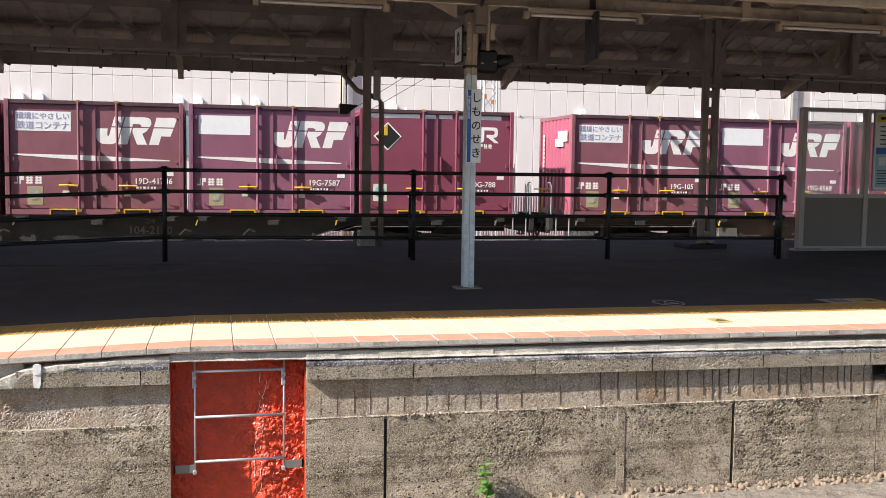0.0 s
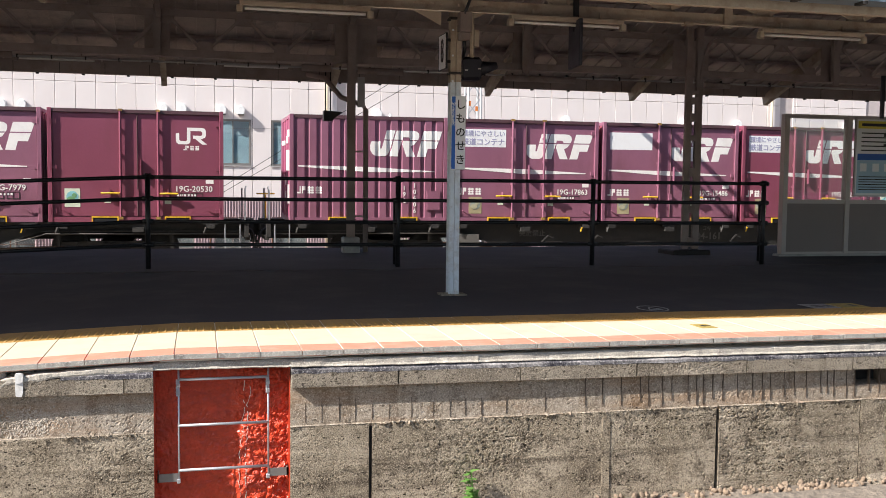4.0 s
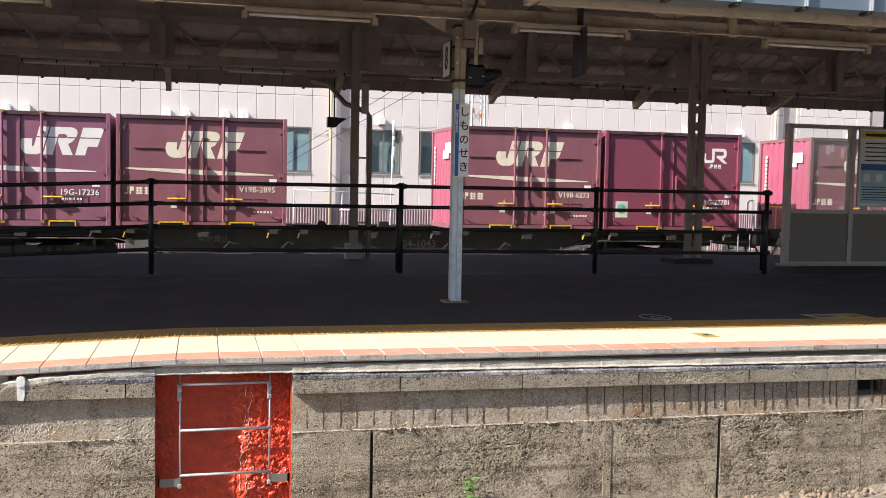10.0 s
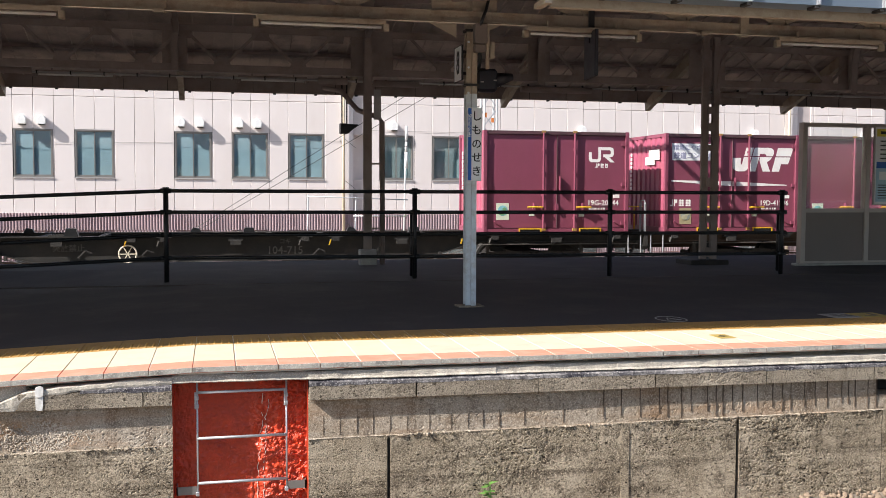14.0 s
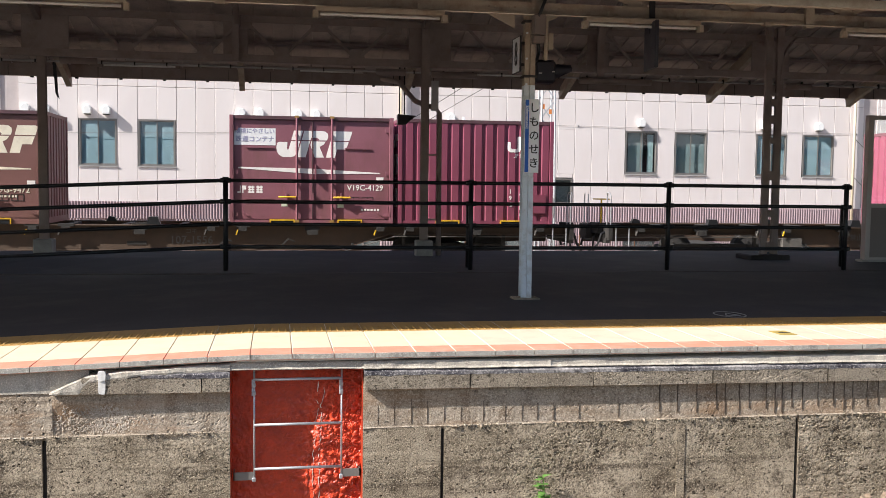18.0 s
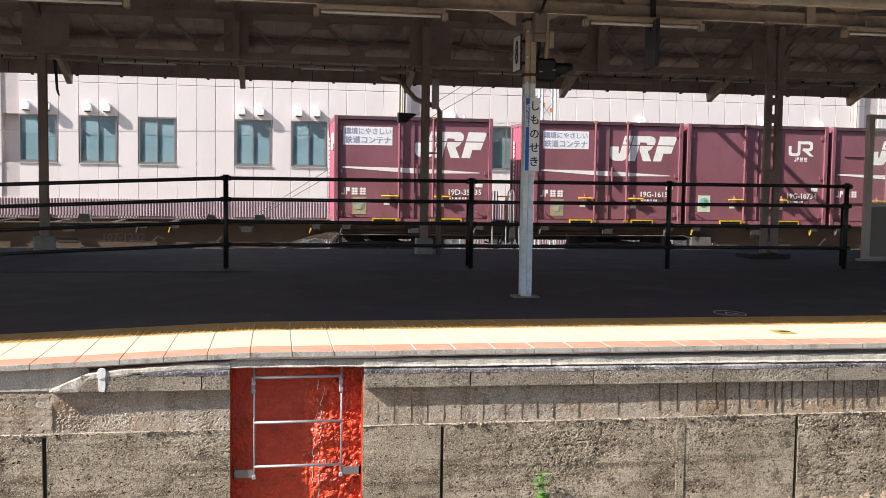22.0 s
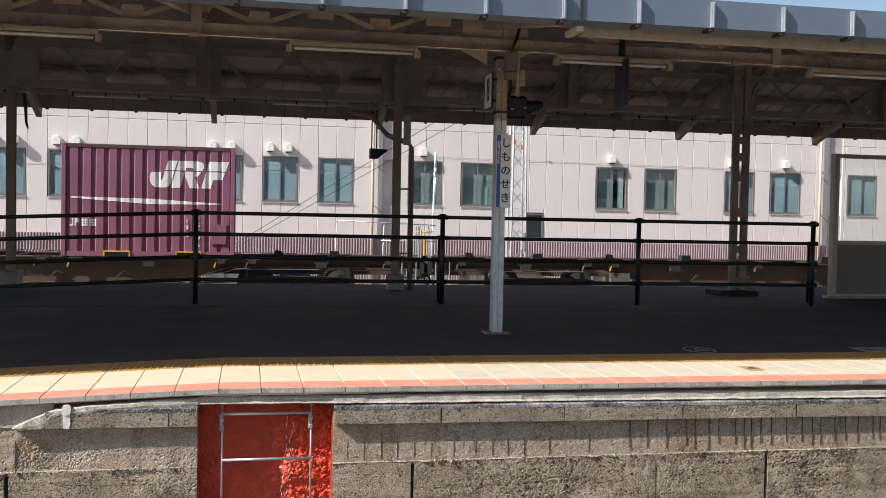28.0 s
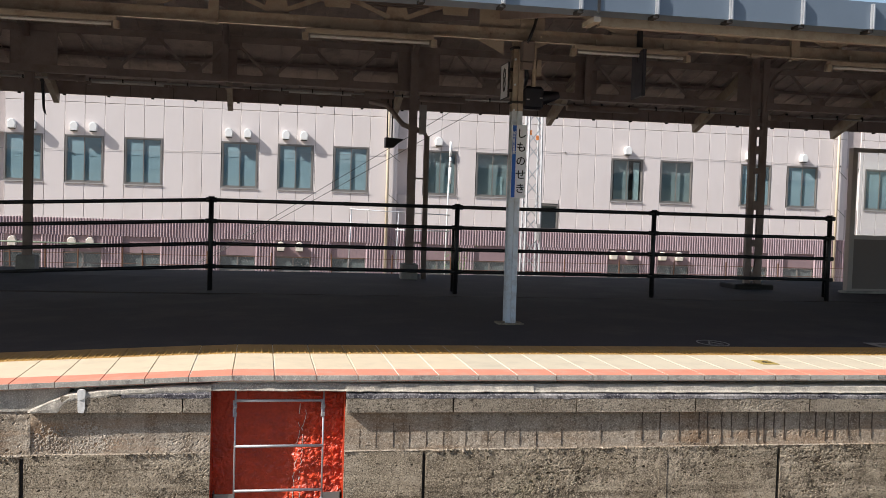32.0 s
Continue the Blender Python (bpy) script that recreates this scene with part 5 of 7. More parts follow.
for face in range(4):
    ang = face * 90
    for k in range(13):
        z = 0.1 + k * 0.55
        s = 0.24 * (1 - 0.28 * z / 7.5)
        a, b = (-s, -s, z), (s, -s, z + 0.5)
        if k % 2:
            a, b = (s, -s, z), (-s, -s, z + 0.5)
        brace = part("brace", bar(bmesh.new(), a, b, 0.030, 0.010, up=Vector((0, 1, 0))), GALV, mast)
        put(brace, 0, 0, 0, 0, 0, ang)
ORANGE = shade("orange_band", (0.62, 0.20, 0.05), 0.6, var=0.1)
for x, z, h in ((-0.2, 4.75, 0.2), (0.02, 4.6, 0.2), (-0.22, 5.5, 0.25)):
    part("warning_plate", blocks((x, x + 0.08, -0.22, -0.19, z, z + h * 0.7)), ORANGE, mast, "orange band")
for z in (6.83, 6.13):
    part("boom_chord", bar(bmesh.new(), (0, 0.2, z), (0, -9.2, z - 0.05), 0.09, 0.09), GALV, mast)
for k in range(7):
    part("boom_brace", bar(bmesh.new(), (0, -0.3 - k * 1.27, 6.83 if k % 2 else 6.13), (0, -1.57 - k * 1.27, 6.13 if k % 2 else 6.83), 0.05, 0.05), GALV, mast)
part("insulator_box", blocks((0.1, 0.2, -0.3, -0.2, 1.6, 2.1)), ALULIGHT, mast)
cable = thing("guy_cable", "thin dark overhead cable running down to the ground", "cable", (0, 0, 0))
part("wire", tube(bmesh.new(), [(-2.87, 29.2, -1.28), (7.9, 29.2, 5.63)], 0.009, 5), BLACK, cable)
part("wire", tube(bmesh.new(), [(-2.88, 29.2, -1.28), (7.9, 29.2, 5.126)], 0.009, 5), BLACK, cable)
wire = thing("telephone_wire", "thin wire stretched along the building", "cable", (0, 0, 0))
part("wire", tube(bmesh.new(), [(-30, 35.982, 2.5), (-6.6, 35.982, 2.83), (4.4, 35.982, 3.05)], 0.004, 5), ALU, wire)
part("wire", tube(bmesh.new(), [(5.3, 35.982, 3.46), (11.2, 35.982, 3.42), (22.6, 35.982, 3.33)], 0.004, 5), ALU, wire)
for x, z in ((-6.6, 2.83), (4.38, 3.05), (5.3, 3.46), (11.2, 3.42), (22.58, 3.33)):
    part("clip", blocks((x - 0.02, x + 0.02, 35.97, 36.01, z - 0.03, z + 0.03)), ALU, wire)
wp = thing("white_post", "slim white signal post beside the track", "post", (6.15, 33.0, -1.28))
part("shaft", tube(bmesh.new(), [(0, 0, 0), (0.08, 0, 4.55)], 0.026, 8), WHITE, wp, smooth=True)
for z0, z1, r in ((3.30, 3.86, 0.045), (3.90, 4.20, 0.038), (4.24, 4.72, 0.045)):
    part("head", tube(bmesh.new(), [(0.085, -0.02, z0), (0.095, -0.02, z1)], r, 8), WHITE, wp, smooth=True)
for z in (3.87, 4.04, 4.21):
    part("collar", tube(bmesh.new(), [(0.09, -0.02, z), (0.09, -0.02, z + 0.025)], 0.055, 8), ALU, wp, smooth=True)
pf = thing("pipe_barrier", "grey scaffold pipe barrier behind the tracks", "barrier", (2.8, 32.0, -1.28))
for x, r in ((0.06, 0.02), (1.60, 0.022)):
    part("upright", tube(bmesh.new(), [(x - 0.07, 0, 0), (x, 0, 2.42 if x < 1 else 2.34)], r, 8), GALV, pf, smooth=True)
for z in (2.36, 1.72):
    part("cross_pipe", tube(bmesh.new(), [(0.0 if z > 2 else 1.5, -0.02, z), (3.3, -0.02, z - 0.11 if z > 2 else z)], 0.018, 8), GALV, pf, smooth=True)
# low mesh fence
mf = thing("mesh_fence", "low rusty chain-link fence with leaning posts", "fence", (0, 30.5, -1.28))
rngf = random.Random(8)
for k in range(-6, 12):
    x = k * 1.86 + 0.3
    part("post", tube(bmesh.new(), [(x, 0, 0), (x + rngf.uniform(-0.03, 0.03), 0, 0.97)], 0.022, 6), RAIL, mf)
for z in (0.84, 0.55, 0.25):
    part("line_wire", tube(bmesh.new(), [(-13, 0, z), (22, 0, z)], 0.008, 5), RAIL, mf)
net = bmesh.new()
for k in range(0, 440):
    x = -13 + k * 0.08
    for s in (1, -1):
        bar(net, (x, 0, 0.02), (x + s * 0.42, 0, 0.84), 0.0022, 0.0022)
tagged(part("netting", net, ALULIGHT, mf), kind="stuff")
gr = thing("green_pipe", "pale green handrail pipe on stubs beside the far track", "handrail", (-8, 29.6, -1.28))
part("pipe", tube(bmesh.new(), [(-6, 0, 1.17), (0, 0, 1.19), (4.2, 0, 1.15)], 0.022, 8), shade("pale_green_paint", (0.35, 0.42, 0.30), 0.5), gr, smooth=True)
for x in (-4, -1, 2.0, 4.1):
    part("stub", tube(bmesh.new(), [(x, 0, 0), (x, 0, 1.16)], 0.02, 6), RAIL, gr)
# scrub plants by the barrier
bush = thing("scrub_plant", "sparse green and yellow weeds behind the tracks", "plant", (6.15, 31.0, -1.28))
bm = bmesh.new()
for k in range(260):
    o = Vector((rngf.gauss(0, 0.35), rngf.gauss(0, 0.15), abs(rngf.gauss(0.75, 0.5))))
    a = rngf.uniform(0, 6.28)
    d = Vector((math.cos(a), math.sin(a), rngf.uniform(-0.3, 0.6))) * rngf.uniform(0.04, 0.09)
    s = d.cross(Z).normalized() * 0.02
    bm.faces.new([bm.verts.new(p) for p in (o, o + d * 0.5 + s, o + d, o + d * 0.5 - s)])
part("leaves", bm, LEAF, bush)
for k in range(7):
    x = rngf.uniform(-0.4, 0.4)
    part("stem", tube(bmesh.new(), [(x * 0.5, 0, 0), (x, 0.02, rngf.uniform(0.7, 1.5))], 0.006, 5), LEAF, bush)
# out of view: assumed platform under the camera and added wall, shaping bounce light
tagged(part("wall_behind", blocks((-60, 60, -6.4, -6.0, -1.28, 0.9)), PANEL), "unseen low wall added behind the viewer", "wall", kind="structure")
tagged(part("near_platform", blocks((-40, 40, -6, 1.2, -1.28, -0.02)), PAVING), "assumed grey platform under the viewer, out of view", "platform", kind="structure")

# ---- the freight train ----
CL, CW, CH = 3.70, 2.45, 2.47
SLOT, TRAIN_Y, DECK_Z = 3.817, 22.8, 0.245
MESHES = {}


def once(key, make, material, bevel=0.0, smooth=False):
    """A mesh that alike containers or wagons share."""
    key = (key, material.name)
    if key not in MESHES:
        MESHES[key] = mesh(key[0] if isinstance(key[0], str) else key[0][0], make(), material, bevel, smooth)
    return MESHES[key]


def shell():
    return blocks((0.06, CL - 0.06, 0.095, CW - 0.05, 0.12, CH - 0.06))


def side_rails(c, mat):
    """Corner posts, rails and roof of a container, each a part."""
    for x in (0.0, CL - 0.09):
        for y in (0.0, CW - 0.09):
            put(part("corner_post", once("corner_post", lambda: blocks((0, 0.09, 0, 0.09, 0.0, CH)), mat, bevel=0.006), mat, c), x, y)
    for y in (0.012, CW - 0.08):
        put(part("top_rail", once("top_rail", lambda: blocks((0.09, CL - 0.09, 0, 0.07, CH - 0.085, CH - 0.008)), RAILPAINT), RAILPAINT, c, "dark top rail"), 0, y)
        put(part("bottom_rail", once("bottom_rail", lambda: blocks((0.09, CL - 0.09, 0, 0.07, 0.0, 0.115)), mat), mat, c), 0, y)
    for x in (0.012, CL - 0.08):
        put(part("end_rail", once("container_end_rail", lambda: blocks((0, 0.07, 0.09, CW - 0.09, CH - 0.085, CH - 0.008)), mat), mat, c), x)
        put(part("end_sill", once("container_end_sill", lambda: blocks((0, 0.07, 0.09, CW - 0.09, 0.0, 0.13)), mat), mat, c), x)
    part("roof", once("container_roof", lambda: blocks((0.02, CL - 0.02, 0.02, CW - 0.02, CH - 0.05, CH - 0.012)), RAILPAINT), RAILPAINT, c)


def door_leaf(w):
    """A door leaf with a low rim pressed round its edge."""
    bm = blocks((0, w, 0.045, 0.09, 0.135, CH - 0.10))
    front = [f for f in bm.faces if all(abs(v.co.y - 0.045) < 1e-5 for v in f.verts)]
    bmesh.ops.inset_individual(bm, faces=front, thickness=0.022, depth=0.0)
    for v in {v for v in front[0].verts}:
        v.co.y = 0.056
    return bm


def rib_profile(x0, x1, n):
    w = (x1 - x0) / n
    pts = []
    for k in range(n):
        x = x0 + k * w
        pts += [(x, 0.058), (x + w * 0.26, 0.058), (x + w * 0.35, 0.022), (x + w * 0.91, 0.022)]
    return pts + [(x1, 0.058)]


def conform(bm, dx):
    """Lay a flat marking, shifted by dx, onto the ribbed side."""
    pts = rib_profile(0.09, CL - 0.09, 13)
    for x, _ in pts:
        bmesh.ops.bisect_plane(bm, geom=bm.verts[:] + bm.edges[:] + bm.faces[:], plane_co=(x - dx, 0, 0), plane_no=(1, 0, 0))
    xs, ys = [p[0] for p in pts], [p[1] for p in pts]
    for v in bm.verts:
        v.co.y = float(np.interp(v.co.x + dx, xs, ys)) - 0.005 + (v.co.y - 0.014) * 0.5
    return bm


def ribbed(x0, x1, n, along_y=False):
    bm = bmesh.new()
    pts = rib_profile(x0, x1, n)
    z0, z1 = 0.115, CH - 0.085
    a = [bm.verts.new((x, y, z0)) for x, y in pts]
    b = [bm.verts.new((x, y, z1)) for x, y in pts]
    for i in range(len(pts) - 1):
        bm.faces.new((a[i], a[i + 1], b[i + 1], b[i]))
    if along_y:
        bmesh.ops.transform(bm, matrix=pose(0, 0, 0, 0, 0, -90), verts=bm.verts[:])
    return bm


def lock_rod():
    bm = tube(bmesh.new(), [(0, 0.0, 0.10), (0, 0.0, CH - 0.04)], 0.028, 8)
    for z in (0.35, 0.9, 1.45, 2.0):
        box(bm, -0.033, 0.033, 0.018, 0.056, z, z + 0.05)
    return bm


def big_mark(w):
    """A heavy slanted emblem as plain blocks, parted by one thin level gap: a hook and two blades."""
    k = w / 400
    bm = bmesh.new()
    s = lambda pts: slab(bm, [((x + z * 0.28) * k, z * k) for x, z in pts], 0.014, 0.022)  # noqa: E731
    s([(-17, 75), (-15, 52), (-6, 30), (8, 14), (24, 4), (38, 0), (82, 0), (96, 7), (103, 22), (103, 88), (54, 88), (54, 46), (49, 40), (44, 48), (37, 82), (-14, 82)])
    s([(54, 94), (103, 94), (103, 145), (54, 145)])
    s([(110, 0), (158, 0), (158, 88), (110, 88)])
    s([(110, 94), (158, 94), (158, 145), (110, 145)])
    s([(163, 88), (166, 66), (207, 0), (258, 0), (218, 58), (236, 70), (244, 88)])
    s([(158, 145), (158, 108), (190, 108), (202, 101), (203, 94), (248, 94), (250, 112), (243, 131), (226, 142), (205, 145)])
    s([(268, 0), (318, 0), (318, 46), (366, 46), (370, 88), (268, 88)])
    s([(268, 94), (371, 94), (374, 145), (268, 145)])
    return bm


def ring_mark(w):
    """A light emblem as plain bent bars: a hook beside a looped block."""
    h = w * 0.56
    bm = bmesh.new()
    s = lambda pts: slab(bm, [(x * w, z * h) for x, z in pts], 0.014, 0.022)  # noqa: E731
    s([(0.0, 0.66), (0.0, 0.22), (0.025, 0.09), (0.09, 0.0), (0.37, 0.0), (0.44, 0.06), (0.475, 0.19), (0.475, 1.0), (0.365, 1.0), (0.365, 0.28), (0.34, 0.20), (0.15, 0.20), (0.11, 0.28), (0.11, 0.66)])
    s([(0.475, 1.0), (0.475, 0.80), (0.82, 0.80), (0.86, 0.73), (0.98, 0.73), (0.97, 0.87), (0.93, 0.96), (0.86, 1.0)])
    s([(0.86, 0.73), (0.86, 0.60), (0.83, 0.53), (0.56, 0.53), (0.56, 0.34), (0.86, 0.34), (0.94, 0.40), (0.98, 0.53), (0.98, 0.73)])
    s([(0.62, 0.34), (0.86, 0.0), (1.02, 0.0), (0.80, 0.34)])
    return bm


def owner_glyph(h, k):
    """One sign of the owner's mark as plain bars and squares."""
    w = h * 0.55
    bm = bmesh.new()
    if k == 0:
        box(bm, 0, w * 0.9, 0.014, 0.02, 0, h * 0.22)
        box(bm, w * 0.62, w * 0.9, 0.014, 0.02, h * 0.22, h)
    elif k == 1:
        box(bm, w * 1.2, w * 1.5, 0.014, 0.02, 0, h)
        box(bm, w * 1.5, w * 2.15, 0.014, 0.02, h * 0.45, h)
    else:
        x = w * 2.5 + (k - 2) * h * 1.12
        for i in range(3):
            box(bm, x + 0.01, x + h * 0.92, 0.014, 0.02, h * (0.02 + i * 0.34), h * (0.22 + i * 0.34))
        box(bm, x + h * 0.2, x + h * 0.38, 0.014, 0.021, 0, h)
        box(bm, x + h * 0.62, x + h * 0.78, 0.014, 0.021, 0, h)
    return bm


def fork_pocket():
    return blocks((0, 0.56, -0.014, 0.02, 0.098, 0.128), (0, 0.024, -0.014, 0.02, 0.0, 0.098), (0.536, 0.56, -0.014, 0.02, 0.0, 0.098))


def disc(bm, x, z, r, y0, y1, n=20, sz=1.0):
    return slab(bm, [(x + r * math.cos(2 * math.pi * k / n), z + r * sz * math.sin(2 * math.pi * k / n)) for k in range(n)], y0, y1)


def container(paint, mark, ident, banner="", stripe=True, sticker=True, corr=False, small=False, hazard=False):
    """A twelve-foot freight container, its near long side at y = 0."""
    mat = PAINTS[paint]
    look_words = {"maroon": "maroon", "faded": "faded maroon", "purple": "dull purple-maroon", "brown": "weathered brown-maroon"}[paint]
    side = "ribbed sides" if corr else "double side doors"
    extra = {"words": " and lettered white banner", "blank": " and blank white panel", "": ""}[banner]
    c = thing("container", f"{look_words} freight container with {side}{extra}", "container", group="freight containers")
    part("shell", once("shell", shell, mat), mat, c)
    side_rails(c, mat)
    ink = CREAMMARK if paint == "brown" or ident in ("V19B-1278", "V19B-6273", "V19B-2895") else MARK
    px = [CL * f for f in (0.0, 0.405, 0.62)]
    if corr:
        part("side_sheet", once("side_sheet", lambda: ribbed(0.09, CL - 0.09, 13), mat), mat, c)
        put(part("vent_flap", once("vent_flap", lambda: blocks((0, 0.34, 0.0, 0.03, 0, 0.46), (0.02, 0.32, -0.01, 0.0, 0.02, 0.2), (0.02, 0.32, -0.01, 0.0, 0.25, 0.44)), mat), mat, c), CL - 0.50, 0.0, 0.28)
    else:
        for i, x in enumerate((0.10, CL / 2 + 0.008)):
            d = put(part("door", once("door", lambda: door_leaf(CL / 2 - 0.108), mat), mat, c), x)
            for z in (0.20, 1.15, 2.13):
                part("hinge", once(("hinge", i, z), lambda: blocks((-0.07 if i == 0 else CL / 2 - 0.19, 0.08 if i == 0 else CL / 2 - 0.04, 0.022, 0.05, z, z + 0.085), (-0.05 if i == 0 else CL / 2 - 0.09, -0.01 if i == 0 else CL / 2 - 0.05, 0.0, 0.03, z - 0.02, z + 0.105)), mat), mat, d)
        part("seam_rod", once("seam_rod", lambda: tube(bmesh.new(), [(CL / 2, 0.04, 0.13), (CL / 2, 0.04, CH - 0.1)], 0.012, 6), RAILPAINT), RAILPAINT, c)
        part("door_lug", once("door_lug", lambda: blocks((CL / 2 + 0.06, CL / 2 + 0.085, -0.03, 0.056, 1.0, 1.38)), mat), mat, c)
        part("hasp", once("hasp", lambda: blocks((CL / 2 - 0.05, CL / 2 + 0.03, -0.01, 0.03, 0.56, 0.72)), mat), mat, c)
        for k in (1, 2):
            rod = put(part("lock_rod", once("lock_rod", lock_rod, mat), mat, c), px[k])
            part("rod_foot", once("rod_foot", lambda: blocks((-0.05, 0.05, -0.03, 0.03, 0.06, 0.12)), RODEND), RODEND, rod, "worn ochre rod end")
            part("rod_head", once("rod_head", lambda: blocks((-0.045, 0.045, -0.02, 0.03, CH - 0.045, CH + 0.006)), RODEND), RODEND, rod, "worn ochre rod end")
            grip = part("handle", once("handle", lambda: tube(bmesh.new(), [(0.03, -0.02, 0.63), (0.20, -0.045, 0.635), (0.42, -0.03, 0.63)], 0.025, 6), YELLOW), YELLOW, rod, "yellow handle")
            keep = part("handle_bracket", once("handle_bracket", lambda: blocks((0.17, 0.23, -0.06, 0.045, 0.56, 0.61), (0.185, 0.215, -0.05, 0.045, 0.61, 0.73)), mat), mat, rod)
            if k == 1:
                grip.location.x = keep.location.x = -0.44
    for k in (1, 2):
        put(part("fork_pocket", once("fork_pocket", fork_pocket, YELLOW), YELLOW, c, "yellow-framed fork pocket"), (0.24 if k == 1 else 0.655) * CL, 0, 0.0)
        # flat black plate: the shade of the hollow pocket is painted on
        put(part("pocket_gap", once("pocket_gap", lambda: blocks((0.04, 0.52, -0.003, 0.01, 0.0, 0.105)), BLACK), BLACK, c), (0.24 if k == 1 else 0.655) * CL)
    dy = 0.003 if corr else 0.043
    v_type = ident.startswith("V") or ident.startswith("19C")
    if mark == "heavy":
        w = 0.85 if small else 1.66
        ex = CL * (0.66 if small else 0.281 if v_type else 0.50)
        me = once(("emblem", w, corr), lambda: conform(big_mark(w), ex) if corr else big_mark(w), ink)
        put(part("emblem", me, ink, c, "white slanted emblem"), ex, 0 if corr else dy - 0.003, 1.78 if small else 1.54)
    else:
        me = once(("ring_emblem", corr), lambda: conform(ring_mark(0.66), CL * 0.70) if corr else ring_mark(0.66), MARK)
        put(part("emblem", me, MARK, c, "white bent-bar emblem"), CL * (0.70 if corr else 0.722), 0 if corr else dy - 0.003, 1.73)
        for k in range(4):
            me = once(("owner_small", corr, k), lambda: conform(owner_glyph(0.10, k), CL * 0.74) if corr else owner_glyph(0.10, k), MARK)
            put(part("owner_sign", me, MARK, c), CL * (0.74 if corr else 0.765), 0 if corr else dy - 0.003, 1.60)
    if stripe and mark == "heavy":
        def line():
            bm = slab(bmesh.new(), [(0.19, 1.275), (CL / 2, 1.165), (CL / 2, 1.285), (0.19, 1.305)], 0.012, 0.02)
            return slab(bm, [(CL / 2, 1.165), (CL - 0.30, 1.185), (CL - 0.30, 1.205), (CL / 2, 1.285)], 0.012, 0.02)
        me = once(("stripe", corr), lambda: conform(line(), 0.0) if corr else line(), ink)
        put(part("stripe", me, ink, c, "tapering white stripe"), 0, 0 if corr else dy - 0.004, 0)
    if mark == "heavy":
        for k in range(4):
            me = once(("owner_mark", corr, k), lambda: conform(owner_glyph(0.165, k), 0.17) if corr else owner_glyph(0.165, k), ink)
            put(part("owner_sign", me, ink, c), 0.17, 0 if corr else dy - 0.003, 0.72 if v_type else 0.66)
    if banner:
        bw = 0.92 if v_type else 1.13
        put(part("banner", once(("banner", bw), lambda: blocks((0, bw, 0.014, 0.02, 0, 0.42 if bw > 1 else 0.38)), BANNER), BANNER, c, "white banner"), 0.10 if v_type else 0.21, dy - 0.004, 1.80)
        if banner == "words":
            for k, words in enumerate(("環境にやさしい", "鉄道コンテナ")):
                put(part("banner_line", letters(words, (0.155 if k == 0 else 0.178) * (0.81 if v_type else 1.0), BLUEINK), BLUEINK, c), 0.56 if v_type else 0.775, dy + 0.008, 2.11 - k * (0.18 if v_type else 0.2))
    if sticker and not corr:
        old = mark == "heavy"
        sx, sheet = (0.43, OLDSTICKER) if old else (0.33, STICKER)
        st = put(part("sticker", once("sticker", lambda: blocks((0, 0.32, 0.012, 0.02, 0, 0.40)), sheet), sheet, c, "yellowed sticker with a faded globe" if old else "green and blue sticker"), sx, dy - 0.004, 0.21 if old else 0.33)
        part("globe", once("globe", lambda: disc(bmesh.new(), 0.16, 0.22, 0.125, 0.008, 0.014), OLDGLOBE if old else STICKBLUE), OLDGLOBE if old else STICKBLUE, st)
        part("bird", once("bird", lambda: disc(disc(bmesh.new(), 0.13, 0.17, 0.085, 0.004, 0.01, 14, 0.7), 0.2, 0.25, 0.05, 0.004, 0.01, 10), OLDBIRD if old else STICKGREEN), OLDBIRD if old else STICKGREEN, st)
    if corr:
        vx = CL * 0.72
        pre, _, num = ident.partition("-")
        for text, x, top in ((pre, vx, 0.80), (num, vx + 0.25, 0.86)):
            for i, ch in enumerate(text):
                put(part("number", letters(ch, 0.15, MARK), MARK, c), x, dy + 0.008, top - i * 0.148)
    else:
        put(part("number", letters(ident, 0.18, ink, align="LEFT"), ink, c), 2.64, dy + 0.008, 0.855 if v_type else 0.735)
        put(part("small_print", once("small_print", lambda: blocks(*[(i * 0.075, i * 0.075 + 0.05, 0.012, 0.02, 0, 0.045) for i in range(6)]), ink), ink, c), CL * 0.725 if not v_type else CL * 0.80, dy - 0.004, 0.575 if not v_type else 0.33)
        put(part("plate", once("plate", lambda: blocks((0, 0.17, 0.012, 0.02, 0, 0.085)), MARK), MARK, c), 3.31, dy - 0.004, 1.02 if v_type else 0.86)
        part("card_frames", once("card_frames", lambda: blocks(*[s for x in (2.66, 2.98) for s in ((x, x + 0.26, 0.048, 0.06, 0.5, 0.51), (x, x + 0.26, 0.048, 0.06, 0.64, 0.65), (x, x + 0.01, 0.048, 0.06, 0.5, 0.65), (x + 0.25, x + 0.26, 0.048, 0.06, 0.5, 0.65), (x + 0.12, x + 0.13, 0.048, 0.06, 0.5, 0.65))]), SOOT), SOOT, c)
        put(part("label_plate", once("label_plate", lambda: blocks((0, 0.14, 0.012, 0.02, 0, 0.1)), STICKER), STICKER, c), CL * 0.655, dy - 0.004, 0.40)
        put(part("label_plate", once("label_plate", lambda: blocks((0, 0.14, 0.012, 0.02, 0, 0.1)), STICKER), STICKER, c), 1.15, dy - 0.004, 0.42)
        for x in (0.28, 3.34):
            put(part("grab", once("grab", lambda: bar(bmesh.new(), (0, -0.015, 0.09), (0.15, -0.015, 0.0), 0.03, 0.03, up=Vector((0, -1, 0))), mat), mat, c), x, dy + 0.012, 0.20)
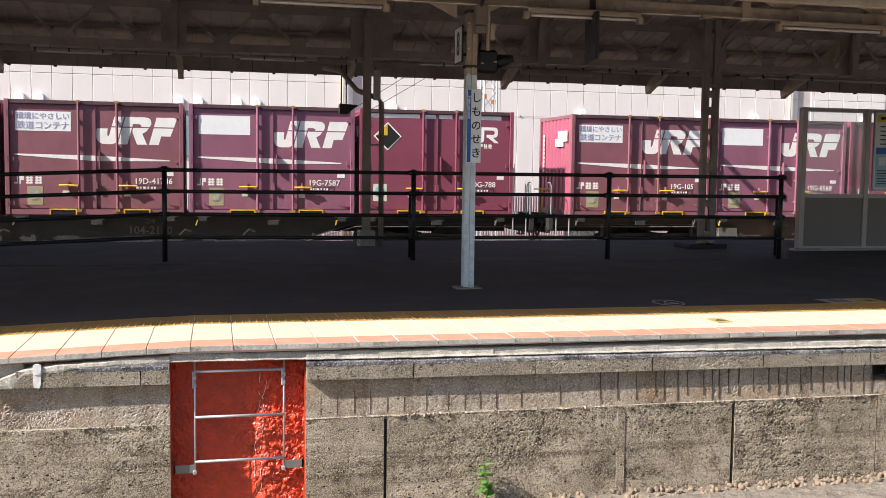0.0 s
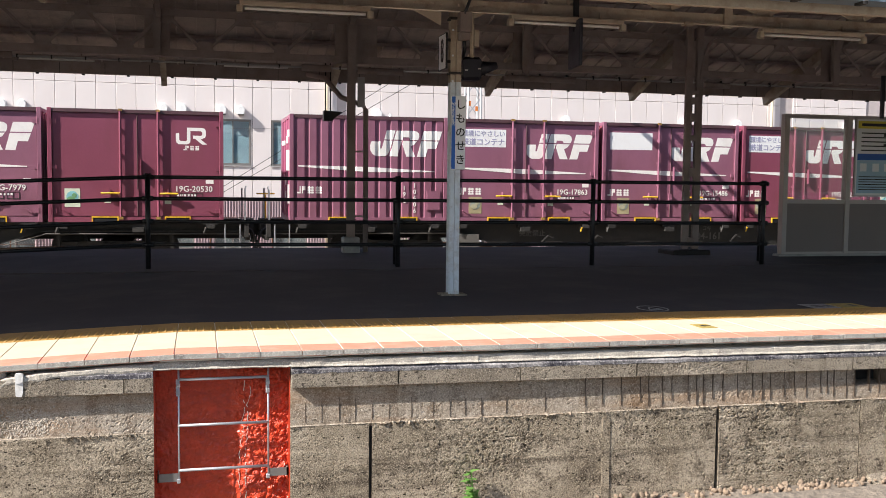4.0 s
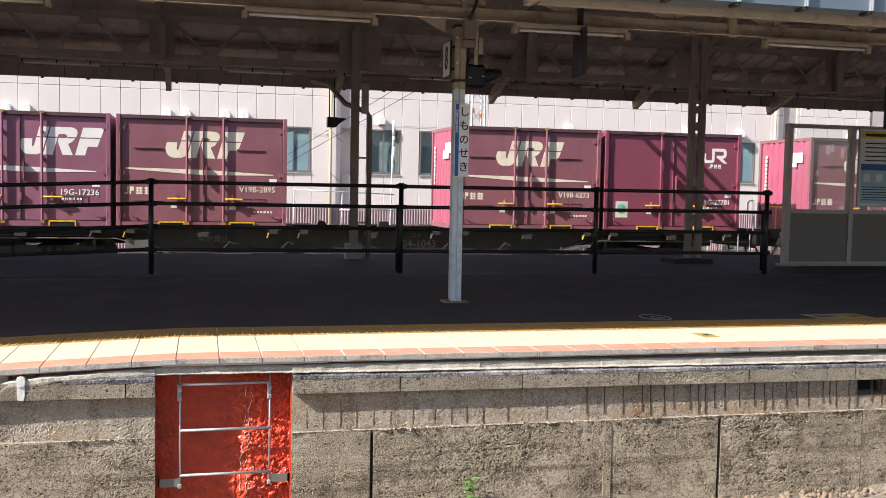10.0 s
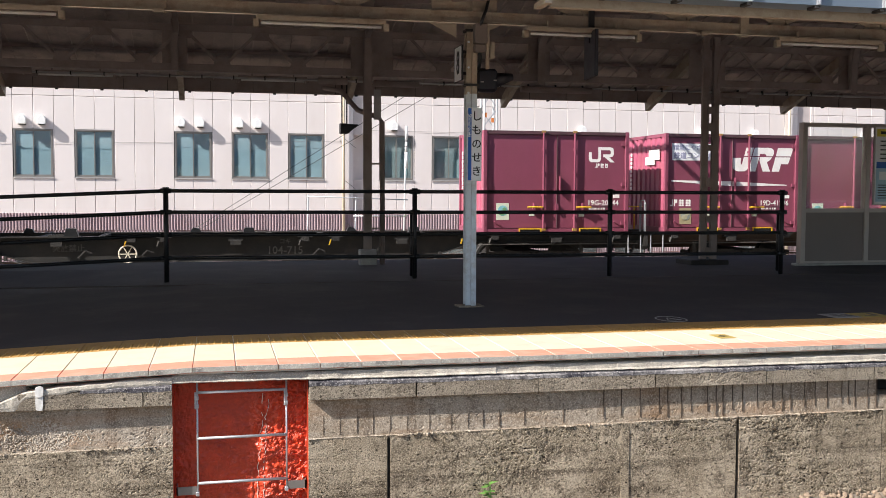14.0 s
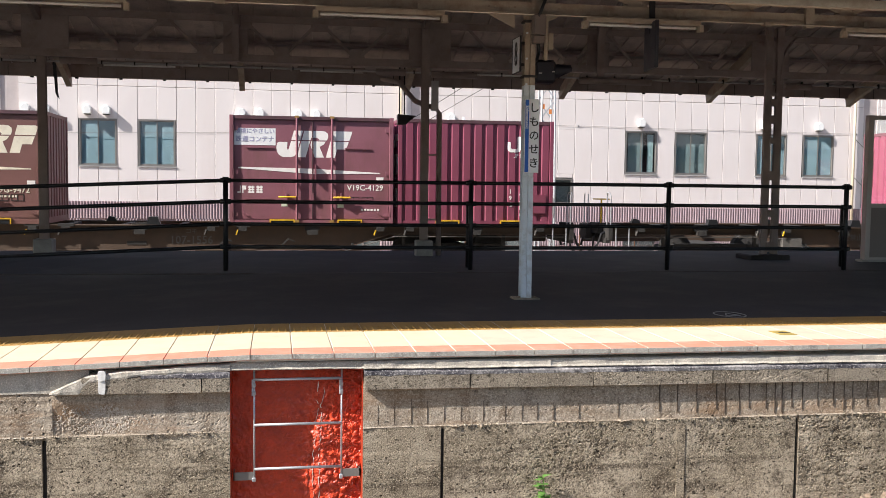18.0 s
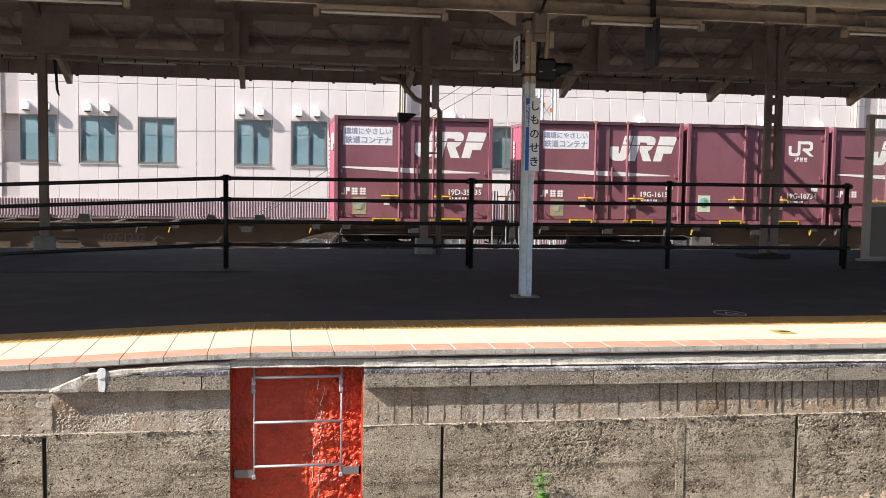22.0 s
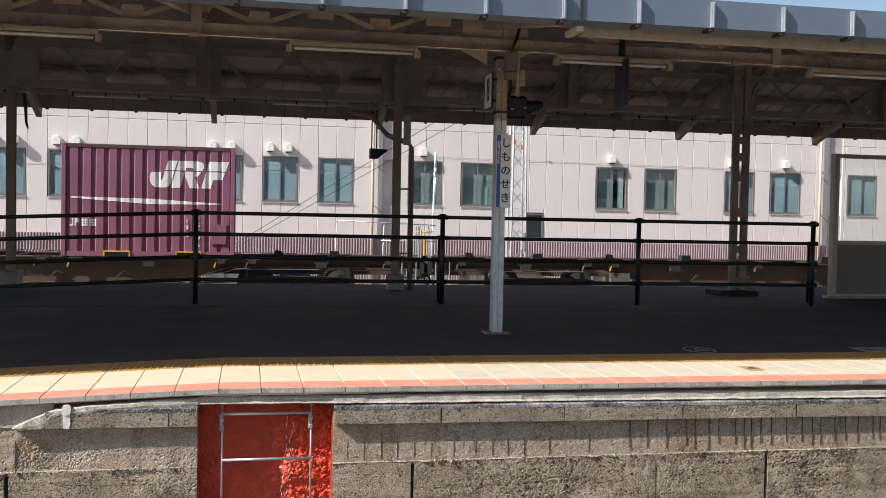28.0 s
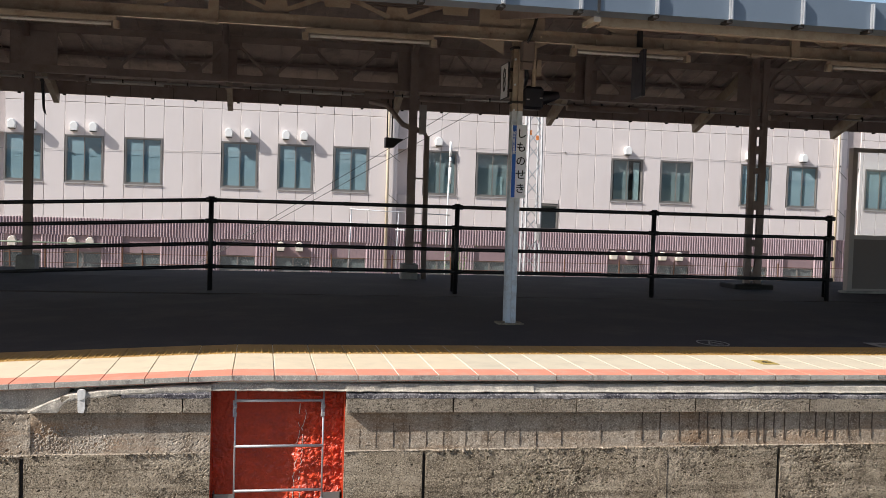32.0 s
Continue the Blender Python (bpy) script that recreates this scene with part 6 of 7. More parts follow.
        if v_type:
            for x, z in ((0.36, 1.74), (2.58, 1.74), (0.36, 0.58), (2.58, 0.58)):
                put(part("slit_hood", once("slit_hood", lambda: blocks((0, 0.60, -0.012, 0.01, 0, 0.025)), mat), mat, c), x, dy, z)
    if ident == "V19B-1278":
        for x, z, w, h in ((0.55, 2.16, 0.07, 0.13), (0.68, 2.20, 0.05, 0.11), (0.98, 2.08, 0.05, 0.14), (2.62, 2.16, 0.16, 0.06), (2.95, 2.18, 0.12, 0.05), (2.84, 1.92, 0.06, 0.07), (3.08, 2.02, 0.04, 0.1), (1.02, 0.64, 0.07, 0.06), (0.24, 1.55, 0.05, 0.08)):
            part("paint_patch", pill(x, z, w, h, 0.049, x * 7), PATCH, c, "pale touched-up patch")
    if hazard:
        white_band = once("white_band", lambda: blocks((0.2, 1.42, 0.012, 0.02, 2.27, 2.36), (1.53, 1.80, 0.012, 0.02, 2.27, 2.36), (1.88, 2.2, 0.012, 0.02, 2.27, 2.36), (2.36, 3.4, 0.012, 0.02, 2.27, 2.36)), MARK)
        put(part("white_band", white_band, MARK, c), 0, dy - 0.004, 0)
        part("placard_edge", once("placard_edge", lambda: slab(bmesh.new(), [(0.66, 1.51), (0.99, 1.84), (0.66, 2.17), (0.33, 1.84)], 0.05, 0.06), MARK), MARK, c)
        part("placard", once("placard", lambda: slab(bmesh.new(), [(0.66, 1.55), (0.95, 1.84), (0.66, 2.13), (0.37, 1.84)], 0.045, 0.05), INK), INK, c, "black hazard diamond")
        part("placard_top", once("placard_top", lambda: slab(bmesh.new(), [(0.38, 1.86), (0.655, 1.86), (0.655, 2.12)], 0.04, 0.045), YELLOW), YELLOW, c)
    # ends: shallow ribs and stepped marks, or plain doors with plates on the ribbed kind
    if corr:
        leaf = once("end_door", lambda: blocks((0.03, 0.07, 0.0, CW / 2 - 0.10, 0.13, CH - 0.10)), LIT_END_PURPLE)
        for y in (0.09, CW / 2 + 0.01):
            put(part("end_door", leaf, LIT_END_PURPLE, c, "pink-purple end door"), 0.0, y)
        for y in (0.42, CW / 2 - 0.28, CW / 2 + 0.28, CW - 0.42):
            put(part("end_rod", once("end_rod", lambda: tube(bmesh.new(), [(0.02, 0, 0.10), (0.02, 0, CH - 0.06)], 0.018, 6), LIT_END_PURPLE), LIT_END_PURPLE, c), 0, y)
        plates = (("white_plate", (0.0, 0.03, 0.30, 0.86, 1.18, 1.66)), ("white_plate", (0.0, 0.03, 0.34, 0.62, 0.42, 0.86)), ("small_plate", (0.0, 0.03, 1.0, 1.1, 0.55, 0.70)), ("small_plate", (0.0, 0.03, 1.0, 1.1, 0.84, 0.98)))
        for name, size in plates:
            part(name, once((name, size[4]), lambda: blocks(size), MARK), MARK, c, "white plate").location.x = -0.006
        number = once("end_number_row", lambda: blocks(*[(0.0, 0.03, 1.42 + i * 0.085, 1.48 + i * 0.085, 1.80, 1.91) for i in range(9)]), MARK)
        tagged(part("end_number", number, MARK, c), kind="stuff").location.x = -0.006
        em = part("end_emblem", once("end_emblem_small", lambda: blocks((0.0, 0.03, 0.24, 0.62, 1.96, 2.12), (0.0, 0.03, 0.42, 0.88, 1.82, 1.99)), MARK), MARK, c)
        em.location.x = -0.006
    else:
        # left end: sunlight partly put into a brighter red than the right end's
        part("end_sheet", once("end_sheet", lambda: ribbed(-CW + 0.09, -0.09, 8, True), LIT_END_RED), LIT_END_RED, c, "bright red end wall")
        em = part("end_emblem", once("end_emblem", lambda: blocks((0.0, 0.03, 0.35, 0.95, 1.82, 2.08), (0.0, 0.03, 0.62, 1.15, 1.70, 1.90)), MARK), MARK, c)
        em.location.x = -0.012
        number = once("end_number", lambda: blocks(*[(0.0, 0.02, 2.02, 2.09, 1.95 - i * 0.11, 2.03 - i * 0.11) for i in range(9)]), MARK)
        tagged(part("end_number", number, MARK, c), kind="stuff").location.x = -0.012
    put(part("end_sheet", once("end_sheet", lambda: ribbed(-CW + 0.09, -0.09, 8, True), mat), mat, c), CL, CW, 0, 0, 0, 180)
    return c


def wheel():
    bm = bmesh.new()
    prof = [(0.06, 0.05), (0.10, 0.09), (0.30, 0.05), (0.345, 0.065), (0.405, 0.065), (0.405, -0.045), (0.435, -0.055), (0.435, -0.075), (0.33, -0.075), (0.29, -0.03), (0.10, -0.03), (0.06, -0.05)]
    n = 24
    rings = [[bm.verts.new((r * math.cos(2 * math.pi * k / n), -y, r * math.sin(2 * math.pi * k / n))) for r, y in prof] for k in range(n)]
    for k in range(n):
        a, b = rings[k], rings[(k + 1) % n]
        for i in range(len(prof) - 1):
            bm.faces.new((a[i], b[i], b[i + 1], a[i + 1]))
    for k in range(6):
        a = 2 * math.pi * k / 6
        tube(bm, [(0.2 * math.cos(a), -0.06, 0.2 * math.sin(a)), (0.2 * math.cos(a), -0.09, 0.2 * math.sin(a))], 0.025, 6)
    return bm


def bogie_frame():
    bm = slab(bmesh.new(), [(-1.3, -0.02), (-0.75, -0.02), (-0.45, -0.24), (0.45, -0.24), (0.75, -0.02), (1.3, -0.02), (1.3, 0.10), (0.6, 0.14), (-0.6, 0.14), (-1.3, 0.10)], -0.06, 0.06)
    for x in (-0.95, 0.95):
        box(bm, x - 0.17, x + 0.17, -0.12, 0.08, -0.13, 0.13)
    for x in (-0.2, 0.0, 0.2):
        tube(bm, [(x, -0.08, -0.22), (x, -0.08, 0.1)], 0.075, 8)
    box(bm, -0.35, 0.35, 0.0, 1.9, -0.1, 0.12)
    return bm


WAGON_BOGIES = []


def wagon(colour, number, load):
    """A bogie flat wagon; its origin lies at rail level under the left end of its first slot."""
    mat = FRAMES[colour]
    w = thing("flat_wagon", f"{'brown' if colour == 'brown' else 'grimy black'} bogie flat wagon for containers", "wagon", group="flat wagons")
    top = DECK_Z - RAIL_Z
    L = 19.0
    sill = lambda: slab(bmesh.new(), [(-0.42, top - 0.03), (-0.42, top - 0.21), (3.9, top - 0.21), (5.1, top - 0.58), (13.9, top - 0.58), (15.1, top - 0.21), (L + 0.42, top - 0.21), (L + 0.42, top - 0.03)], 0.18, 0.21)  # noqa: E731
    part("side_sill", once("side_sill", sill, mat), mat, w)
    part("sill_flange", once("sill_flange", lambda: bar(bar(bar(bar(bar(bmesh.new(), (-0.42, 0.18, top - 0.21), (3.9, 0.18, top - 0.21), 0.14, 0.02), (3.9, 0.18, top - 0.21), (5.1, 0.18, top - 0.58), 0.14, 0.02), (5.1, 0.18, top - 0.58), (13.9, 0.18, top - 0.58), 0.14, 0.02), (13.9, 0.18, top - 0.58), (15.1, 0.18, top - 0.21), 0.14, 0.02), (15.1, 0.18, top - 0.21), (L + 0.42, 0.18, top - 0.21), 0.14, 0.02), mat), mat, w)
    for y in (0.03, 2.25):
        put(part("top_flange", once("top_flange", lambda: blocks((-0.45, L + 0.45, 0.0, 0.17, top - 0.03, top - 0.008)), mat), mat, w), 0, y)
    part("far_sill", once("far_sill", lambda: blocks((-0.45, L + 0.45, 2.3, 2.33, top - 0.5, top - 0.03)), mat), mat, w)
    for i in range(15):
        put(part("cross_beam", once("cross_beam", lambda: blocks((0, 0.14, 0.2, 2.25, top - 0.2, top - 0.03)), SOOT), SOOT, w), 0.1 + i * 1.27)
    for x in (-0.52, L + 0.42):
        put(part("end_beam", once("end_beam", lambda: blocks((0, 0.1, 0.05, 2.4, top - 0.34, top - 0.02)), SOOT), SOOT, w), x)
    for i in range(5):
        for s in (0.12, CL - 0.46):
            lk = put(part("twist_lock", once("twist_lock", lambda: blocks((0, 0.34, 0.02, 0.16, -0.04, 0.02), (0.08, 0.26, 0.0, 0.1, -0.13, -0.04), (0.03, 0.08, -0.01, 0.05, -0.19, -0.1)), SOOT), SOOT, w), i * SLOT + s, 0, top - 0.01)
            part("lever", once("lock_lever", lambda: bar(bmesh.new(), (0.06, -0.03, -0.1), (0.02, -0.03, -0.22), 0.025, 0.025), YELLOW if i % 2 else SILVER), SILVER, lk)
        if i not in load:
            put(part("lock_block", once("lock_block", lambda: slab(bmesh.new(), [(-0.16, 0), (0.16, 0), (0.12, 0.1), (0.10, 0.18), (-0.10, 0.18), (-0.12, 0.1)], 0.04, 0.22), BLACK), BLACK, w), i * SLOT + CL / 2 + 0.3, 0, top - 0.01)
            put(part("lock_block", once("lock_hump", lambda: slab(bmesh.new(), [(-0.14, 0), (0.12, 0), (0.06, 0.09), (-0.08, 0.12)], 2.1, 2.25), BLACK), BLACK, w), i * SLOT + CL / 2 - 0.9, 0, top - 0.01)
        put(part("guide", once("guide", lambda: blocks((-0.17, 0.17, 0.05, 0.2, -0.1, 0.05), (-0.12, 0.12, 0.0, 0.08, -0.2, -0.1)), SOOT), SOOT, w), i * SLOT + CL / 2, 0, top - 0.02)
    for x, z in ((6.1, 0.30), (7.4, 0.30), (11.2, 0.28), (12.6, 0.30)):
        put(part("hook", once("hook", lambda: bar(bar(bmesh.new(), (0, 0.06, 0), (0.16, 0.04, 0.16), 0.03, 0.03), (0.16, 0.04, 0.16), (0.30, 0.05, 0.10), 0.03, 0.03), SOOT), SOOT, w), x, 0, top - 0.48)
    # dark plate on the solid sill, painted shade in place of an open slot
    put(part("slot_hole", once("slot_hole", lambda: blocks((0, 0.42, 0.17, 0.18, 0, 0.08)), SOOT), SOOT, w), 9.2, 0, top - 0.46)
    put(part("number", letters(number, 0.25, SILVER), SILVER, w), 10.6, 0.172, top - 0.36)
    put(part("type_mark", letters("コキ", 0.13, SILVER), SILVER, w), 10.6, 0.172, top - 0.16)
    put(part("warning", letters("突放禁止", 0.17, SILVER), SILVER, w), 5.9, 0.172, top - 0.28)
    part("air_tank", once("air_tank", lambda: tube(tube(bmesh.new(), [(6.8, 0.9, 0.5), (8.0, 0.9, 0.5)], 0.18, 12), [(10.6, 1.2, 0.45), (12.0, 1.2, 0.45)], 0.16, 12), SOOT), SOOT, w)
    part("brake_rod", once("brake_rod", lambda: tube(bmesh.new(), [(3.4, 0.3, 0.46), (6.6, 0.34, 0.36), (12.4, 0.34, 0.36), (15.6, 0.3, 0.46)], 0.022, 6), FRAMES["brown"]), FRAMES["brown"], w)
    part("air_pipe", once("air_pipe", lambda: tube(bmesh.new(), [(-0.3, 0.16, top - 0.27), (3.8, 0.07, top - 0.26), (5.05, 0.07, top - 0.63), (13.95, 0.07, top - 0.63), (15.2, 0.07, top - 0.26), (L + 0.3, 0.16, top - 0.27)], 0.013, 6), SILVER), SILVER, w)
    for x in (4.6, 9.7, 14.2):
        put(part("pipe_clip", once("pipe_clip", lambda: blocks((0, 0.05, 0.03, 0.12, top - 0.66, top - 0.56)), SOOT), SOOT, w), x if 5 < x < 14 else x, 0, 0 if 5 < x < 14 else 0.14)
    for x in (0.9, 3.3, 15.4, 17.8):
        put(part("brake_hanger", once("brake_hanger", lambda: bar(blocks((0, 0.07, 0.2, 0.27, 0.14, top - 0.2)), (0.03, 0.23, 0.16), (0.32, 0.23, 0.30), 0.05, 0.05), SOOT), SOOT, w), x)
    part("equipment_box", once("equipment_box", lambda: blocks((4.0, 4.5, 0.02, 0.3, 0.42, 0.72)), SILVER), SILVER, w, "silver equipment box")
    if number not in ("104-683", "104-715", "107-291"):
        hand = None
    else:
        rim = CREAMMARK if number == "104-715" else YELLOW
        hand = part("brake_wheel", once("brake_wheel", lambda: tube(bmesh.new(), [(0.19 * math.cos(a), 0, 0.19 * math.sin(a)) for a in (2 * math.pi * k / 16 for k in range(17))], 0.018, 6), rim), rim, w, "painted brake hand wheel")
        put(hand, 7.15, 0.02, top - 0.40)
        part("spokes", once("brake_spokes", lambda: bar(bar(bar(bmesh.new(), (-0.18, 0, 0), (0.18, 0, 0), 0.02, 0.02), (-0.09, 0, -0.155), (0.09, 0, 0.155), 0.02, 0.02), (-0.09, 0, 0.155), (0.09, 0, -0.155), 0.02, 0.02), rim), rim, hand)
    for x0, s in ((-0.45, -1), (L + 0.45, 1)):
        hr = part("end_rail", once(("end_rail", s), lambda: tube(bmesh.new(), [(x0, 0.12, top - 0.2), (x0, 0.12, top + 0.72), (x0 + 0.02 * s, 0.16, top + 0.80), (x0 + 0.02 * s, 0.36, top + 0.80), (x0, 0.40, top + 0.72), (x0, 0.40, top - 0.2)], 0.015, 6), GALV), GALV, w, "grey end handrail")
        part("end_rail", once(("far_end_rail", s), lambda: tube(bmesh.new(), [(x0, 1.9, top - 0.2), (x0, 1.9, top + 0.75), (x0, 2.2, top + 0.75), (x0, 2.2, top - 0.2)], 0.015, 6), GALV), GALV, w, "grey end handrail")
        part("step", once(("end_step", s), lambda: tube(bmesh.new(), [(x0 - 0.12 * s, 0.06, top - 0.05), (x0 - 0.12 * s, 0.06, top - 0.62), (x0 - 0.45 * s, 0.06, top - 0.62), (x0 - 0.45 * s, 0.06, top - 0.05)], 0.018, 6), GALV), GALV, hr, "grey step iron")
        if s < 0:
            part("brake_column", once("brake_column", lambda: tube(tube(bmesh.new(), [(x0 - 0.05, 0.7, top - 0.2), (x0 - 0.05, 0.7, top + 0.62)], 0.022, 6), [(x0 - 0.05 + 0.2 * math.cos(a), 0.7 + 0.2 * math.sin(a), top + 0.64) for a in (2 * math.pi * k / 12 for k in range(13))], 0.014, 5), YELLOW), YELLOW, w, "yellow brake column")
        part("coupler", once(("coupler", s), lambda: blocks((min(x0, x0 + 0.3 * s), max(x0, x0 + 0.3 * s), 1.1, 1.34, top - 0.3, top - 0.06), (min(x0 + 0.18 * s, x0 + 0.34 * s), max(x0 + 0.18 * s, x0 + 0.34 * s), 1.02, 1.42, top - 0.34, top - 0.02)), SOOT), SOOT, w)
        part("hose", once(("hose", s), lambda: tube(bmesh.new(), [(x0 + 0.04 * s, 0.8, top - 0.15), (x0 + 0.2 * s, 0.8, top - 0.3), (x0 + 0.22 * s, 0.8, top - 0.6), (x0 + 0.33 * s, 0.8, top - 0.66)], 0.025, 6), BLACK), BLACK, w)
        for i, y in enumerate((0.35, 1.7)):
            part("hose", once(("loop_hose", s, i), lambda: tube(bmesh.new(), [(x0, y, top - 0.12), (x0 + 0.16 * s, y - 0.02, top - 0.2), (x0 + 0.24 * s, y, top - 0.45 - 0.1 * i), (x0 + 0.36 * s, y, top - 0.62 + 0.1 * i)], 0.028, 6), BLACK), BLACK, w)
        part("coupling_gear", once(("coupling_gear", s), lambda: blocks((min(x0, x0 + 0.2 * s), max(x0, x0 + 0.2 * s), 0.5, 1.1, top - 0.2, top + 0.06), (min(x0, x0 + 0.1 * s), max(x0, x0 + 0.1 * s), 0.15, 2.2, top - 0.42, top - 0.30)), SOOT), SOOT, w)
    for x in (2.4, 16.6):
        b = part("bogie", once("bogie", bogie_frame, SOOT), SOOT, w, "sooty bogie frame")
        put(b, x, 0.42, 0.43)
        for ax in (-0.95, 0.95):
            wh = part("wheel", once("wheel", wheel, SOOT, smooth=False), SOOT, b)
            put(wh, ax, 0.27, -0.025)
            WAGON_BOGIES.append((w, x + ax, wh, ax))
        part("axle", once("axle", lambda: tube(tube(bmesh.new(), [(-0.95, 0.2, -0.025), (-0.95, 1.5, -0.025)], 0.07, 8), [(0.95, 0.2, -0.025), (0.95, 1.5, -0.025)], 0.07, 8), SOOT), SOOT, b)
    return w


C = dict
TRAIN = [  # wagon colour, number, offset of its first slot, containers by slot
    ("brown", "107-883", 0.0, {0: C(paint="faded", mark="heavy", ident="19G-105", banner="words"), 1: C(paint="purple", mark="heavy", ident="19G-6568", banner="blank"), 2: C(paint="maroon", mark="ring", ident="19G-20311")}),
    ("black", "104-2180", -20.43, {4: C(paint="maroon", mark="ring", ident="20G-788", hazard=True), 3: C(paint="purple", mark="heavy", ident="19G-7587", banner="blank", sticker=True), 2: C(paint="faded", mark="heavy", ident="19D-41746", banner="words"), 1: C(paint="maroon", mark="ring", ident="19G-22277", corr=True), 0: C(paint="maroon", mark="ring", ident="19G-21716")}),
    ("black", "104-161", -40.89, {4: C(paint="maroon", mark="ring", ident="19G-21506"), 3: C(paint="maroon", mark="heavy", ident="19G-16276", banner="words"), 2: C(paint="purple", mark="heavy", ident="19G-15486", banner="blank"), 1: C(paint="purple", mark="heavy", ident="19G-17863", banner="words"), 0: C(paint="purple", mark="heavy", ident="19G-10606", corr=True)}),
    ("black", "104-494", -61.33, {4: C(paint="maroon", mark="ring", ident="19G-20530"), 3: C(paint="purple", mark="heavy", ident="19G-7979", banner="blank"), 2: C(paint="purple", mark="heavy", ident="19G-1762", corr=True), 1: C(paint="purple", mark="heavy", ident="19G-10354", corr=True), 0: C(paint="purple", mark="heavy", ident="19G-6174", corr=True, small=True, stripe=False)}),
    ("black", "104-683", -81.29, {4: C(paint="purple", mark="heavy", ident="19G-17265", corr=True), 3: C(paint="purple", mark="heavy", ident="19G-5882", corr=True, small=True, stripe=False), 2: C(paint="faded", mark="heavy", ident="V19C-4678", banner="words", sticker=False), 1: C(paint="purple", mark="heavy", ident="19C-2619", banner="words", sticker=False), 0: C(paint="faded", mark="heavy", ident="V19B-1278", sticker=False)}),
    ("black", "104-1043", -102.25, {4: C(paint="maroon", mark="ring", ident="19G-22781"), 3: C(paint="faded", mark="heavy", ident="V19B-6273", sticker=False), 1: C(paint="faded", mark="heavy", ident="V19B-2895", sticker=False), 0: C(paint="purple", mark="heavy", ident="19G-17236", banner="words")}),
    ("brown", "107-504", -122.73, {4: C(paint="maroon", mark="ring", ident="19G-21916"), 3: C(paint="purple", mark="heavy", ident="19G-1991", corr=True), 2: C(paint="faded", mark="heavy", ident="19G-871", corr=True), 1: C(paint="maroon", mark="ring", ident="19G-21629"), 0: C(paint="maroon", mark="heavy", ident="19D-41296", banner="words")}),
    ("black", "104-715", -142.66, {4: C(paint="maroon", mark="ring", ident="19G-20544"), 0: C(paint="purple", mark="heavy", ident="19D-36262", banner="words")}),
    ("brown", "107-291", -163.0, {2: C(paint="faded", mark="heavy", ident="V19C-4487", banner="words", sticker=False)}),
    ("brown", "107-1556", -183.91, {4: C(paint="maroon", mark="ring", ident="19G-19486", corr=True), 3: C(paint="faded", mark="heavy", ident="V19C-4129", banner="words", sticker=False), 1: C(paint="brown", mark="heavy", ident="19G-9472", banner="blank"), 0: C(paint="faded", mark="heavy", ident="19D-38383", banner="words")}),
    ("brown", "106-1118", -204.12, {4: C(paint="purple", mark="heavy", ident="19D-25058", banner="words"), 3: C(paint="maroon", mark="heavy", ident="V19B-7031", sticker=False), 2: C(paint="faded", mark="heavy", ident="V19B-1613", sticker=False), 1: C(paint="faded", mark="ring", ident="19G-18734"), 0: C(paint="faded", mark="heavy", ident="19G-16151", banner="words")}),
    ("brown", "107-1232", -224.10, {4: C(paint="faded", mark="heavy", ident="19D-35135", banner="words"), 0: C(paint="maroon", mark="ring", ident="19D-45629")}),
    ("brown", "107-1535", -245.0, {4: C(paint="faded", mark="heavy", ident="19G-1001", corr=True), 3: C(paint="purple", mark="heavy", ident="19G-814", banner="blank"), 2: C(paint="maroon", mark="heavy", ident="19G-6152", banner="blank", stripe=False, small=True, sticker=False), 1: C(paint="maroon", mark="ring", ident="19D-43095"), 0: C(paint="maroon", mark="ring", ident="19G-1886", corr=True)}),
    ("brown", "107-777", -265.05, {}),
    ("brown", "107-1622", -285.18, {3: C(paint="purple", mark="heavy", ident="19G-15695", corr=True), 1: C(paint="purple", mark="heavy", ident="19G-15421", corr=True)}),
]


def train_x(t):
    """Where the first wagon's first slot begins at t seconds: the train gathers speed slowly."""
    u = t / 16 - 1
    return TRAVEL[0] + u * (TRAVEL[1] + u * (TRAVEL[2] + u * (TRAVEL[3] + u * TRAVEL[4])))


TRAVEL = [152.401, 151.4532, 6.8368, -0.3667, 0.2529]
MOVERS = []
for colour, number, off, load in TRAIN:
    w = wagon(colour, number, load)
    MOVERS.append((w, off, RAIL_Z))
    if number == "107-1622":
        for y, z in ((0.40, 0.94), (2.20, 0.97)):
            board = part("tail_disc", disc(bmesh.new(), 0, 0, 0.175, -0.006, 0.006), TAILRED, w, "red reflecting tail disc")
            put(board, -0.50, y, z, 0, 0, 78)
            part("disc_bracket", blocks((-0.02, 0.02, 0.006, 0.03, -0.2, 0.06)), ALULIGHT, board)
    for slot, spec in load.items():
        MOVERS.append((container(**spec), off + slot * SLOT, DECK_Z))

# ---- paving along the platform edge ----
def tilted(x0, x1, y0, y1, z0, z1, drop):
    """A slab whose left side lies lower by drop."""
    bm = blocks((x0, x1, y0, y1, z0, z1))
    for v in bm.verts:
        if v.co.x < (x0 + x1) / 2:
            v.co.z -= drop
    return bm


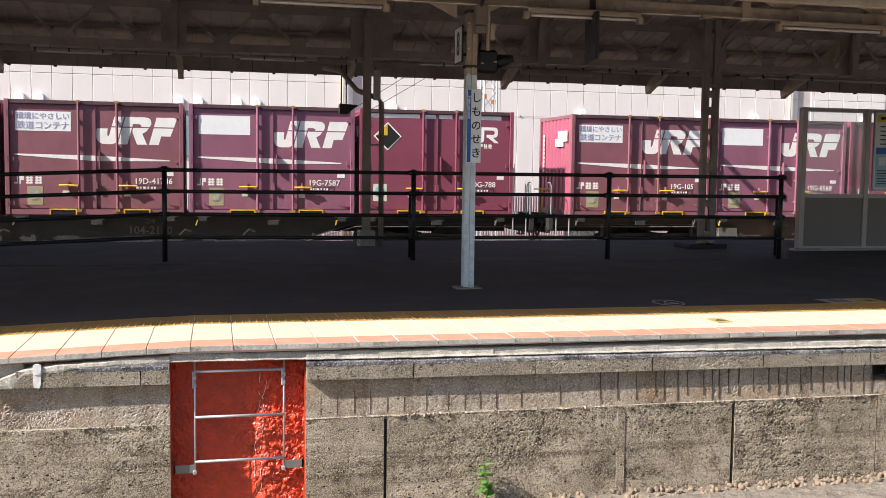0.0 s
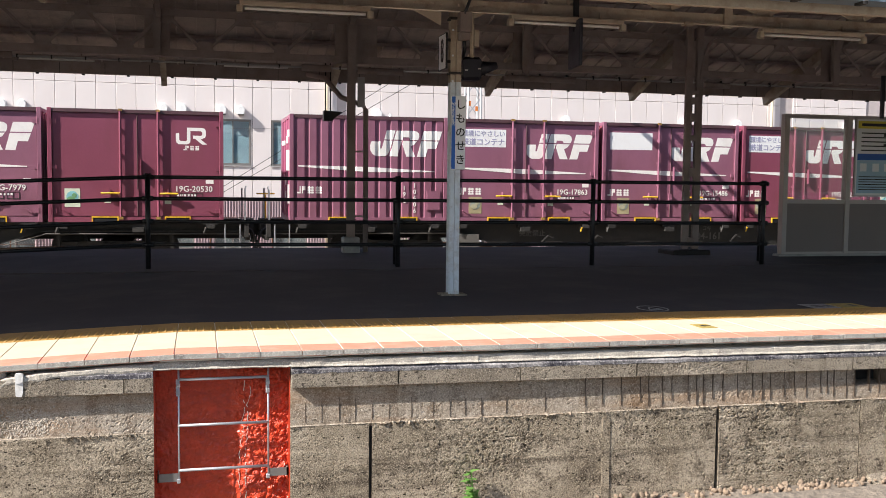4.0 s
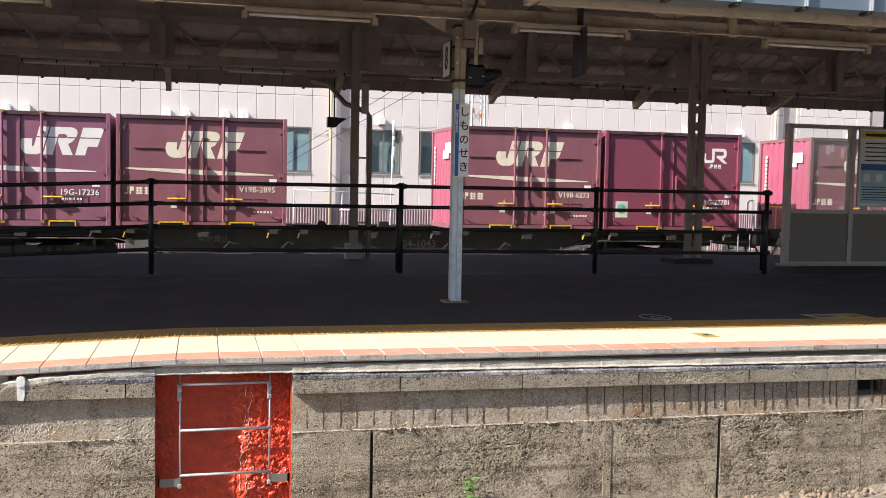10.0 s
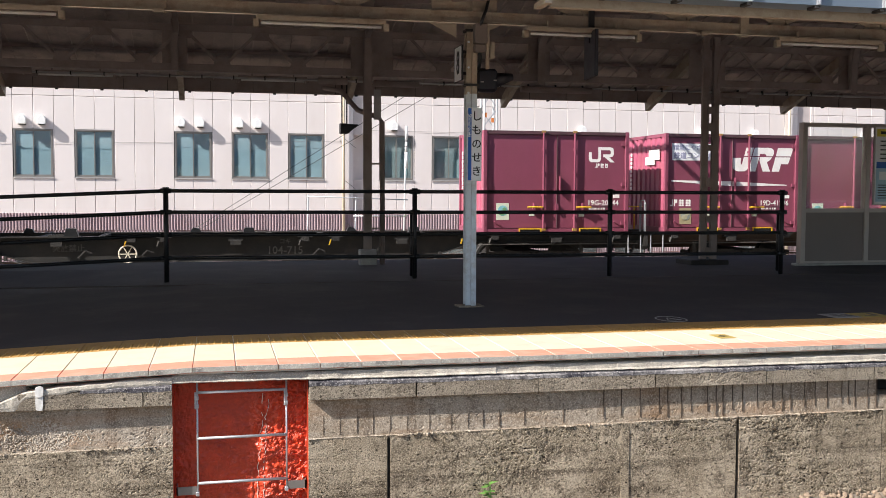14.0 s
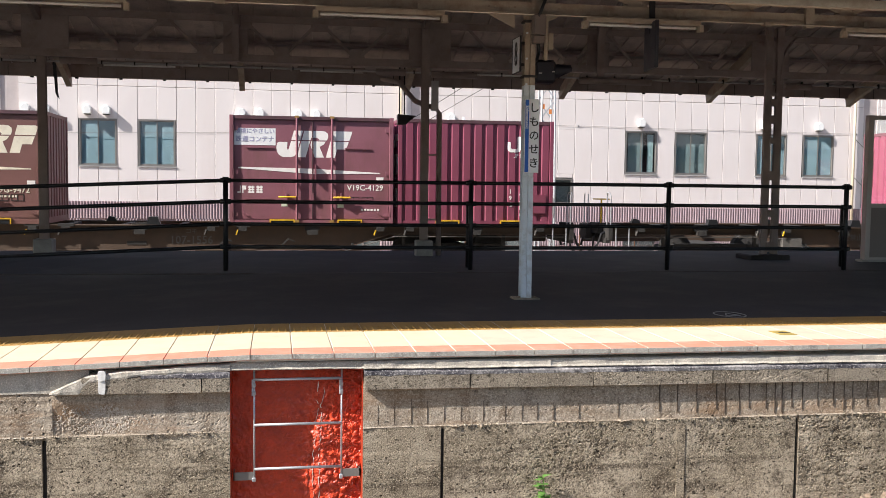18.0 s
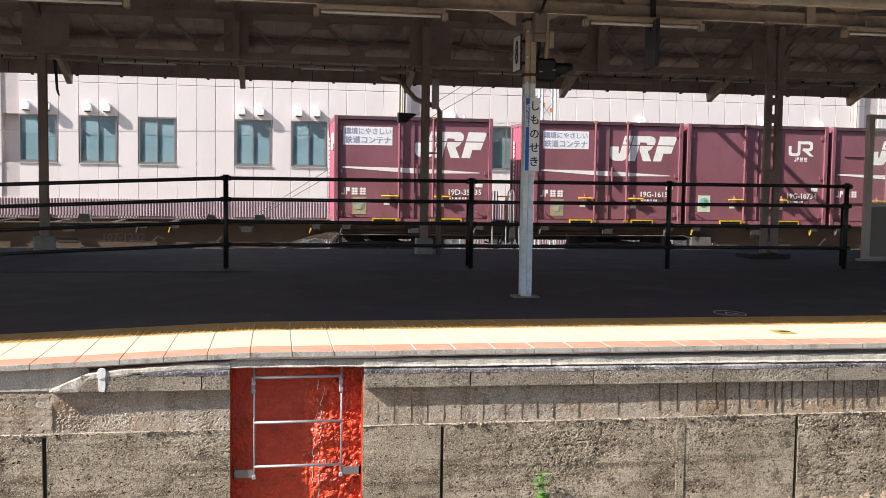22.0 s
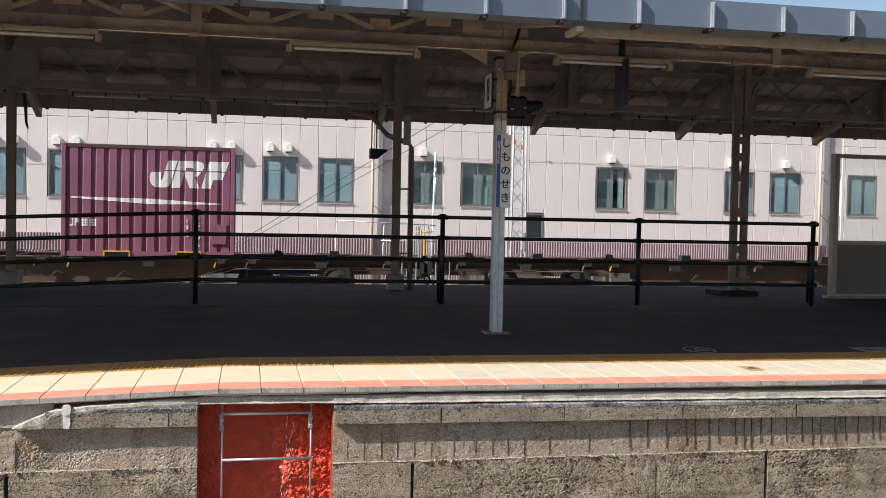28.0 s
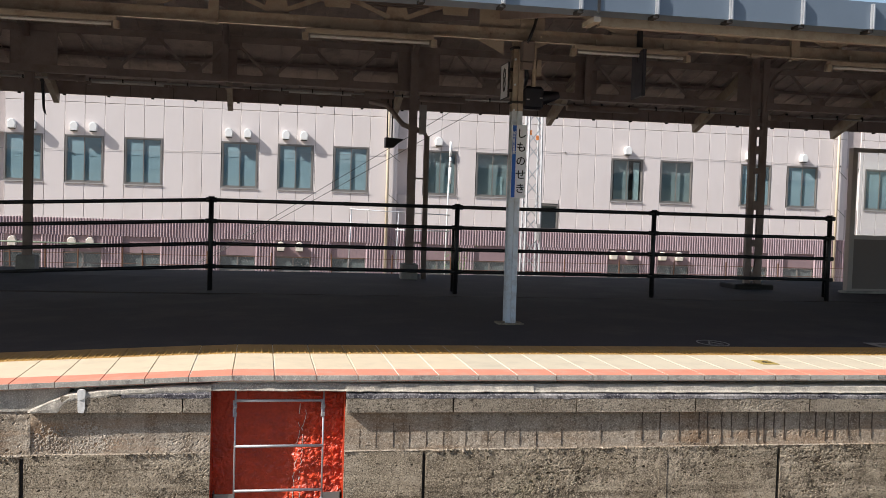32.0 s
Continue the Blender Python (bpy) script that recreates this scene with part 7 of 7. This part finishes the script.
def paver(kind, drop):
    g = 0.002 if drop else 0.004
    if kind == "cream":
        return mesh("cream_tile", tilted(g, 0.301 - g, 7.447, 8.215, -0.045, 0, drop), CREAM, bevel=0.003)
    if kind == "worn":
        return mesh("worn_tile", tilted(g, 0.301 - g, 7.447, 8.215, -0.045, 0, drop), WORN, bevel=0.003)
    if kind == "red":
        return mesh("red_tile", tilted(g, 0.301 - g, EDGE + 0.004, 7.445, -0.045, 0.0, drop), REDTILE, bevel=0.003)
    if kind == "face":
        return mesh("slab_edge", tilted(g, 0.301 - g, EDGE - 0.004, EDGE + 0.02, -0.040, -0.004, drop), SLABFACE)
    bm = tilted(g, 0.301 - g, 8.22, 8.73, -0.045, 0, drop)
    for r in range(4):
        for c in range(5):
            x, y = 0.035 + c * 0.058, 8.255 + r * 0.062
            z = -drop * (1 - x / 0.3)
            bmesh.ops.create_cone(bm, cap_ends=True, segments=8, radius1=0.011, radius2=0.007, depth=0.006, matrix=pose(x, y, z + 0.004))
    return mesh("tactile_tile", bm, TACTILE)


PAVERS = {(k, d): paver(k, d) for k in ("cream", "worn", "red", "face", "tactile") for d in (0.0, 0.0126)}
part("tile_bed", tilted(0.9, 12, EDGE + 0.01, 8.73, -0.05, -0.003, 0), MORTAR, platform)
part("tile_bed", tilted(-0.28, 0.9, EDGE + 0.03, 8.73, -0.06, -0.008, 0), MORTAR, platform)
part("tile_bed", tilted(-8, -0.28, 7.25, 8.73, -0.06, -0.0065, 0.325), MORTAR, platform)
for i in range(-16, 40):
    x = -0.18 + 0.301 * i
    low = x < -0.3
    for kind, name in (("worn" if x > 1.6 else "cream", "cream_tile"), ("red", "red_tile"), ("face", "slab_edge"), ("tactile", "tactile_tile")):
        ob = part(name, PAVERS[kind, 0.0126 if low else 0.0], None, platform)
        ob.location = (x, 0, deck_z(x + 0.3, 8.0))
# painted floor marks
mk = tagged(new("door_mark"), "yellow boarding mark with a black figure on the tiles", "floor mark")
part("patch", blocks((-0.075, 0.075, -0.11, 0.11, 0.0, 0.003)), DIMYELLOW, mk)
put(part("figure", letters("4", 0.14, INK), INK, mk), 0.0, 0.0, 0.004, -90, 0, -90)
put(mk, 4.27, 7.79, 0.001)
ring = tagged(new("boarding_ring"), "white painted oval with a triangle on the asphalt", "floor mark")
bm = bmesh.new()
for k in range(28):
    a, b = 2 * math.pi * k / 28, 2 * math.pi * (k + 1) / 28
    bar(bm, (0.14 * math.cos(a), 0.20 * math.sin(a), 0.0), (0.14 * math.cos(b), 0.20 * math.sin(b), 0.0), 0.014, 0.004)
for p, q in (((-0.07, -0.08), (0.07, -0.08)), ((0.07, -0.08), (0.0, 0.09)), ((0.0, 0.09), (-0.07, -0.08))):
    bar(bm, (*p, 0.0), (*q, 0.0), 0.014, 0.004)
part("outline", bm, DIMPAINT, ring)
put(ring, 4.36, 8.98, 0.001)
sq = tagged(new("queue_mark"), "white and yellow painted queue marks on the asphalt", "floor mark")
part("white_field", blocks((-0.28, 0.02, -0.16, 0.16, 0, 0.004)), DIMPAINT, sq)
part("yellow_field", blocks((0.04, 0.36, -0.16, 0.16, 0, 0.004)), DIMYELLOW, sq)
part("dark_signs", blocks((-0.2, -0.12, -0.08, 0.08, 0.004, 0.006), (-0.08, -0.01, -0.06, 0.06, 0.004, 0.006), (0.12, 0.28, -0.08, -0.04, 0.004, 0.006), (0.24, 0.28, -0.04, 0.09, 0.004, 0.006)), INK, sq)
put(sq, 6.30, 8.88, 0.0)


# ---- movement ----
def motions():
    times = [float(k) for k in range(33)]
    for ob, off, z in MOVERS:
        walk(ob, [(t, pose(train_x(t) + off, TRAIN_Y, z)) for t in times])
    offs = {ob: off for ob, off, _ in MOVERS}
    r = 0.405
    for w, along, wh, ax in WAGON_BOGIES:
        rows = []
        for f in range(0, 961):
            t = f / 30
            x = train_x(t) + offs[w] + along
            if -11.5 < x < 17.5:
                rows.append((t, x))
        if not rows:
            continue
        base = rows[0][1]
        keyed = [(t, pose(ax, 0.27, -0.025, 0, math.degrees((x - base) / r), 0)) for t, x in rows]
        if rows[0][0] > 0:
            keyed.insert(0, (0.0, keyed[0][1]))
        if rows[-1][0] < 32:
            keyed.append((32.0, keyed[-1][1]))
        walk(wh, keyed)


motions()
